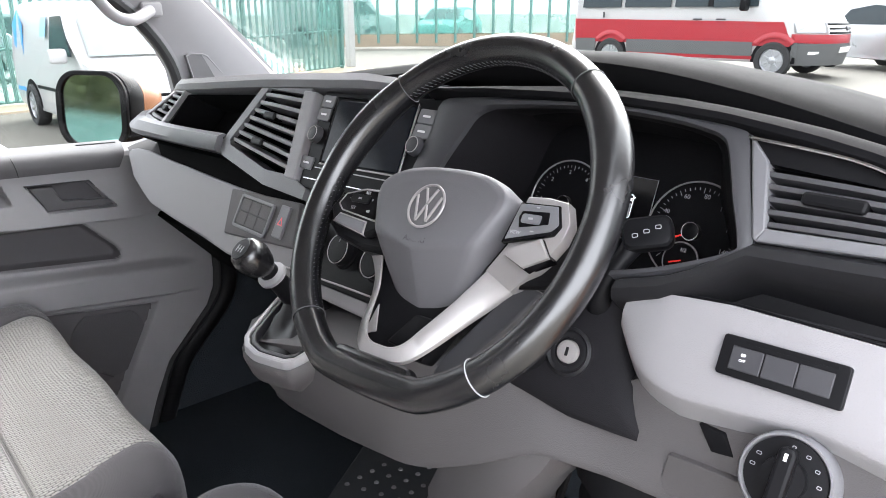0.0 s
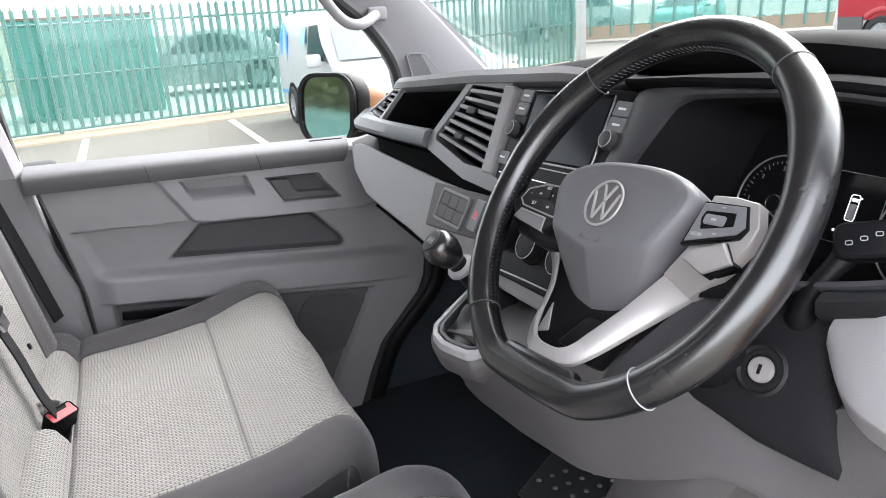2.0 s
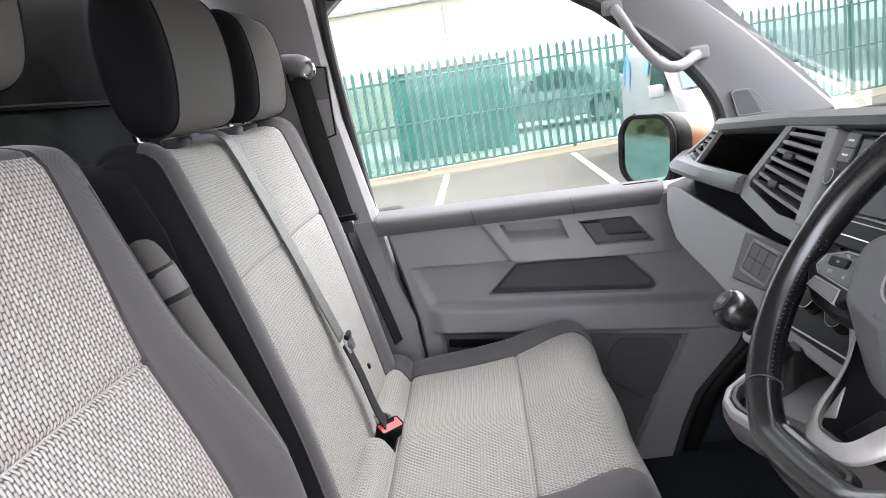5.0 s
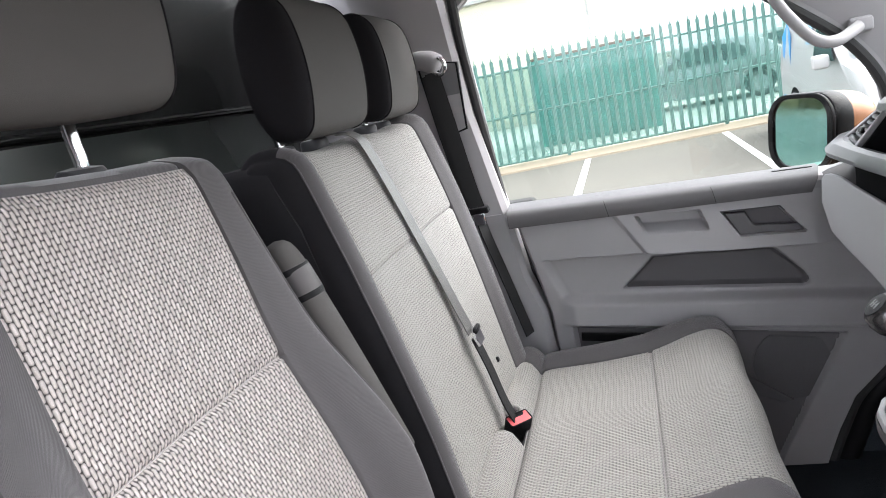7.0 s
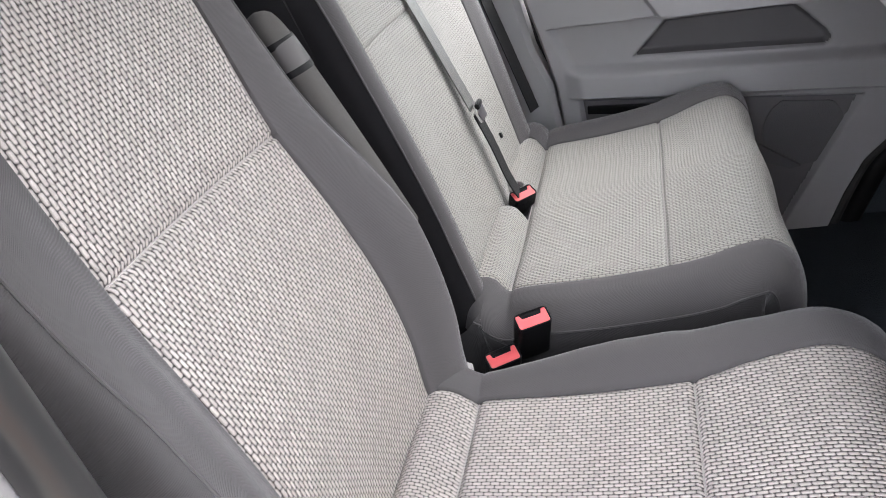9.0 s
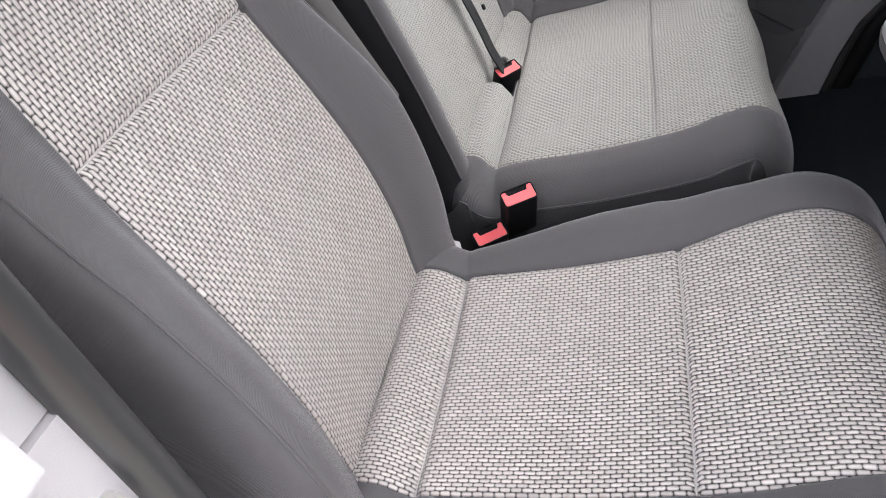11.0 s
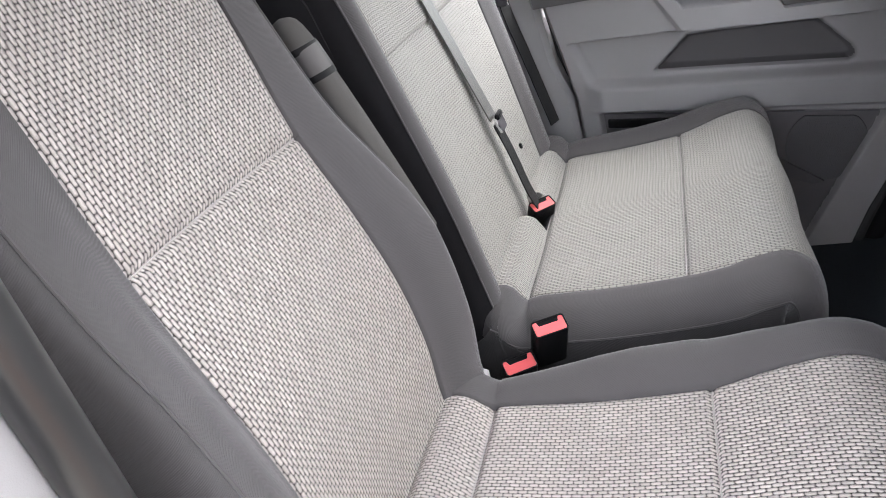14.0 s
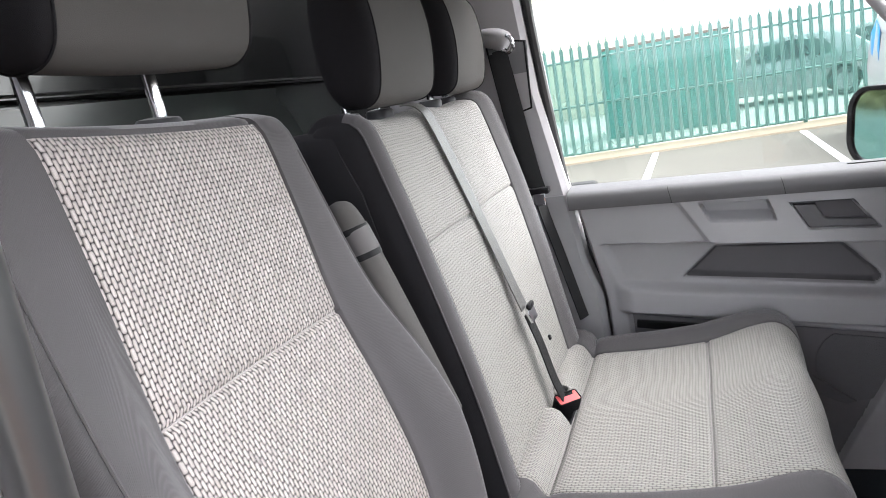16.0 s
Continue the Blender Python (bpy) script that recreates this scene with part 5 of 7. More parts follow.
part("cap", lathe([(0.0195, 0.0495), (0.0175, 0.0528), (0.0, 0.0538)], MK, 28), hard_black, lev, "gloss black cap with white shift pattern")
for i in range(3):
    part("shift_mark", box((-0.007 + 0.007 * i, 0, 0.0537), (0.0009, 0.011, 0.0006), 0, MK), dial_mark, lev, "white shift line")
part("shift_mark", box((0, 0, 0.0537), (0.015, 0.0009, 0.0006), 0, MK), dial_mark, lev)

# console body under the bezel, narrowing downwards and forwards
rings = []
for h, sc, sx, sb in ((-0.004, 1.0, 0.0, 1.0), (-0.006, 1.02, 0.0, 1.0), (-0.016, 1.04, 0.002, 1.0), (-0.04, 1.02, 0.010, 0.95), (-0.075, 0.93, 0.034, 0.8), (-0.115, 0.8, 0.062, 0.55)):
    rings.append([on_c(0.028 + (a - 0.028) * sc + sx, -0.04 + (-0.125 + (b + 0.125) * sc + 0.04) * sb, h) for a, b in bez])
part("console_body", soft_loft([spline(r, 1, True) for r in rings], 3, False), grey_knee, con, "warm grey console moulding")

# knee panel: one curved grey moulding from the console round under the wheel to the sill
knee = []
for y in np.linspace(0.03, -0.86, 46):
    zt = lerp([(-0.86, 1.17), (-0.64, 1.15), (-0.58, 1.105), (-0.44, 1.088), (-0.3, 1.07), (-0.15, 1.04), (-0.06, 1.015), (0.03, 1.0)], y)
    xt = lerp([(-0.86, 0.10), (-0.64, 0.102), (-0.58, 0.10), (-0.44, 0.05), (-0.3, 0.008), (-0.15, -0.02), (-0.05, -0.022), (0.03, 0.03)], y)
    zb = lerp([(-0.86, 1.036), (-0.62, 1.031), (-0.53, 1.026), (-0.46, 0.985), (-0.40, 0.955), (-0.36, 0.945), (-0.23, 0.92), (-0.10, 0.904), (-0.04, 0.90), (0.03, 0.935)], y)
    xb = lerp([(-0.86, 0.085), (-0.68, 0.083), (-0.60, 0.072), (-0.53, 0.055), (-0.46, 0.034), (-0.36, 0.015), (-0.10, 0.015), (-0.04, 0.02), (0.03, 0.05)], y)
    knee.append([(xt + 0.12, y, zt + 0.03), (xt + 0.012, y, zt + 0.006), (xt, y, zt - 0.004), (xt + (xb - xt) * 0.5 - 0.004, y, zt + (zb - zt) * 0.5), (xb, y, zb + 0.012), (xb + 0.010, y, zb), (xb + 0.09, y, zb - 0.012), (0.3, y, zb), (0.3, y, zt)])
part("knee_panel", soft_loft(knee), grey_knee, dash, "warm grey knee panel")
part("console_leg", soft_loft([[(x + k, y + s_, z) for x, y in ((0.072, -0.44), (0.054, -0.475), (0.066, -0.555), (0.18, -0.56), (0.2, -0.43))] for z, k, s_ in ((1.05, 0.01, 0.0), (1.0, 0.0, 0.025), (0.95, 0.0, 0.06), (0.88, 0.01, 0.10), (0.8, 0.03, 0.12), (FLOOR_Z, 0.06, 0.12))]), grey_knee, dash, "warm grey console leg")
part("column_boot", lathe([(0.05, 0.12), (0.06, 0.09), (0.052, 0.06), (0.064, 0.03), (0.058, 0.0), (0.07, -0.05), (0.075, -0.2)], frame_at((0.2, -0.57, 0.90), (-0.3, 0, 0.95), (0, 1, 0)), 22), deep_black, dash, "black ribbed column boot")
for i, y in enumerate((-0.30, -0.40)):
    part("pedal", box((0.40, y, 0.62), (0.012, 0.06, 0.07), 0.006, None), rubber, dash, "black rubber pedal")
    part("pedal_arm", tube([(0.405, y, 0.64), (0.5, y, 0.85)], 0.008, 8), hard_black, dash)

# driver's side lower panel with switches
drv = []
for y in np.linspace(-0.5865, -0.86, 26):
    k = (-0.585 - y) / 0.265
    zt = lerp([(0, 1.204), (0.05, 1.211), (0.37, 1.220), (1, 1.223)], k)
    zb = lerp([(0, 1.175), (0.04, 1.164), (0.11, 1.147), (0.2, 1.138), (0.3, 1.135), (0.5, 1.141), (0.72, 1.150), (0.9, 1.146), (1, 1.144)], k)
    bul = 0.007 * min(1, k * 6) - 0.004
    drv.append([fp(y, zt, -0.06), fp(y, zt + 0.001, bul), fp(y, zt - 0.005, bul + 0.006), fp(y, zt * 0.6 + zb * 0.4, bul + 0.008), fp(y, zb + 0.012, bul + 0.006), fp(y, zb + 0.002, bul - 0.002), fp(y, zb - 0.01, -0.04)])
part("driver_lower_panel", soft_loft(drv), grey_dash, dash, "pale grey lower dash panel")
part("panel_edge", tube([fp(-0.60, 1.2135, 0.002), fp(-0.684, 1.2225, 0.002), fp(-0.86, 1.2255, 0.002)], 0.0014, 6), hard_black, dash, "black panel joint")


def kp(y, z, d):
    """A place on the driver's knee panel."""
    return Vector((0.0935 - d, y, z))


part("fuse_flap", prism([(-0.663, 1.085), (-0.657, 1.055), (-0.662, 1.044), (-0.775, 1.048), (-0.775, 1.094), (-0.723, 1.090)], kp, -0.01, 0.013, 0.0015), grey_knee, dash, "grey fuse box flap")
part("data_port", prism([(-0.683, 1.122), (-0.706, 1.122), (-0.717, 1.104), (-0.697, 1.1)], kp, -0.01, 0.004, 0.001), deep_black, dash, "black socket recess")
# tray behind it, below the right vent
tray = []
for y in np.linspace(-0.575, -0.86, 14):
    zt = lerp([(-0.86, 1.284), (-0.684, 1.272), (-0.63, 1.235), (-0.575, 1.218)], y)
    tray.append([fp(y, zt, -0.02), fp(y, zt - 0.001, 0.006), fp(y, zt - 0.006, 0.016), fp(y, zt - 0.014, 0.019), fp(y, zt - 0.022, 0.012), fp(y, zt - 0.027, -0.01), fp(y, min(1.24, zt - 0.03), -0.045), fp(y, 1.205, -0.05), fp(y, 1.20, -0.10), fp(y, zt, -0.10)])
part("tray", loft(tray), ledge_black, dash, "black storage tray")
part("tray_line", tube([fp(-0.66, 1.225, -0.043), fp(-0.86, 1.235, -0.043)], 0.0012, 5), dark_satin, dash)

swp = thing("switch_strip", fp(-0.74, 1.187), "black strip of three dash switches", "dash switches")
MS = frame_at(fp(-0.7390, 1.1865, 0.0135), FN, FU) @ pose(0, 0, 0, 0, 0, 3)
part("bezel", prism(rounded(0.098, 0.034, 0.003), on(MS), -0.01, 0.002, 0.0012), hard_black, swp)
part("slit", box((0.005, 0.0135, 0.002), (0.07, 0.002, 0.001), 0, MS), deep_black, swp)
for i in range(3):
    part("switch", prism(rounded(0.0255, 0.0195, 0.001), on(MS @ Matrix.Translation(((i - 1) * 0.0265, -0.001, 0))), 0.0, 0.003, 0.0008), dark_satin, swp, "dark grey push switch")
MI = MS @ Matrix.Translation((-0.029, 0, 0.0032))
part("icon", prism(rounded(0.004, 0.0025, 0.001), on(MI @ Matrix.Translation((0, 0.0025, 0))), 0, 0.0004), white_mark, swp, "white stability control symbol")
lettering("OFF", 0.0032, MI @ Matrix.Translation((0, -0.0022, 0)), white_mark, swp)

lk = thing("headlight_switch", fp(-0.766, 1.125), "round black headlight switch in a pale grey ring", "light switch")
ML = frame_at(fp(-0.7665, 1.119, 0.008), Vector((-0.90, -0.06, 0.42)), FU) @ Matrix.Diagonal((0.84, 0.84, 0.9, 1))
part("ring", lathe([(0.0435, -0.03), (0.0415, 0.002), (0.0400, 0.0042), (0.0380, 0.0042), (0.0365, 0.002), (0.0365, -0.01)], ML, 48), grey_bar, lk, "pale grey ring")
part("dial", lathe([(0.0365, -0.004), (0.036, 0.003), (0.0, 0.0045)], ML, 48), hard_black, lk, "black dial plate")
kn = part("turn_knob", prism(rounded(0.016, 0.058, 0.006), on(ML), 0.006, 0.022, 0.003), hard_black, lk, "black turn grip")
part("turn_base", lathe([(0.020, 0.006), (0.019, 0.011), (0.0, 0.011)], ML, 32), hard_black, lk)
part("pointer", box((0, 0.02, 0.0222), (0.003, 0.007, 0.0006), 0, ML), white_mark, lk)
for a, w in ((90, 0.005), (62, 0.006), (35, 0.006), (8, 0.006), (155, 0.007), (178, 0.007), (268, 0.006)):
    c = Matrix.Translation((0.029 * math.cos(radians(a)), 0.029 * math.sin(radians(a)), 0.0042))
    part("symbol", frame_prism(rounded(w * 0.7, 0.0032, 0.0012), rounded(w * 0.7 - 0.0012, 0.002, 0.0008), on(ML @ c), 0, 0.0005), dial_mark, lk, "white light symbol")

# right-hand vent
vent("air_vent", [(-0.673, 1.331), (-0.690, 1.283), (-0.84, 1.291), (-0.84, 1.325)], 5, [(-0.735, 1.310, 0.05)], "black louvred driver's air vent with adjuster tab", slat_grey)
part("vent_panel", prism([(-0.650, 1.353), (-0.707, 1.348), (-0.748, 1.340), (-0.80, 1.327), (-0.86, 1.312), (-0.86, 1.322), (-0.767, 1.3275), (-0.673, 1.333)][:5] + [(-0.80, 1.325), (-0.767, 1.3275), (-0.673, 1.333)], on_f, -0.03, 0.006), hard_black, dash, "flat black panel over the vent")
part("vent_cheek", prism([(-0.650, 1.354), (-0.673, 1.334), (-0.690, 1.281), (-0.684, 1.271), (-0.681, 1.274)], on_f, -0.04, 0.011, 0.002), grey_bar, dash, "grey vent cheek")
part("vent_sill", prism([(-0.684, 1.271), (-0.689, 1.2825), (-0.777, 1.288), (-0.86, 1.293), (-0.86, 1.284), (-0.78, 1.279)], on_f, -0.04, 0.011, 0.002), grey_bar, dash, "grey vent sill")
part("bright_line", tube(spline([fp(-0.65, 1.350, 0.012), fp(-0.707, 1.346, 0.012), fp(-0.748, 1.341, 0.012), fp(-0.80, 1.327, 0.012), fp(-0.86, 1.308, 0.012)], 4), 0.0016, 6), chrome, dash, "thin chrome line")

# ---- instrument binnacle ----
def cp(y, z, d=0.0):
    """A place on the instrument face, which leans back."""
    return Vector((0.28 + 0.35 * (z - 1.25) - 0.944 * d, y, z + 0.33 * d))


CN, CU = Vector((-0.944, 0, 0.33)), Vector((0.33, 0, 0.944))
clu = thing("instrument_cluster", (0.28, -0.43, 1.15), "instrument cluster with two dials and a central display", "instrument cluster")
part("face", prism([(-0.27, 1.35), (-0.64, 1.35), (-0.64, 1.155), (-0.27, 1.155)], cp, -0.01, 0.0), deep_black, clu, "black dial face")


def cmat(y, z, d=0.0):
    return frame_at(cp(y, z, d), CN, CU)


def dial(y, z, r, marks, needle, lo=225, hi=-45):
    m = cmat(y, z, 0.001)
    part("dial_ring", tube([m @ Vector((r * math.cos(q), r * math.sin(q), 0.002)) for q in np.linspace(0, 2 * math.pi, 56, endpoint=False)], 0.0011, 6, True), satin_metal, clu, "silver dial ring")
    tick = bmesh.new()
    for i in range(41):
        a = radians(lo + (hi - lo) * i / 40)
        w = 0.006 if i % 5 == 0 else 0.003
        box((r - 0.006 - w / 2, 0, 0.001), (w, 0.0007, 0.0005), 0, m @ Matrix.Rotation(a, 4, "Z"), 2, tick)
    tagged(part("tick_marks", tick, dial_mark, clu, "white scale marks"), kind="stuff")
    for text, a in marks:
        a = radians(a)
        lettering(text, 0.0072, m @ Matrix.Translation(((r - 0.015) * math.cos(a), (r - 0.015) * math.sin(a), 0.001)), dial_mark, clu, "numeral")
    part("needle", box((r * 0.42, 0, 0.004), (r * 0.75, 0.002, 0.0015), 0.0004, m @ Matrix.Rotation(radians(needle), 4, "Z")), red_needle, clu, "red needle")
    hubm = part("needle_hub", lathe([(0.010, 0.002), (0.0095, 0.009), (0.007, 0.0105), (0.0, 0.0105)], m, 24), hard_black, clu, "black needle hub")
    part("hub_ring", tube([m @ Vector((0.0098 * math.cos(q), 0.0098 * math.sin(q), 0.009)) for q in np.linspace(0, 2 * math.pi, 28, endpoint=False)], 0.0008, 6, True), chrome, hubm, "chrome ring")


dial(-0.564, 1.230, 0.056, [("20", 190), ("40", 156), ("60", 116), ("80", 83), ("100", 48), ("120", 14), ("140", -20)], 208)
dial(-0.388, 1.228, 0.056, [("1", 180), ("2", 138), ("3", 98), ("4", 58), ("5", 18)], 215)
for y in (-0.564, -0.385):
    m = cmat(y + 0.004, 1.198, 0.003)
    part("small_dial", lathe([(0.021, 0.0), (0.021, 0.003), (0.0195, 0.004), (0.0185, 0.002), (0.0, 0.002)], m, 32), hard_black, clu, "small fuel or temperature dial")
    part("small_ring", tube([m @ Vector((0.0206 * math.cos(q), 0.0206 * math.sin(q), 0.0035)) for q in np.linspace(0, 2 * math.pi, 36, endpoint=False)], 0.0009, 6, True), satin_metal, clu)
    lettering("1/2", 0.006, m @ Matrix.Translation((0, 0.012, 0.0025)), white_mark, clu, "numeral")
    part("needle", box((0.006, 0, 0.004), (0.014, 0.0014, 0.001), 0, m @ Matrix.Rotation(radians(200), 4, "Z")), red_needle, clu, "red needle")
dsp = part("display", prism([(-0.446, 1.276), (-0.508, 1.276), (-0.508, 1.205), (-0.446, 1.205)], cp, 0.0, 0.003, 0.0008), piano, clu, "black display")
part("display_edge", frame_prism([(-0.446, 1.2758), (-0.508, 1.2758), (-0.508, 1.2052), (-0.446, 1.2052)], [(-0.4466, 1.2752), (-0.5074, 1.2752), (-0.5074, 1.2058), (-0.4466, 1.2058)], cp, 0.003, 0.0036), dial_mark, dsp, "thin white outline")
mv = cmat(-0.477, 1.242, 0.0035)
part("display_van", frame_prism(rounded(0.011, 0.028, 0.003), rounded(0.0092, 0.0262, 0.0022), on(mv), 0, 0.0004), lit_mark, dsp, "white van outline seen from above")
part("display_roof", prism(rounded(0.0072, 0.016, 0.001), on(mv @ Matrix.Translation((0, -0.004, 0))), 0, 0.0004), dial_mark, dsp, "grey van roof")
part("display_screen", prism([(-0.0036, 0.0065), (0.0036, 0.0065), (0.003, 0.010), (-0.003, 0.010)], on(mv), 0, 0.0004), lit_mark, dsp, "white van windscreen")
part("display_door", box((0.0085, 0.007, 0.0002), (0.006, 0.0012, 0.0004), 0, mv @ Matrix.Rotation(radians(25), 4, "Z")), lit_mark, dsp, "white open door symbol")
part("display_text", box((-0.008, -0.026, 0.0002), (0.012, 0.0025, 0.0004), 0, mv), lit_mark, dsp, "white unreadable words")
# cowl: a satin frame round the opening and dark walls that run back to the dials
front = [(-0.262, 1.20), (-0.283, 1.274), (-0.302, 1.318), (-0.312, 1.337), (-0.330, 1.347), (-0.352, 1.351), (-0.433, 1.358), (-0.506, 1.360), (-0.572, 1.357), (-0.608, 1.352), (-0.622, 1.348), (-0.633, 1.338), (-0.652, 1.300), (-0.669, 1.268), (-0.666, 1.259), (-0.622, 1.239), (-0.575, 1.223), (-0.50, 1.205), (-0.40, 1.197), (-0.30, 1.195)]
outer = [(-0.225, 1.20), (-0.232, 1.275), (-0.236, 1.32), (-0.24, 1.350), (-0.28, 1.357), (-0.34, 1.361), (-0.433, 1.365), (-0.506, 1.367), (-0.572, 1.364), (-0.612, 1.361), (-0.640, 1.358), (-0.650, 1.350), (-0.666, 1.310), (-0.683, 1.271), (-0.675, 1.256), (-0.628, 1.232), (-0.578, 1.215), (-0.50, 1.197), (-0.40, 1.189), (-0.30, 1.187)]
rear = [(-0.30, 1.17), (-0.325, 1.25), (-0.335, 1.29), (-0.345, 1.31), (-0.37, 1.325), (-0.39, 1.33), (-0.44, 1.335), (-0.50, 1.335), (-0.54, 1.33), (-0.558, 1.325), (-0.568, 1.318), (-0.574, 1.305), (-0.583, 1.27), (-0.612, 1.215), (-0.605, 1.195), (-0.575, 1.18), (-0.54, 1.17), (-0.48, 1.165), (-0.40, 1.163), (-0.32, 1.163)]
rings = [[fp(a, b, d).lerp(fp(c, e, d), k) for (a, b), (c, e) in zip(outer, front)] for k, d in ((0.0, -0.03), (0.0, 0.004), (0.06, 0.008), (0.45, 0.012), (0.86, 0.012), (0.97, 0.009), (1.0, 0.003))]
part("cowl_frame", loft([spline(r, 3, True) for r in rings], True, False), dark_satin, clu, "dark satin grey cowl frame")
rings = [[fp(a, b, 0.003).lerp(cp(c, e), k) for (a, b), (c, e) in zip(front, rear)] for k in (0.0, 0.12)]
rings += [[fp(a + (c - a) * 0.06, b + (e - b) * 0.06, 0.0).lerp(cp(c, e), k) for (a, b), (c, e) in zip(front, rear)] for k in (0.14, 0.5, 1.0)]
part("cowl", loft([spline(r, 3, True) for r in rings], True, False), cowl_black, clu, "soft black cowl walls")

# ---- steering column ----
col = thing("steering_column", (0.1, -0.45, 1.1), "black steering column shroud with ignition lock", "steering column")
WN = Vector((-0.804, 0, 0.595))
rings = []
for d, w, h, dz_ in ((-0.30, 0.09, 0.07, -0.01), (-0.2, 0.095, 0.075, -0.01), (-0.10, 0.085, 0.075, -0.012), (-0.06, 0.07, 0.062, -0.01), (-0.045, 0.06, 0.055, -0.008)):
    m = frame_at(Vector((0, -0.431, 1.283)) + WN * d, WN, (1, 0, 0.8))
    rings.append([m @ Vector((a, b + dz_ - 0.02, 0)) for a, b in rounded(2 * w, 2 * h, 0.04, 5)])
part("shroud", loft(rings), hard_black, col)
SHN = Vector((-0.86, -0.12, 0.45)).normalized()
edge = [(0.066, -0.47, 1.086), (0.068, -0.498, 1.085), (0.072, -0.555, 1.078), (0.083, -0.631, 1.079), (0.087, -0.632, 1.087), (0.109, -0.603, 1.135), (0.118, -0.588, 1.158), (0.137, -0.585, 1.196), (0.145, -0.55, 1.215), (0.13, -0.47, 1.20), (0.10, -0.43, 1.15)]
rings = [[Vector(p) + SHN * d + (Vector((0.10, -0.535, 1.135)) - Vector(p)) * k for p in edge] for d, k in ((-0.16, 0.0), (-0.03, -0.01), (-0.004, 0.0), (0.002, 0.03), (0.006, 0.1), (0.010, 0.4), (0.010, 0.9))]
part("lower_shroud", loft(rings), cowl_black, col, "black lower column shroud", True, 50)
MKY = frame_at((0.0905, -0.540, 1.1375), (-0.86, -0.12, 0.45), (0, 0, 1))
lock = part("ignition_lock", lathe([(0.026, -0.012), (0.025, 0.002), (0.022, 0.004), (0.0195, 0.001), (0.0165, 0.0015), (0.0150, 0.001), (0.0145, -0.004)], MKY, 32), ledge_black, col, "black lock bezel")
part("lock_barrel", lathe([(0.0120, -0.004), (0.0118, 0.003), (0.0108, 0.0045), (0.0, 0.0048)], MKY, 28), satin_metal, lock, "silver key barrel")
part("keyhole", box((0, 0, 0.0048), (0.0032, 0.009, 0.0008), 0.0003, MKY), deep_black, lock)
# wiper stalk on the right, indicator stalk on the left
stalk = part("wiper_stalk", tube(spline([(0.135, -0.548, 1.178), (0.122, -0.551, 1.188), (0.118, -0.556, 1.205), (0.132, -0.566, 1.232), (0.150, -0.572, 1.252)], 3), [0.020, 0.019, 0.018, 0.015, 0.012, 0.010, 0.009, 0.009, 0.009, 0.009, 0.010, 0.011, 0.012], 14), hard_black, col, "black wiper stalk")
MSP = frame_at((0.146, -0.583, 1.260), (-0.80, -0.30, 0.52), (0.3, 0.12, 0.9)) @ Matrix.Rotation(radians(14), 4, "Z")
part("stalk_paddle", prism(rounded(0.048, 0.033, 0.010), on(MSP), -0.014, 0.008, 0.006, 3), radio_black, stalk, "black stalk end with white wiper symbols")
for i in (-1, 0, 1):
    part("stalk_mark", frame_prism(rounded(0.0058, 0.0042, 0.0014), rounded(0.0044, 0.0028, 0.0009), on(MSP @ Matrix.Translation((i * 0.011, 0.003 * i, 0.008))), 0, 0.0004), dial_mark, stalk, "white wiper symbol")
part("indicator_stalk", tube([(0.10, -0.36, 1.24), (0.10, -0.30, 1.245), (0.085, -0.255, 1.25)], [0.010, 0.009, 0.013], 12, flat=0.8), hard_black, col, "black indicator stalk")

# ---- steering wheel ----
WU, WR = Vector((0.59208, 0.09585, 0.80016)), Vector((0.05701, -0.9954, 0.07705))
HUB = Vector((0.0, -0.431, 1.283)) - WN * 0.010


def wp(a, b, d=0.0):
    """A place on the wheel: a to its right, b up, d towards the driver."""
    return HUB + WR * a + WU * b + WN * d


wheel = thing("steering_wheel", HUB, "black leather flat-bottomed steering wheel with silver spokes", "steering wheel")


def rim_point(a):
    """The rim's middle line at a degrees from the top, clockwise; its foot is flattened."""
    x, y = 0.181 * math.sin(radians(a)), 0.181 * math.cos(radians(a))
    return (x + 0.004, max(y, -0.168 - 0.004 * math.cos(x * 18)) if y < 0 else y + 0.003)


def rim_piece(a0, a1, r0, material, label):
    k = int(abs(a1 - a0) / 4) + 2
    pts, rs = [], []
    for i in range(k):
        a = a0 + (a1 - a0) * i / (k - 1)
        x, y = rim_point(a)
        pts.append(wp(x, y))
        grip = max(0, 1 - ((abs(((a + 180) % 360) - 180) - 62) / 22) ** 2)
        rs.append(r0 + 0.0018 * grip)
    return part("rim", tube(pts, rs, 16, up=WN, flat=1.08), material, wheel, label)


rim_piece(-41, 41, 0.0158, leather, "smooth black leather rim")
rim_piece(41, 139, 0.0162, leather, "black leather rim grip")
rim_piece(139, 221, 0.0158, leather, "smooth black leather rim")
rim_piece(221, 319, 0.0162, leather, "black leather rim grip")
for a in (41, 139, 221, 319):
    x, y = rim_point(a)
    x1, y1 = rim_point(a + 1)
    t = (wp(x1, y1) - wp(x, y)).normalized()
    m = frame_at(wp(x, y), t, WN)
    part("seam", tube([m @ Vector((0.0168 * math.cos(q), 0.0178 * math.sin(q), 0)) for q in np.linspace(0, 2 * math.pi, 24, endpoint=False)], 0.0006 if a == 139 else 0.0005, 5, True), thread_grey if a == 139 else thread_dark, wheel, "grey stitched seam" if a == 139 else "dark stitched seam")
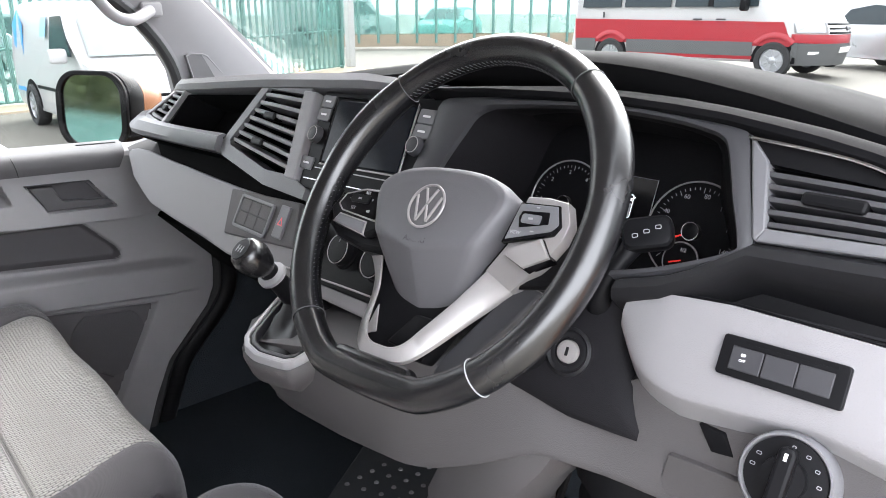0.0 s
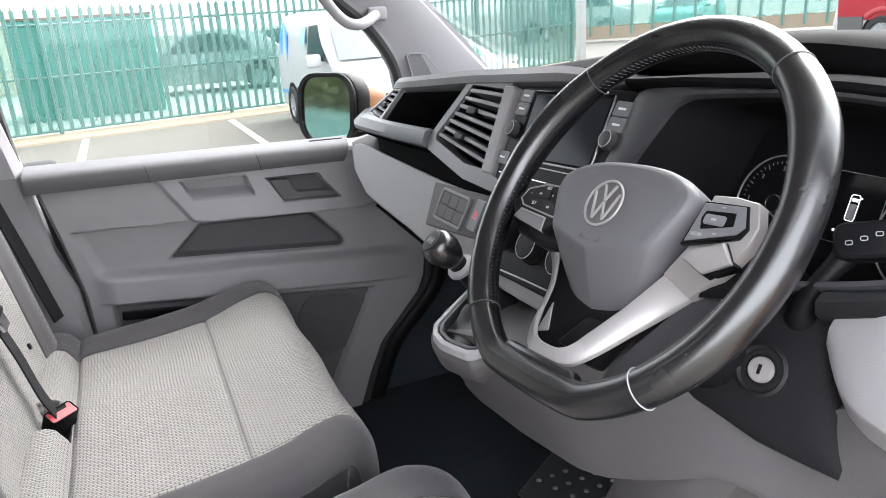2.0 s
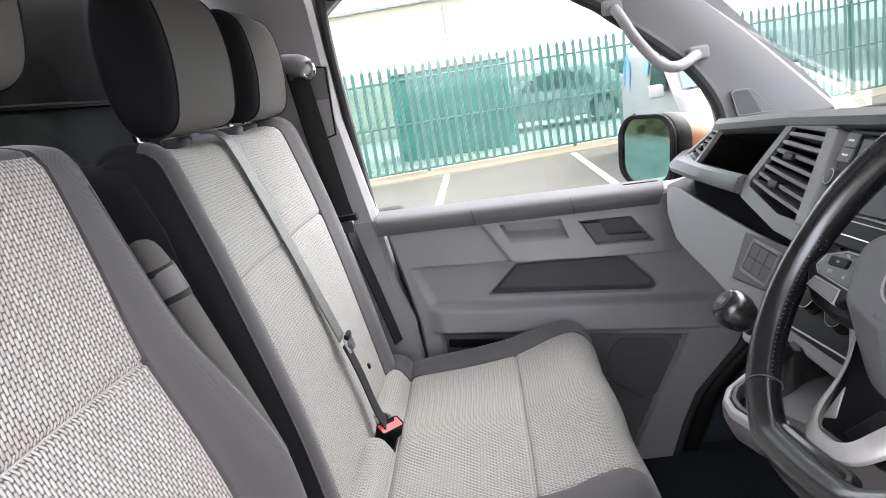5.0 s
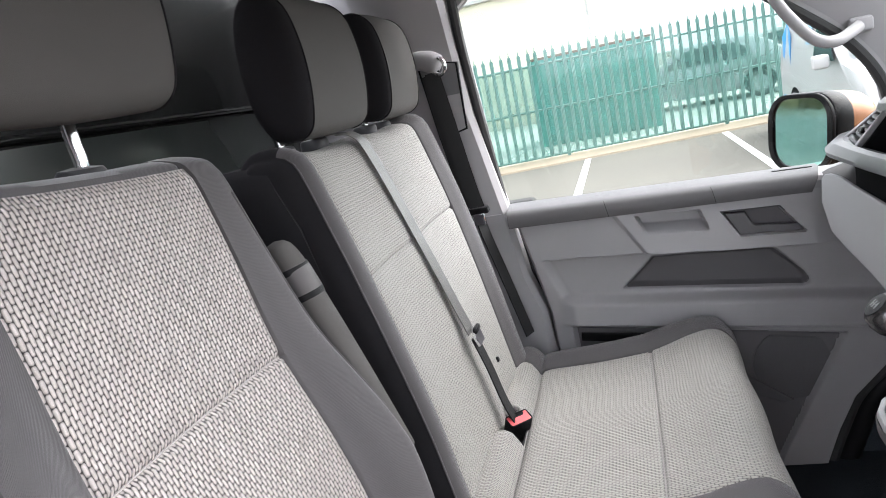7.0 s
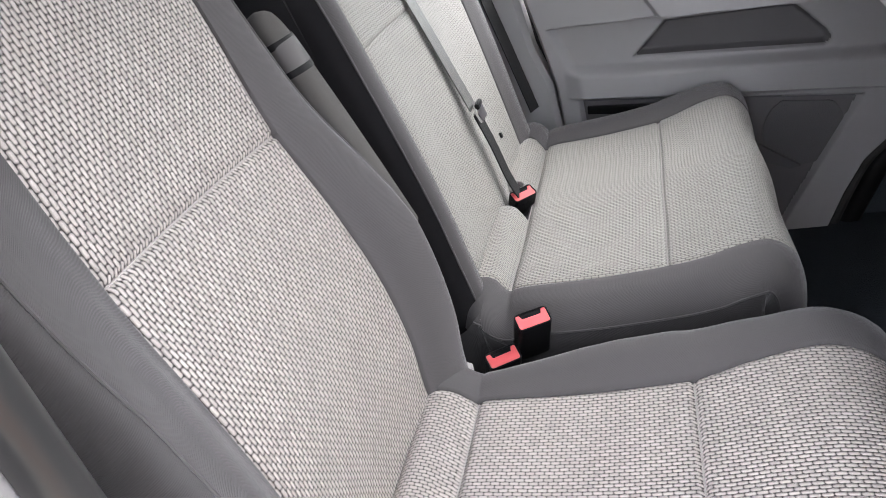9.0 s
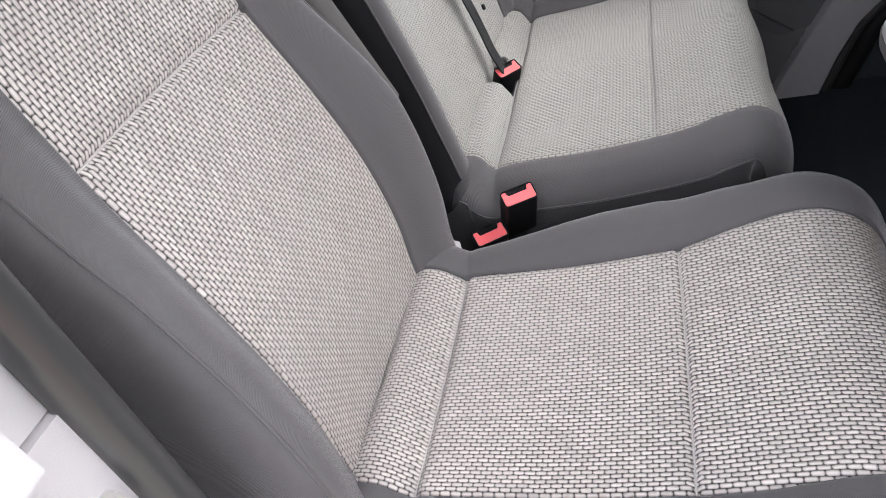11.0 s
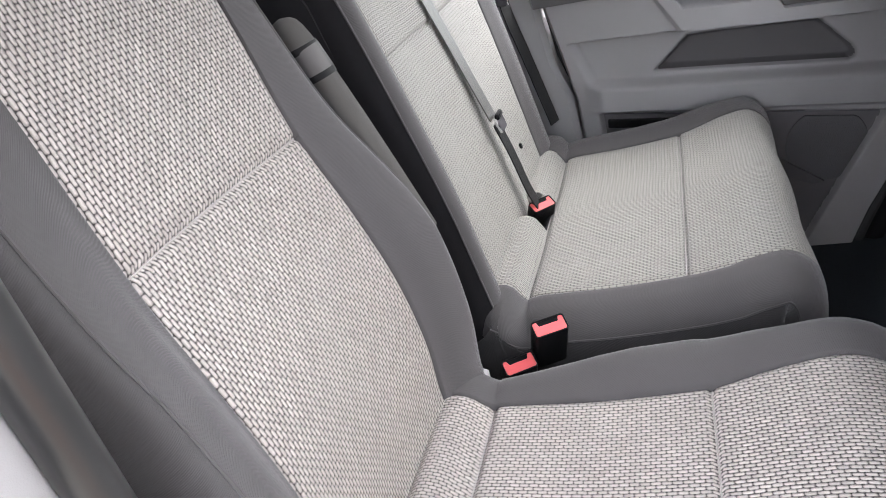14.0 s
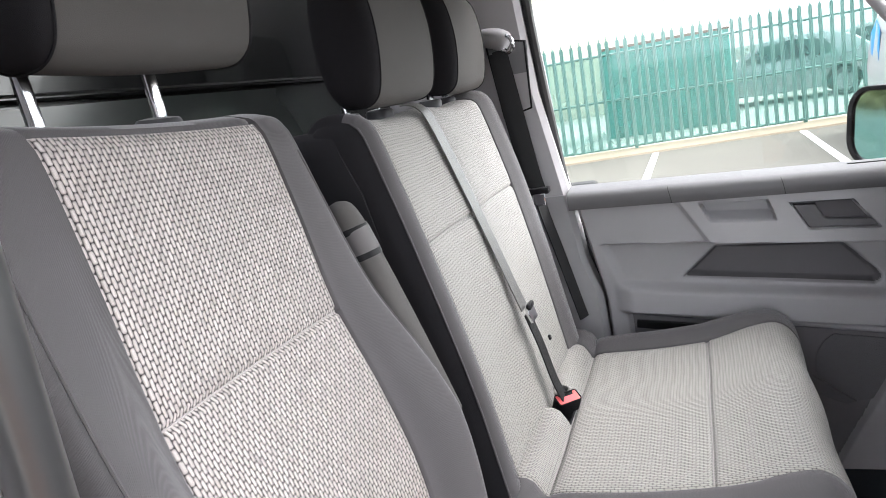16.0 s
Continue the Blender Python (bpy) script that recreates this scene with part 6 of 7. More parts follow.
# cross-stitching along the inside of the rim
stitch = bmesh.new()
for i in range(150):
    a = -140 + 280 * i / 149
    x, y = rim_point(a)
    r = math.hypot(x, y)
    o = 0.0155 / r
    p, q = wp(x * (1 - o), y * (1 - o), 0.004), wp(x * (1 - o * 0.98), y * (1 - o * 0.98), -0.004)
    tube([p, q + (wp(*rim_point(a + 1.4)) - wp(x, y))], 0.0006, 4, False, stitch)
tagged(part("stitching", stitch, thread_dark, wheel, "dark cross-stitching"), kind="stuff")
# airbag cover
hub_o = [(-0.05, 0.044), (0.0, 0.048), (0.05, 0.044), (0.082, 0.031), (0.089, 0.014), (0.081, -0.008), (0.057, -0.058), (0.031, -0.095), (0.0, -0.101), (-0.031, -0.095), (-0.057, -0.058), (-0.081, -0.008), (-0.089, 0.014), (-0.082, 0.031)]
hub_s = [(p.x, p.y) for p in spline([(a, b, 0) for a, b in hub_o], 10, True)]
rings = []
steps = [(-0.05, 0.9), (-0.03, 0.98), (-0.008, 1.0), (0.0, 0.985)]
steps += [(lerp([(0.0, 0.011), (0.3, 0.011), (0.5, 0.0106), (0.7, 0.0095), (0.88, 0.0075), (0.95, 0.005)], s), s) for s in np.linspace(0.95, 0.02, 44)]
for d, s in steps:
    rings.append([wp(a * s, -0.012 + (b + 0.012) * s, d - 0.8 * max(0.0, -0.044 + 0.22 * abs(a * s) - (-0.012 + (b + 0.012) * s))) for a, b in hub_s])
cover = part("airbag_cover", loft(rings), hub_grey, wheel, "grey grained airbag cover")
MB = frame_at(wp(0, 0.0, 0.0118), WN, WU) @ Matrix.Diagonal((0.88, 0.88, 1, 1))
badge = part("badge", tube([MB @ Vector((0.0252 * math.cos(q), 0.0252 * math.sin(q), 0.0012)) for q in np.linspace(0, 2 * math.pi, 48, endpoint=False)], 0.0013, 8, True), satin_metal, wheel, "round chrome badge ring")
part("badge_ground", lathe([(0.0236, -0.002), (0.0236, 0.0002), (0.0, 0.0004)], MB, 40), hub_grey, badge)
for seg in (((-0.019, 0.012), (-0.008, -0.018)), ((-0.008, -0.018), (0.0, 0.001)), ((0.0, 0.001), (0.008, -0.018)), ((0.008, -0.018), (0.019, 0.012)), ((-0.0085, 0.0205), (0.0, 0.003)), ((0.0, 0.003), (0.0085, 0.0205))):
    part("badge_stroke", tube([MB @ Vector((*p, 0.0010)) for p in seg], 0.0015, 6), satin_metal, badge, "silver badge stroke")
lettering("AIRBAG", 0.0085, frame_at(wp(0.0, -0.0345, 0.0104), WN, WU), dark_satin, cover, "lettering", 0.0006)
part("horn_mark", prism(rounded(0.006, 0.003, 0.001), on(frame_at(wp(0.055, 0.008, 0.0085), WN, WU)), -0.001, 0.0006), hard_black, cover)


def on_w(a, b, d):
    return wp(a, b, d)


for s in (-1, 1):
    part("spoke", prism([(s * a, b) for a, b in ((0.06, 0.022), (0.10, 0.018), (0.168, 0.016), (0.172, -0.026), (0.145, -0.042), (0.10, -0.05), (0.06, -0.05))], on_w, -0.040, -0.026 if s > 0 else -0.012, 0.006), hard_black, wheel, "black spoke")


def switch_key(pod, a, b, w, h, material, mark=True, d=0.003):
    m = frame_at(wp(a, b, d), WN, WU)
    part("button", prism(rounded(w, h, 0.002), on(m), -0.001, 0.0018, 0.0008), material, pod, "thumb button")
    if mark:
        part("button_mark", prism(rounded(min(w, 0.016) * 0.3, h * 0.22, 0.0004), on(m), 0.0018, 0.0021), dial_mark, pod)


# right switches: a satin silver plate that runs down into the lower arm
plate = [(0.104, 0.0275, 0), (0.126, 0.0285, 0), (0.1472, 0.0259, 0), (0.1560, 0.007, 0), (0.1535, -0.0085, -0.001), (0.139, -0.026, -0.008), (0.0985, -0.0535, -0.0300), (0.0735, -0.0420, -0.0175), (0.094, -0.018, -0.008), (0.100, 0.004, -0.002)]
pod = part("switch_pod", loft([[wp(a, b, d - 0.012) for a, b, d in plate], [wp(a, b, d - 0.001) for a, b, d in plate], [wp(0.122 + (a - 0.122) * 0.975, -0.004 + (b + 0.004) * 0.975, d) for a, b, d in plate]]), satin_metal, wheel, "satin silver switch plate")
part("pod_trim", prism([(0.100, 0.021), (0.1412, 0.0218), (0.1490, 0.0036), (0.1430, -0.0050), (0.094, -0.0190)], on_w, -0.004, 0.0016, 0.001), piano, pod, "black pod surround")
part("pod_face", prism([(0.101, 0.0195), (0.1398, 0.0205), (0.1470, 0.0040), (0.1418, -0.0025), (0.097, -0.0155)], on_w, 0.0, 0.0026, 0.001), grey_bar, pod, "satin grey switch face")
part("key_surround", prism([(0.1045, 0.0060), (0.1064, 0.0125), (0.1345, 0.0140), (0.1370, 0.0030), (0.1080, -0.0035)], on_w, 0.0, 0.0036, 0.001), piano, pod, "black key surround")
switch_key(pod, 0.119, 0.0052, 0.020, 0.0085, grey_bar, True, 0.0036)
lettering("VIEW", 0.0048, frame_at(wp(0.106, -0.0082, 0.0027), WN, WU), dial_mark, pod)
for q in ((0.123, -0.0052), (0.121, 0.0170)):
    part("button_mark", prism(rounded(0.0035, 0.0012, 0.0004), on(frame_at(wp(*q, 0.0027), WN, WU)), 0, 0.0003), dial_mark, pod)
kk = [(0.1010, -0.0288, -0.001), (0.1075, -0.0205, -0.001), (0.1340, -0.0098, 0.001), (0.1450, -0.0240, -0.003), (0.1215, -0.0365, -0.004)]
part("key_gap", loft([[wp(0.1218 + (a - 0.1218) * 1.03, -0.0235 + (b + 0.0235) * 1.05, d - e) for a, b, d in kk] for e in (0.014, 0.003)]), piano, pod, "dark gap round the key")
part("paddle_key", loft([[wp(a, b, d - 0.012) for a, b, d in kk], [wp(a, b, d) for a, b, d in kk], [wp(0.1218 + (a - 0.1218) * 0.94, -0.0235 + (b + 0.0235) * 0.9, d + 0.001) for a, b, d in kk]]), satin_metal, pod, "satin silver key")

# left switches: gloss black with a thin bright outline
pod = part("switch_pod", prism([(-0.1590, -0.0121), (-0.1485, 0.004), (-0.1163, 0.0155), (-0.061, 0.0165), (-0.070, -0.030), (-0.0869, -0.0389), (-0.1440, -0.0300)], on_w, -0.012, 0.0, 0.003), hard_black, wheel, "gloss black switch pod")
lin = [(-0.1443, -0.0071), (-0.1382, 0.0046), (-0.1094, 0.0119), (-0.0632, 0.0115), (-0.0772, -0.0200), (-0.1349, -0.0136)]
part("pod_trim", frame_prism([(-0.108 + (a + 0.108) * 1.045, -0.003 + (b + 0.003) * 1.12) for a, b in lin], lin, on_w, -0.004, 0.0016, 0.0006), satin_metal, pod, "thin satin silver outline")
part("pod_face", prism(lin, on_w, -0.004, 0.0010, 0.0005), piano, pod, "gloss black switch face")
switch_key(pod, -0.112, 0.0010, 0.030, 0.0095, hard_black, True, 0.001)
for word, q in (("RES", (-0.104, 0.0088)), ("SET", (-0.119, -0.0100)), ("-", (-0.131, 0.0008)), ("+", (-0.093, 0.0012))):
    lettering(word, 0.0052, frame_at(wp(*q, 0.0011), WN, WU), dial_mark, pod)
part("button_mark", prism(rounded(0.005, 0.0028, 0.001), on(frame_at(wp(-0.093, -0.0118, 0.0011), WN, WU)), 0, 0.0003), dial_mark, pod)
part("key_trim", prism([(-0.1435, -0.0290), (-0.1370, -0.0178), (-0.0885, -0.0228), (-0.0860, -0.0385)], on_w, -0.004, 0.0012, 0.0006), satin_metal, pod, "thin satin silver outline")
part("paddle_key", prism([(-0.1418, -0.0285), (-0.1362, -0.0192), (-0.0900, -0.0243), (-0.0876, -0.0372)], on_w, -0.002, 0.0022, 0.001), grey_bar, pod, "satin grey key")

# lower silver spoke: two tilted arms that meet in a foot at the rim
for s in (-1, 1):
    arm_o = [(s * a, b, d) for a, b, d in ((0.110, -0.038, -0.030), (0.096, -0.055, -0.034), (0.081, -0.072, -0.033), (0.065, -0.097, -0.025), (0.049, -0.128, -0.0115), (0.034, -0.146, -0.005), (0.017, -0.152, -0.001), (0.0, -0.153, 0.0))]
    arm_i = [(s * a, b, d) for a, b, d in ((0.086, -0.022, -0.020), (0.070, -0.047, -0.019), (0.0536, -0.0764, -0.016), (0.0458, -0.0918, -0.0123), (0.036, -0.114, -0.005), (0.027, -0.130, -0.001), (0.015, -0.1375, 0.001), (0.0, -0.1385, 0.001))]
    rings = []
    for p, q in zip(spline(arm_o, 4), spline(arm_i, 4)):
        e = p.lerp(q, 0.90)
        g = p.lerp(q, 0.08)
        rings.append([wp(p.x, p.y, p.z - 0.005), wp(p.x, p.y, p.z - 0.0015), wp(g.x, g.y, g.z), wp(e.x, e.y, e.z), wp(q.x, q.y, q.z - 0.0012), wp(q.x, q.y, q.z - 0.0035)])
    part("lower_spoke", loft(rings), satin_metal, wheel, "satin silver lower spoke")
part("spoke_back", prism([(0.100, -0.040), (0.128, -0.046), (0.108, -0.078), (0.066, -0.136), (0.040, -0.150), (0.044, -0.128)], on_w, -0.055, -0.038, 0.003), dark_satin, wheel, "dark spoke backing")
part("inner_trim", prism([(-0.058, -0.132), (-0.042, -0.126), (-0.054, -0.098)], on_w, -0.031, -0.0285, 0.001), satin_metal, wheel, "satin silver inner trim")
part("spoke_web", prism([(-0.080, -0.05), (0.07, -0.05), (0.03, -0.14), (-0.058, -0.14)], on_w, -0.05, -0.03, 0.004), deep_black, wheel, "black spoke web")
part("spoke_fin", prism([(-0.018, -0.132), (0.004, -0.134), (0.030, -0.098), (0.006, -0.098)], on_w, -0.031, -0.024, 0.002), hard_black, wheel, "black fin")
part("foot_leather", prism([(-0.05, -0.150), (0.05, -0.150), (0.06, -0.168), (-0.06, -0.168)], on_w, -0.012, 0.006, 0.005), leather, wheel)

# ---- seat belts and buckles ----
def strap(parent, pts, w, across, material, name="webbing", label="", thick=0.0014):
    """A flat belt along points, w wide along the given direction."""
    rs = []
    P = spline(pts, 8)
    ac = Vector(across).normalized()
    for i, p in enumerate(P):
        t = (P[min(i + 1, len(P) - 1)] - P[max(i - 1, 0)]).normalized()
        s = (ac - t * ac.dot(t)).normalized()
        n = t.cross(s)
        rs.append([p - s * w / 2 - n * thick, p + s * w / 2 - n * thick, p + s * w / 2 + n * thick, p - s * w / 2 + n * thick])
    return part(name, loft(rs), material, parent, label)


pb = thing("seat_belt", (-0.70, 0.73, 1.2), "black passenger seat belt hanging from the B-pillar", "seat belt", "seat belts")
strap(pb, [(-0.722, 0.725, 1.565), (-0.708, 0.728, 1.45), (-0.685, 0.728, 1.27), (-0.672, 0.728, 1.20)], 0.036, (1, 0.25, 0), belt_web)
strap(pb, [(-0.674, 0.722, 1.205), (-0.665, 0.718, 1.15), (-0.64, 0.712, 1.05), (-0.60, 0.704, 0.88)], 0.032, (0.62, 1, 0), belt_web)
strap(pb, [(-0.735, 0.74, 1.56), (-0.72, 0.742, 1.40), (-0.69, 0.742, 1.2)], 0.036, (1, 0.25, 0), belt_web)
part("height_adjuster", tube(spline([(-0.785, 0.752, 1.606), (-0.778, 0.750, 1.604), (-0.755, 0.745, 1.60), (-0.725, 0.737, 1.592), (-0.705, 0.730, 1.582), (-0.700, 0.729, 1.579)], 3), [0.004, 0.008, 0.012, 0.016, 0.019, 0.021, 0.023, 0.024, 0.025, 0.026, 0.026, 0.025, 0.024, 0.020, 0.012, 0.004], 16), grey_sill, pb, "pale grey rounded belt guide cover")
part("guide_loop", tube([Vector((-0.70, 0.718, 1.575)) + Vector((0.016 * math.cos(a), -0.008 * math.cos(a), 0.019 * math.sin(a))) for a in np.linspace(0, 2 * math.pi, 20, endpoint=False)], 0.0055, 8, True), chrome, pb, "bright guide loop")
part("tongue_stop", box((-0.676, 0.722, 1.213), (0.058, 0.03, 0.016), 0.004, None), hard_black, pb)
part("tongue", box((-0.672, 0.708, 1.193), (0.03, 0.004, 0.03), 0.002, None), chrome, pb, "bright belt tongue")

mb = thing("seat_belt", (-0.75, 0.3, 1.2), "centre seat belt lying over the bench back", "seat belt", "seat belts")
strap(mb, [(-0.80, 0.24, 1.478), (-0.768, 0.25, 1.469), (-0.745, 0.258, 1.424), (-0.69, 0.272, 1.24), (-0.655, 0.278, 1.12), (-0.636, 0.281, 1.055)], 0.034, (0.1, 1, 0), belt_sheen, "webbing", "black belt webbing with its sheen painted grey")
strap(mb, [(-0.632, 0.281, 1.045), (-0.615, 0.285, 0.98), (-0.598, 0.288, 0.90), (-0.582, 0.285, 0.86)], 0.030, (0.1, 1, 0), belt_web)
part("tongue", prism([(-0.02, 0.0), (0.02, 0.0), (0.024, 0.02), (0.012, 0.036), (-0.012, 0.036), (-0.024, 0.02)], on(frame_at((-0.62, 0.282, 1.03), (0.95, 0, 0.3), (0, 0, 1))), -0.002, 0.004, 0.001), chrome, mb, "bright belt tongue")
part("tongue_grip", box((-0.624, 0.282, 1.060), (0.010, 0.036, 0.012), 0.004), hard_black, mb)
part("stud", lathe([(0.006, 0), (0.005, 0.004), (0.0, 0.005)], frame_at((-0.60, 0.30, 0.985), (1, 0, 0.3), (0, 0, 1)), 12), hard_black, mb)


def buckle(at, turn, tall):
    b = thing("belt_buckle", at, "seat belt buckle with a red release button", "belt buckle", "belt buckles")
    m = pose(*at, *turn)
    part("case", prism(rounded(0.028, 0.052, 0.006), on(m), -tall, 0.0, 0.003), hard_black, b, "black buckle case")
    part("rim", frame_prism(rounded(0.028, 0.052, 0.006), rounded(0.0235, 0.0475, 0.004), on(m), -0.004, 0.003, 0.001), hard_black, b, "black buckle rim")
    part("release_button", prism([(0.0115, -0.0235), (0.0115, 0.0235), (-0.0115, 0.0235), (-0.0115, 0.017), (-0.004, 0.0145), (-0.004, -0.0145), (-0.0115, -0.017), (-0.0115, -0.0235)], on(m), -0.004, 0.002, 0.001), red_plastic, b, "red release button")
    slot = part("tongue_slot", box((-0.0075, 0, -0.003), (0.009, 0.031, 0.002), 0.0004, m), deep_black, b, "black tongue slot")
    for k in (-0.008, 0.0, 0.008):
        part("slot_tooth", box((-0.0045, k, -0.001), (0.002, 0.004, 0.003), 0.0004, m), hard_black, slot)
    return b


buckle((-0.577, 0.285, 0.862), (0, 28, -48), 0.07)
buckle((-0.505, -0.137, 0.868), (0, 28, -62), 0.1)
buckle((-0.556, -0.160, 0.818), (0, 28, -58), 0.1)

# ---- outside: kerb, bay lines, fence ----
FX0, FX1 = -35.5, 9.6


def fence_y(x):
    return 12.08 + 0.165 * x


solo("kerb", loft([[(x, fence_y(x) - 0.75, -0.02), (x, fence_y(x) - 0.73, lot(x, 12) + 0.03), (x, fence_y(x) + 0.3, lot(x, 12) + 0.035), (x, fence_y(x) + 0.3, -0.02)] for x in np.linspace(-45, 10, 56)]), concrete, "tan concrete kerb strip under the fence", "kerb", kind="structure")
for x0, w in ((-3.25, 0.1), (-1.05, 0.1), (1.17, 0.1), (3.5, 0.1), (5.8, 0.1)):
    y0, y1 = fence_y(x0) - 0.8, 6.2
    line = bmesh.new()
    loft([[(x0, y, lot(x0, y) + 0.004), (x0 + w, y, lot(x0, y) + 0.004), (x0 + w, y, lot(x0, y) + 0.007), (x0, y, lot(x0, y) + 0.007)] for y in np.linspace(y0, y1, 6)], True, True, line)
    solo("bay_line", line, line_paint, "worn white painted parking bay line on asphalt", "road marking", "bay lines", smooth=False)

fence = thing("fence", (0, fence_y(0), 0), "green steel palisade fence with spiked pales and netting", "fence", kind="structure")
fang = math.atan(0.165)
pale_bm = bmesh.new()
sec = [(-0.033, 0.0), (-0.024, -0.012), (-0.012, -0.004), (0.0, -0.014), (0.012, -0.004), (0.024, -0.012), (0.033, 0.0)]
tops = [(-0.033, 1.86), (-0.024, 1.90), (-0.012, 1.90), (0.0, 1.99), (0.012, 1.90), (0.024, 1.90), (0.033, 1.86)]
va = [pale_bm.verts.new((a, b, 0.06)) for a, b in sec]
vb = [pale_bm.verts.new((a, b, h)) for (a, b), (_, h) in zip(sec, tops)]
for i in range(6):
    pale_bm.faces.new((va[i], va[i + 1], vb[i + 1], vb[i]))
pale_me = mesh_of("pale", pale_bm, fence_green, False)
count = int((FX1 - FX0) / 0.152)
for i in range(count):
    x = FX1 - i * 0.152
    ob = new("pale", pale_me)
    ob.parent = fence
    ob.matrix_parent_inverse = Matrix.Translation(fence.location).inverted()
    ob.matrix_basis = pose(x, fence_y(x), lot(x, 12) + 0.02, random.uniform(-0.6, 0.6), random.uniform(-0.6, 0.6), math.degrees(fang))
for z in (0.09, 0.92, 1.70):
    part("rail", tube([(x, fence_y(x) + 0.03, lot(x, 12) + z) for x in np.linspace(FX0, FX1, 60)], 0.022, 6), fence_green, fence, "green steel rail")
for i in range(17):
    x = FX1 - i * 2.74
    part("post", box((x, fence_y(x) + 0.07, lot(x, 12) + 0.95), (0.06, 0.08, 1.9), 0.006), fence_green, fence, "green steel post")
netb = bmesh.new()
loft([[(x, fence_y(x) + 0.13, lot(x, 12) + 0.06), (x, fence_y(x) + 0.13, lot(x, 12) + 1.68)] for x in np.linspace(FX0, FX1, 40)], False, False, netb)
part("netting", netb, net_green, fence, "mint green windbreak netting", smooth=False)
netb = bmesh.new()
loft([[(x, fence_y(x) + 0.15, lot(x, 12) + 0.06), (x, fence_y(x) + 0.15, lot(x, 12) + 1.72)] for x in np.linspace(FX0, -9.0, 24)], False, False, netb)
part("netting", netb, netting("dense_mint_netting", (0.12, 0.30, 0.27), 0.88), fence, "dense mint green netting", smooth=False)

# far fence beyond the gateway
fence2 = thing("fence", (18, 20, 0.42), "green mesh fence beyond a gateway", "fence", kind="structure")
fa, fb = Vector((14.0, 21.5, 0.42)), Vector((26.0, 13.0, 0.42))
netb = bmesh.new()
loft([[fa.lerp(fb, k) + Vector((0, 0, 0.3)), fa.lerp(fb, k) + Vector((0, 0, 2.2))] for k in np.linspace(0, 1, 12)], False, False, netb)
part("netting", netb, net_green, fence2, "mint green mesh", smooth=False)
for i in range(22):
    p = fa.lerp(fb, i / 21)
    part("post", box((p.x, p.y, p.z + 1.2), (0.08, 0.08, 2.4), 0.01), fence_green, fence2, "green steel post")
solo("gate_wall", loft([[(p.x, p.y, 0.3), (p.x + 0.2, p.y + 0.2, 0.3), (p.x + 0.2, p.y + 0.2, 0.75), (p.x, p.y, 0.75)] for p in [fa.lerp(fb, k) for k in (0, 0.5, 1)]]), concrete, "low tan concrete wall under the far fence", "low wall", kind="structure")
gp = thing("gate_post", (9.9, 13.8, 0.3), "grey steel gate post at the fence end", "gate post")
part("post", box((9.95, 13.85, 1.5), (0.18, 0.18, 2.6), 0.02), fence_tip, gp)

# yard behind the fence
shed = thing("storage_container", (-0.8, 15.2, 0), "teal steel storage container behind the fence", "container")
part("container_body", box((-0.85, 15.3, 0.92), (2.5, 1.8, 1.84), 0.02), teal_paint, shed)
for i in range(15):
    part("rib", box((-1.98 + i * 0.16, 14.39, 0.95), (0.06, 0.03, 1.75), 0.006), teal_paint, shed)
part("roof_edge", box((-0.85, 14.38, 1.85), (2.52, 0.05, 0.05), 0.005), mat("brown_edge", (0.12, 0.09, 0.07), 0.7), shed, "dark roof edge")
bld = thing("industrial_building", (-14, 26, 0), "cream clad industrial building with a low roof", "building")
part("wall", box((-14.0, 30.0, 2.1), (28.5, 14.0, 4.2), 0.05), cream_wall, bld)
part("roof_edge", box((-14.0, 30.0, 4.25), (28.9, 14.4, 0.12), 0.02), fence_tip, bld, "grey roof edge")
part("wall_lamp", box((-6.4, 22.95, 3.3), (0.3, 0.1, 0.22), 0.03), fence_tip, bld, "grey wall lamp")
for i in range(6):
    part("cladding_joint", box((-26 + i * 5, 22.985, 2.0), (0.06, 0.03, 4.0)), fence_tip, bld)
yard = thing("yard_paving", (0, 40, 0), "pale concrete yard behind the fence", "yard", kind="structure")
part("slab", loft([[(x, fence_y(x) + 0.32, -0.02), (x, fence_y(x) + 0.32, lot(x, 12) + 0.012), (x, 80, lot(x, 12) + 0.012), (x, 80, -0.02)] for x in (-60, -20, 0, 4.5, 6.5, 8, 9.8)]), mat("pale_concrete", (0.42, 0.42, 0.39), 0.9, grain=0.003, grain_scale=50, vary=0.15, vary_scale=0.5), yard)


# ---- vehicles ----
def wheel_set(car, m, xs, half, r):
    for x in xs:
        for s in (-1, 1):
            w = m @ Matrix.Translation((x, s * half, r)) @ Matrix.Rotation(radians(-90 * s), 4, "X")
            tyre = part("wheel", lathe([(r * 0.68, -0.1), (r * 0.93, -0.1), (r, -0.07), (r, 0.07), (r * 0.93, 0.1), (r * 0.68, 0.1)], w, 32, None, False), rubber, car, "black tyre")
            part("rim", lathe([(r * 0.68, 0.06), (r * 0.64, 0.085), (r * 0.58, 0.06), (r * 0.3, 0.05), (r * 0.18, 0.075), (0.0, 0.08)], w, 32), silver_paint, tyre, "silver wheel trim")
            for k in range(7):
                part("spoke", box((r * 0.42, 0, 0.068), (r * 0.4, r * 0.13, 0.02), 0.006, w @ Matrix.Rotation(k * 2 * math.pi / 7, 4, "Z")), silver_paint, tyre)


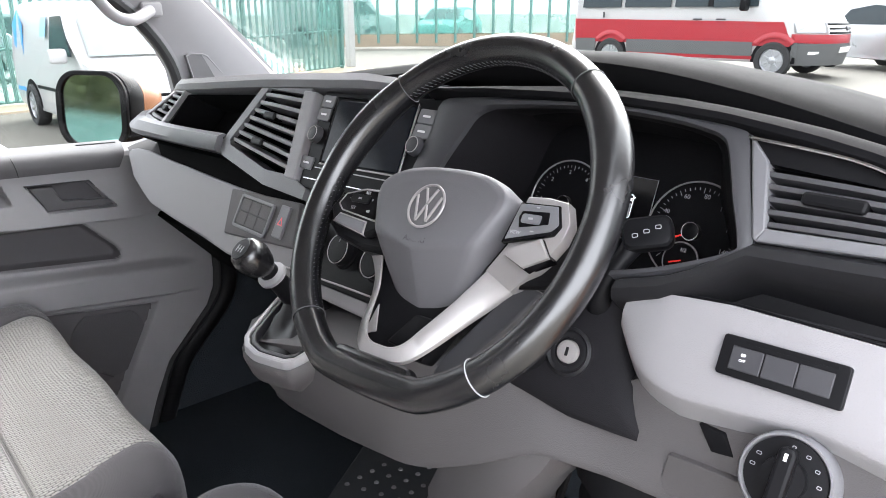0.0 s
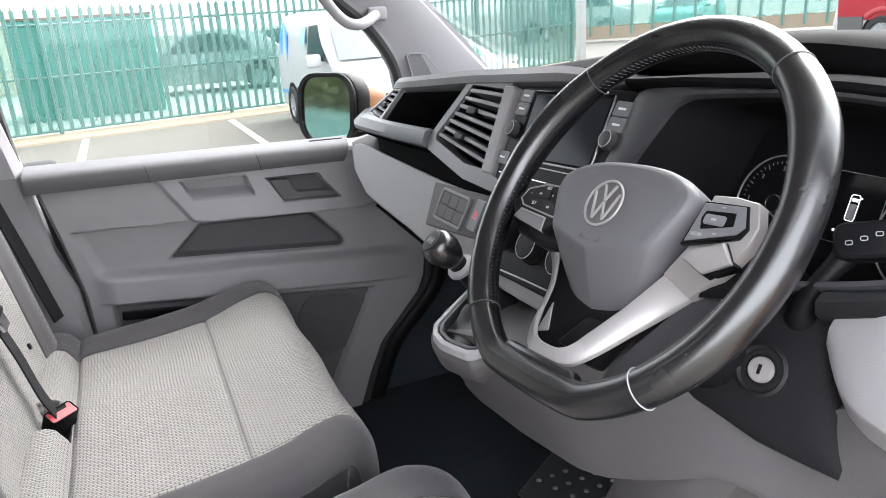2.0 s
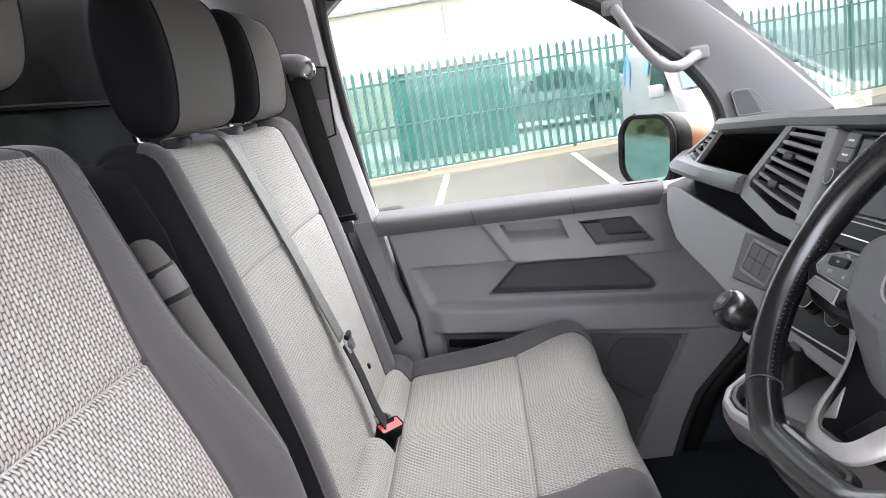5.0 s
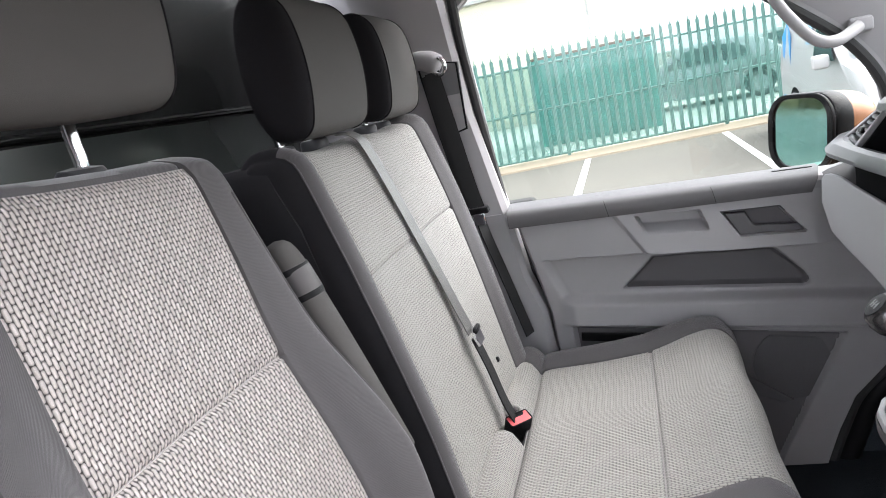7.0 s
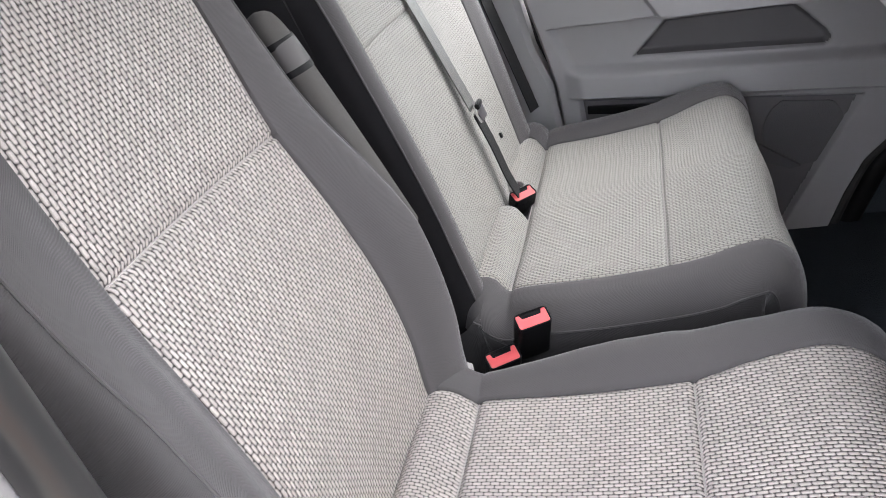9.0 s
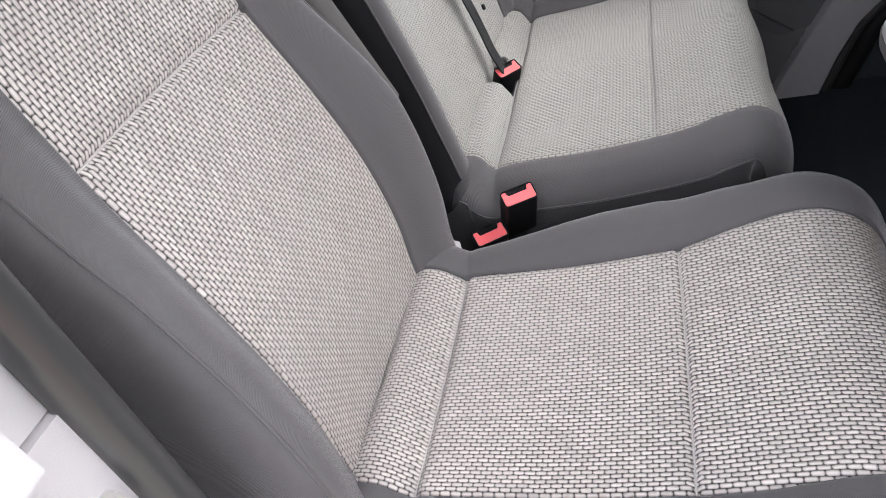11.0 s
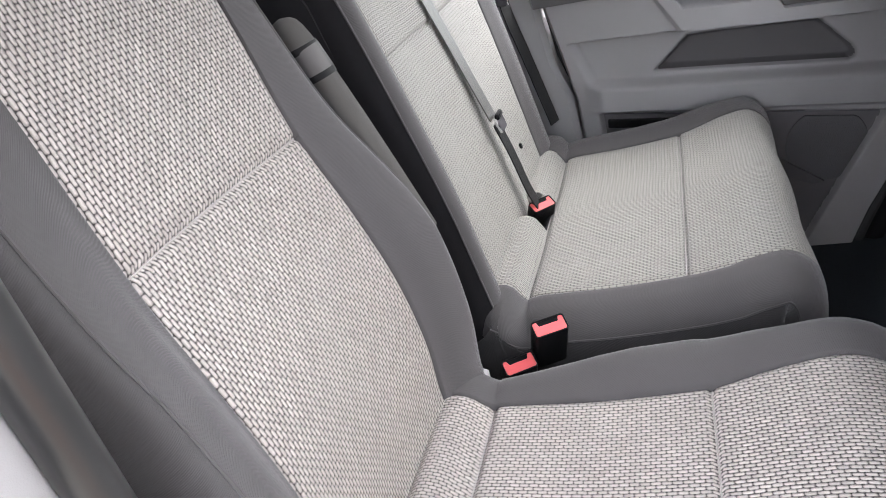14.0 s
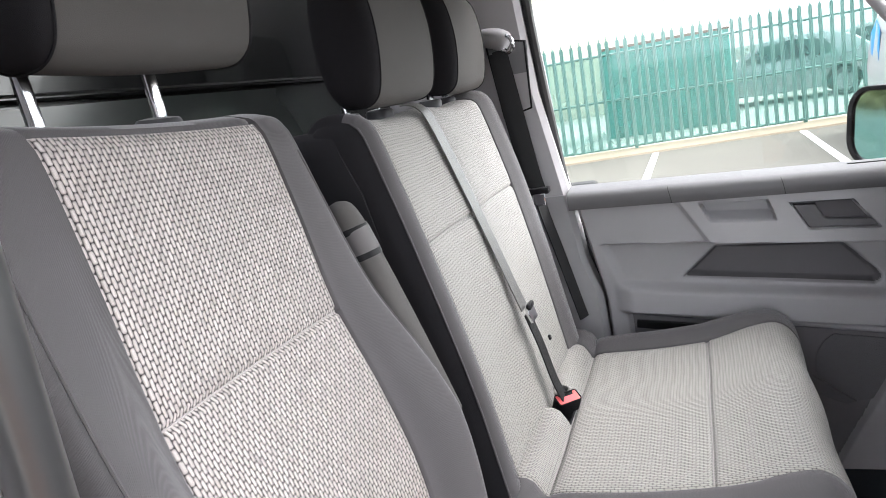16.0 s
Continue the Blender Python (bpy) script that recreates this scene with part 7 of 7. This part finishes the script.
def vehicle(name, m, label, category, prof, half, belt, paint, wheels, r, lean=0.16, nose=0.0):
    """A car body lofted over its width from a side outline (x forward, z up); nose rounds its front in plan."""
    car = thing(name, m.translation, label, category)
    top = max(z for _, z in prof)

    def w(z):
        return half - lean * max(0.0, (z - belt) / (top - belt)) ** 1.3 - 0.04 * max(0, (belt * 0.5 - z))

    rings = []
    cx, cz = 0.0, sum(z for _, z in prof) / len(prof)
    tip = max(x for x, _ in prof)
    for v, s in ((-1, 0.965), (-0.985, 0.985), (-0.94, 0.997), (-0.8, 1), (-0.4, 1.004), (0, 1.006), (0.4, 1.004), (0.8, 1), (0.94, 0.997), (0.985, 0.985), (1, 0.965)):
        rings.append([m @ Vector((cx + (x - cx) * s - nose * abs(v) ** 2.6 * max(0.0, x / tip) ** 4, v * w(z), cz + (z - cz) * s)) for x, z in prof])
    part("body", loft(rings), paint, car, "", True, 50)
    wheel_set(car, m, wheels, half - 0.055, r)
    for x in wheels:
        for s in (-1, 1):
            arch = [(x + (r + 0.07) * math.cos(a), r + (r + 0.07) * math.sin(a)) for a in np.linspace(0, math.pi, 14)]
            part("wheel_arch", prism(arch + [(x - r - 0.07, 0.3), (x + r + 0.07, 0.3)], lambda a, b, d: m @ Vector((a, s * (w(b) - 0.02 + d), b)), 0.0, 0.024), deep_black, car)

    def side_pane(pts, mat_, nm="side_window", lab="dark side window glass", out=0.004):
        for s in (-1, 1):
            part(nm, prism(pts, lambda a, b, d: m @ Vector((a, s * (w(b) * 0.992 + d), b)), 0.0, out + 0.004), mat_, car, lab, False)
    return car, w, side_pane


def outline(pts, n=3):
    return [(p.x, p.y) for p in spline([(a, b, 0) for a, b in pts], n, True)]


# white delivery van, nose towards the camera
mc = pose(2.79, 9.09, 0, 0, 0, -88.6) @ Matrix.Diagonal((0.83, 0.83, 0.88, 1))
prof = outline([(-2.15, 0.30), (-2.2, 0.8), (-2.16, 1.4), (-2.05, 1.74), (-1.7, 1.82), (-0.6, 1.84), (0.2, 1.80), (0.52, 1.70), (1.0, 1.30), (1.28, 1.10), (1.75, 1.0), (2.08, 0.86), (2.2, 0.6), (2.18, 0.3), (1.0, 0.24), (-1.0, 0.24)])
caddy, cw, pane = vehicle("white_van", mc, "small white delivery van with blue rear livery in a bay", "van", prof, 0.88, 1.05, white_paint, (-1.25, 1.42), 0.32)
pane([(-0.05, 1.10), (-0.05, 1.62), (0.40, 1.64), (0.95, 1.12)], dark_glass, out=0.012)
pane([(-2.1, 0.5), (-2.12, 1.5), (-1.9, 1.72), (-1.55, 1.5), (-1.65, 0.5)], blue_paint, "livery", "blue vinyl livery")
pane([(-0.55, 1.35), (-0.55, 1.62), (-0.28, 1.62), (-0.28, 1.35)], mat("livery_mark", (0.25, 0.45, 0.6), 0.4), "livery_mark", "plain blue and black livery shape")
scr = bmesh.new()
loft([[mc @ Vector((x, y * (cw(z) - 0.13), z)) for y in (-1, 0, 1)] for x, z in ((0.60, 1.70), (0.87, 1.48), (1.30, 1.135))], False, False, scr)
# The pale base colour imitates sky reflected in the windscreen.
part("windscreen", scr, mat("screen_painted_reflection", (0.17, 0.21, 0.21), 0.1, vary=0.15, spec=0.3), caddy, "windscreen with the sky's reflection painted pale")
for s in (-1, 1):
    part("door_mirror", box((0.88, s * 1.03, 1.13), (0.14, 0.24, 0.19), 0.05, mc, 3), white_paint, caddy, "white door mirror")
    part("headlight", prism([(1.75, 0.92), (2.05, 0.82), (2.12, 0.66), (1.9, 0.68)], lambda a, b, d: mc @ Vector((a, s * (cw(b) - 0.06 + d), b)), 0.0, 0.055), chrome, caddy, "clear headlight")
    part("side_strip", box((0.1, s * 0.885, 0.62), (2.0, 0.02, 0.05), 0.008, mc), hard_black, caddy, "black rubbing strip")
part("grille", box((2.17, 0, 0.62), (0.06, 0.9, 0.14), 0.02, mc), hard_black, caddy, "black grille")
part("bumper_intake", box((2.18, 0, 0.38), (0.05, 1.2, 0.1), 0.02, mc), hard_black, caddy)

# red and white minibus
mr = pose(13.92, 5.28, 0.2, 0, 0, -87) @ Matrix.Translation((-1.82, 0.98, 0))
FRONT = [(0.34, 2.70), (0.6, 2.78), (0.9, 2.77), (1.05, 2.70), (1.2, 2.58), (1.32, 2.36), (1.42, 2.12)]
prof = outline([(-2.80, 0.36), (-2.86, 1.0), (-2.82, 2.2), (-2.7, 2.56), (-1.0, 2.64), (0.35, 2.60), (0.85, 2.45), (1.3, 1.98), (1.68, 1.60)] + [(x - (0.09 if z < 0.7 else 0.0), z) for z, x in FRONT[::-1]] + [(1.2, 0.30), (-1.2, 0.30)])
bus, bw, pane = vehicle("minibus", mr, "white over red minibus parked across the yard", "minibus", prof, 1.0, 1.3, white_paint, (-1.82, 1.82), 0.35, 0.16, 0.62)
sill_grey = mat("grey_sill_plastic", (0.085, 0.087, 0.088), 0.6)


def side(name, pts, material, label="", d0=-0.01, d1=0.006):
    """A panel along each flank of the minibus."""
    for s in (-1, 1):
        part(name, prism(pts, lambda a, b, d: mr @ Vector((a, s * (bw(b) + d), b)), d0, d1), material, bus, label, False)


def nose_band(name, z0, z1, v0, v1, material, label="", out=0.012, taper=0.0):
    """A strip across the rounded nose between two heights, from v0 to v1 of the half width."""
    rings = []
    for v in np.linspace(v0, v1, 15):
        k = taper * abs(v) ** 2
        lo, hi = z0 + k, z1 + k * 0.5
        put_n = lambda z, o: mr @ Vector((lerp(FRONT, z) - 0.62 * abs(v) ** 2.6 + o, v * (bw(z) + 0.3 * o), z))
        rings.append([put_n(lo, -0.03), put_n(lo, out), put_n((lo + hi) / 2, out + 0.006), put_n(hi, out), put_n(hi, -0.03)])
    return part(name, loft(rings), material, bus, label)


side("red_band", [(-2.78, 0.62), (-2.81, 1.12), (1.95, 1.07), (2.05, 0.86), (2.12, 0.74), (2.12, 0.62)], red_paint, "red lower body band")
for a, b in ((-2.76, -2.23), (-1.405, 1.405), (2.2, 2.26)):
    side("sill_band", [(a, 0.42), (a, 0.69), (b, 0.69), (b, 0.42)], sill_grey, "grey sill moulding", -0.01, 0.022)
side("sill_strip", [(-1.40, 0.355), (-1.40, 0.42), (1.42, 0.42), (1.42, 0.355)], red_paint, "red strip below the sill", -0.03, 0.018)
for x in (-1.82, 1.82):
    for s in (-1, 1):
        ring = [[(x + r * math.cos(a), 0.35 + r * math.sin(a)) for a in np.linspace(0.74, math.pi - 0.74, 16)] for r in (0.425, 0.53)]
        fl = [[mr @ Vector((a, s * (bw(b) + d), b)) for (a, b), d in ((p, 0.0), (p, 0.030), (((p[0] + q[0]) / 2, (p[1] + q[1]) / 2), 0.036), (q, 0.012), (q, 0.0))] for p, q in zip(*ring)]
        part("arch_flare", loft(fl), red_paint, bus, "red wheel arch flare")
for a, b in ((-2.62, -1.62), (-1.52, -0.42), (-0.32, 0.40)):
    side("side_window", [(a, 1.36), (a, 2.1), (b, 2.1), (b, 1.36)], dark_glass, "dark side window glass", -0.02, 0.004)
side("side_window", [(0.52, 1.34), (0.52, 2.08), (0.98, 2.08), (1.42, 1.5), (1.42, 1.36)], dark_glass, "dark front door glass", -0.02, 0.004)
side("window_pillar", [(0.41, 1.36), (0.41, 2.1), (0.51, 2.1), (0.51, 1.36)], hard_black, "", -0.02, 0.006)
for x in (0.12, 0.62):
    side("door_handle", [(x, 1.095), (x, 1.13), (x + 0.19, 1.13), (x + 0.19, 1.095)], dark_satin, "dark door handle", 0.0, 0.03)
side("fuel_flap", [(-2.06, 1.14), (-2.06, 1.26), (-2.02, 1.26), (-2.02, 1.14)], dark_satin, "", 0.0, 0.012)
for s in (-1, 1):
    part("door_mirror", box((1.22, s * 1.16, 1.42), (0.12, 0.26, 0.30), 0.05, mr, 3), hard_black, bus, "black door mirror")
    nose_band("headlight", 0.88, 1.06, s * 0.62, s * 0.98, silver_paint, "clear headlight", 0.03)
nose_band("grille", 0.84, 1.06, -0.58, 0.58, white_paint, "white grille with dark slots", 0.03)
for z in (0.87, 0.95, 1.03):
    nose_band("grille_slot", z - 0.017, z + 0.017, -0.56, 0.56, hard_black, "", 0.036)
nose_band("badge", 0.91, 0.99, -0.05, 0.05, dark_satin, "round badge shape", 0.05)
nose_band("red_bumper", 0.66, 0.835, -1.0, 1.0, red_paint, "red upper bumper", 0.034, 0.03)
nose_band("bumper", 0.27, 0.675, -1.0, 1.0, sill_grey, "grey lower bumper", 0.055)
nose_band("number_plate", 0.50, 0.61, -0.27, 0.27, white_mark, "plain white plate", 0.06)
nose_band("fog_light", 0.46, 0.53, -0.84, -0.70, white_mark, "pale fog lamp", 0.055)
scr = loft([[mr @ Vector((x - 0.16 * abs(v) ** 2, v * (bw(z) - 0.10), z + 0.02)) for v in (-1, -0.6, 0, 0.6, 1)] for x, z in ((0.95, 2.40), (1.3, 2.0), (1.66, 1.63))], False, False)
part("windscreen", scr, dark_glass, bus, "dark windscreen")

# parked cars
CARP = [(-2.1, 0.35), (-2.15, 0.8), (-1.9, 1.0), (-1.3, 1.4), (-0.3, 1.48), (0.4, 1.4), (1.1, 0.98), (1.9, 0.85), (2.15, 0.65), (2.12, 0.35), (0.8, 0.25), (-0.8, 0.25)]


def parked(m, paint, label):
    car, w, pane_ = vehicle("parked_car", m, label, "car", outline(CARP), 0.86, 0.9, paint, (-1.3, 1.35), 0.31)
    pane_([(-1.2, 0.98), (-0.95, 1.3), (-0.3, 1.4), (0.3, 1.34), (0.85, 0.98)], dark_glass)
    sc = bmesh.new()
    loft([[m @ Vector((x, y * (w(z) - 0.1), z + 0.012)) for y in (-1, 0, 1)] for x, z in ((0.45, 1.38), (1.05, 1.02))], False, False, sc)
    part("windscreen", sc, dark_glass, car, "dark windscreen")
    for s in (-1, 1):
        part("headlight", prism([(1.8, 0.82), (2.08, 0.72), (2.08, 0.62), (1.8, 0.68)], lambda a, b, d: m @ Vector((a, s * (w(b) - 0.05 + d), b)), 0.0, 0.06), chrome, car, "clear headlight")
        part("door_mirror", box((0.75, s * 0.95, 1.0), (0.1, 0.18, 0.12), 0.03, m), paint, car)
    return car


parked(pose(18.2, 4.2, 0.2, 0, 0, -118), silver_paint, "silver hatchback parked beyond the minibus")
parked(pose(20.8, 22.0, 0.2, 0, 0, -150), teal_paint, "dark saloon parked behind the far fence")
parked(pose(4.0, 22.0, 0.0, 0, 0, 180), white_paint, "white hatchback parked in the yard")
parked(pose(1.6, 18.2, 0.0, 0, 0, 175), silver_paint, "silver hatchback parked in the yard")
parked(pose(6.4, 18.8, 0.1, 0, 0, 172), white_paint, "white hatchback parked in the yard")
m4 = pose(16.9, 25.0, 0.2, 0, 0, -20)
_, _, pane = vehicle("white_van", m4, "white panel van behind the far fence", "van", outline([(-2.5, 0.35), (-2.5, 1.9), (-2.2, 2.0), (1.0, 2.0), (1.4, 1.8), (1.9, 1.2), (2.5, 1.0), (2.55, 0.4), (0.8, 0.3), (-0.8, 0.3)]), 0.95, 1.1, white_paint, (-1.5, 1.5), 0.34)
pane([(0.5, 1.2), (0.5, 1.7), (1.2, 1.7), (1.7, 1.2)], dark_glass)

# ---- trees behind the fence ----
def tree(x, y, h, seed):
    rng = random.Random(seed)
    t = thing("tree", (x, y, 0), "leafy green tree behind the fence", "tree", "trees behind the fence")
    trunk = tube(spline([(x, y, 0), (x + 0.1, y, h * 0.3), (x - 0.05, y + 0.1, h * 0.6), (x, y, h * 0.85)], 4), [0.16 - 0.009 * i for i in range(13)], 8)
    for _ in range(9):
        a, z = rng.uniform(0, 6.28), rng.uniform(0.3, 0.75) * h
        l = rng.uniform(0.2, 0.36) * h
        tube([(x, y, z), (x + l * 0.5 * math.cos(a), y + l * 0.5 * math.sin(a), z + l * 0.4), (x + l * math.cos(a), y + l * math.sin(a), z + l * 0.6)], [0.06, 0.04, 0.015], 6, False, trunk)
    part("trunk", trunk, bark, t)
    verts, faces = [], []
    for _ in range(60):
        a, e, r = rng.uniform(0, 6.28), rng.uniform(-1.2, 1.4), rng.uniform(0.45, 1.0) * h * 0.40
        c = Vector((x + r * math.cos(a) * math.cos(e), y + r * math.sin(a) * math.cos(e), h * 0.56 + r * 1.0 * math.sin(e)))
        for _ in range(80):
            p = c + Vector((rng.gauss(0, 0.32), rng.gauss(0, 0.32), rng.gauss(0, 0.26)))
            u = Vector((rng.uniform(-1, 1), rng.uniform(-1, 1), rng.uniform(-1, 1))).normalized() * rng.uniform(0.10, 0.20)
            v = u.orthogonal() * 0.6
            k = len(verts)
            verts += [p - u, p + v, p + u, p - v]
            faces.append((k, k + 1, k + 2, k + 3))
    me = bpy.data.meshes.new("crown")
    me.from_pydata(verts, [], faces)
    me.materials.append(leaf_mat)
    cr = new("crown", me)
    cr.parent = t
    cr.matrix_parent_inverse = Matrix.Translation(t.location).inverted()


for i, (x, y, h) in enumerate(((-14, 13.5, 5.5), (-19, 12.6, 6.2), (-24, 10.8, 6.0), (-27.5, 10.4, 6.8), (-31, 9.6, 6.2), (-34.5, 9.2, 7.0), (-38.5, 8.6, 7.0), (-42, 6.5, 7.5), (-36, 13, 8.0))):
    tree(x, y, h, i)
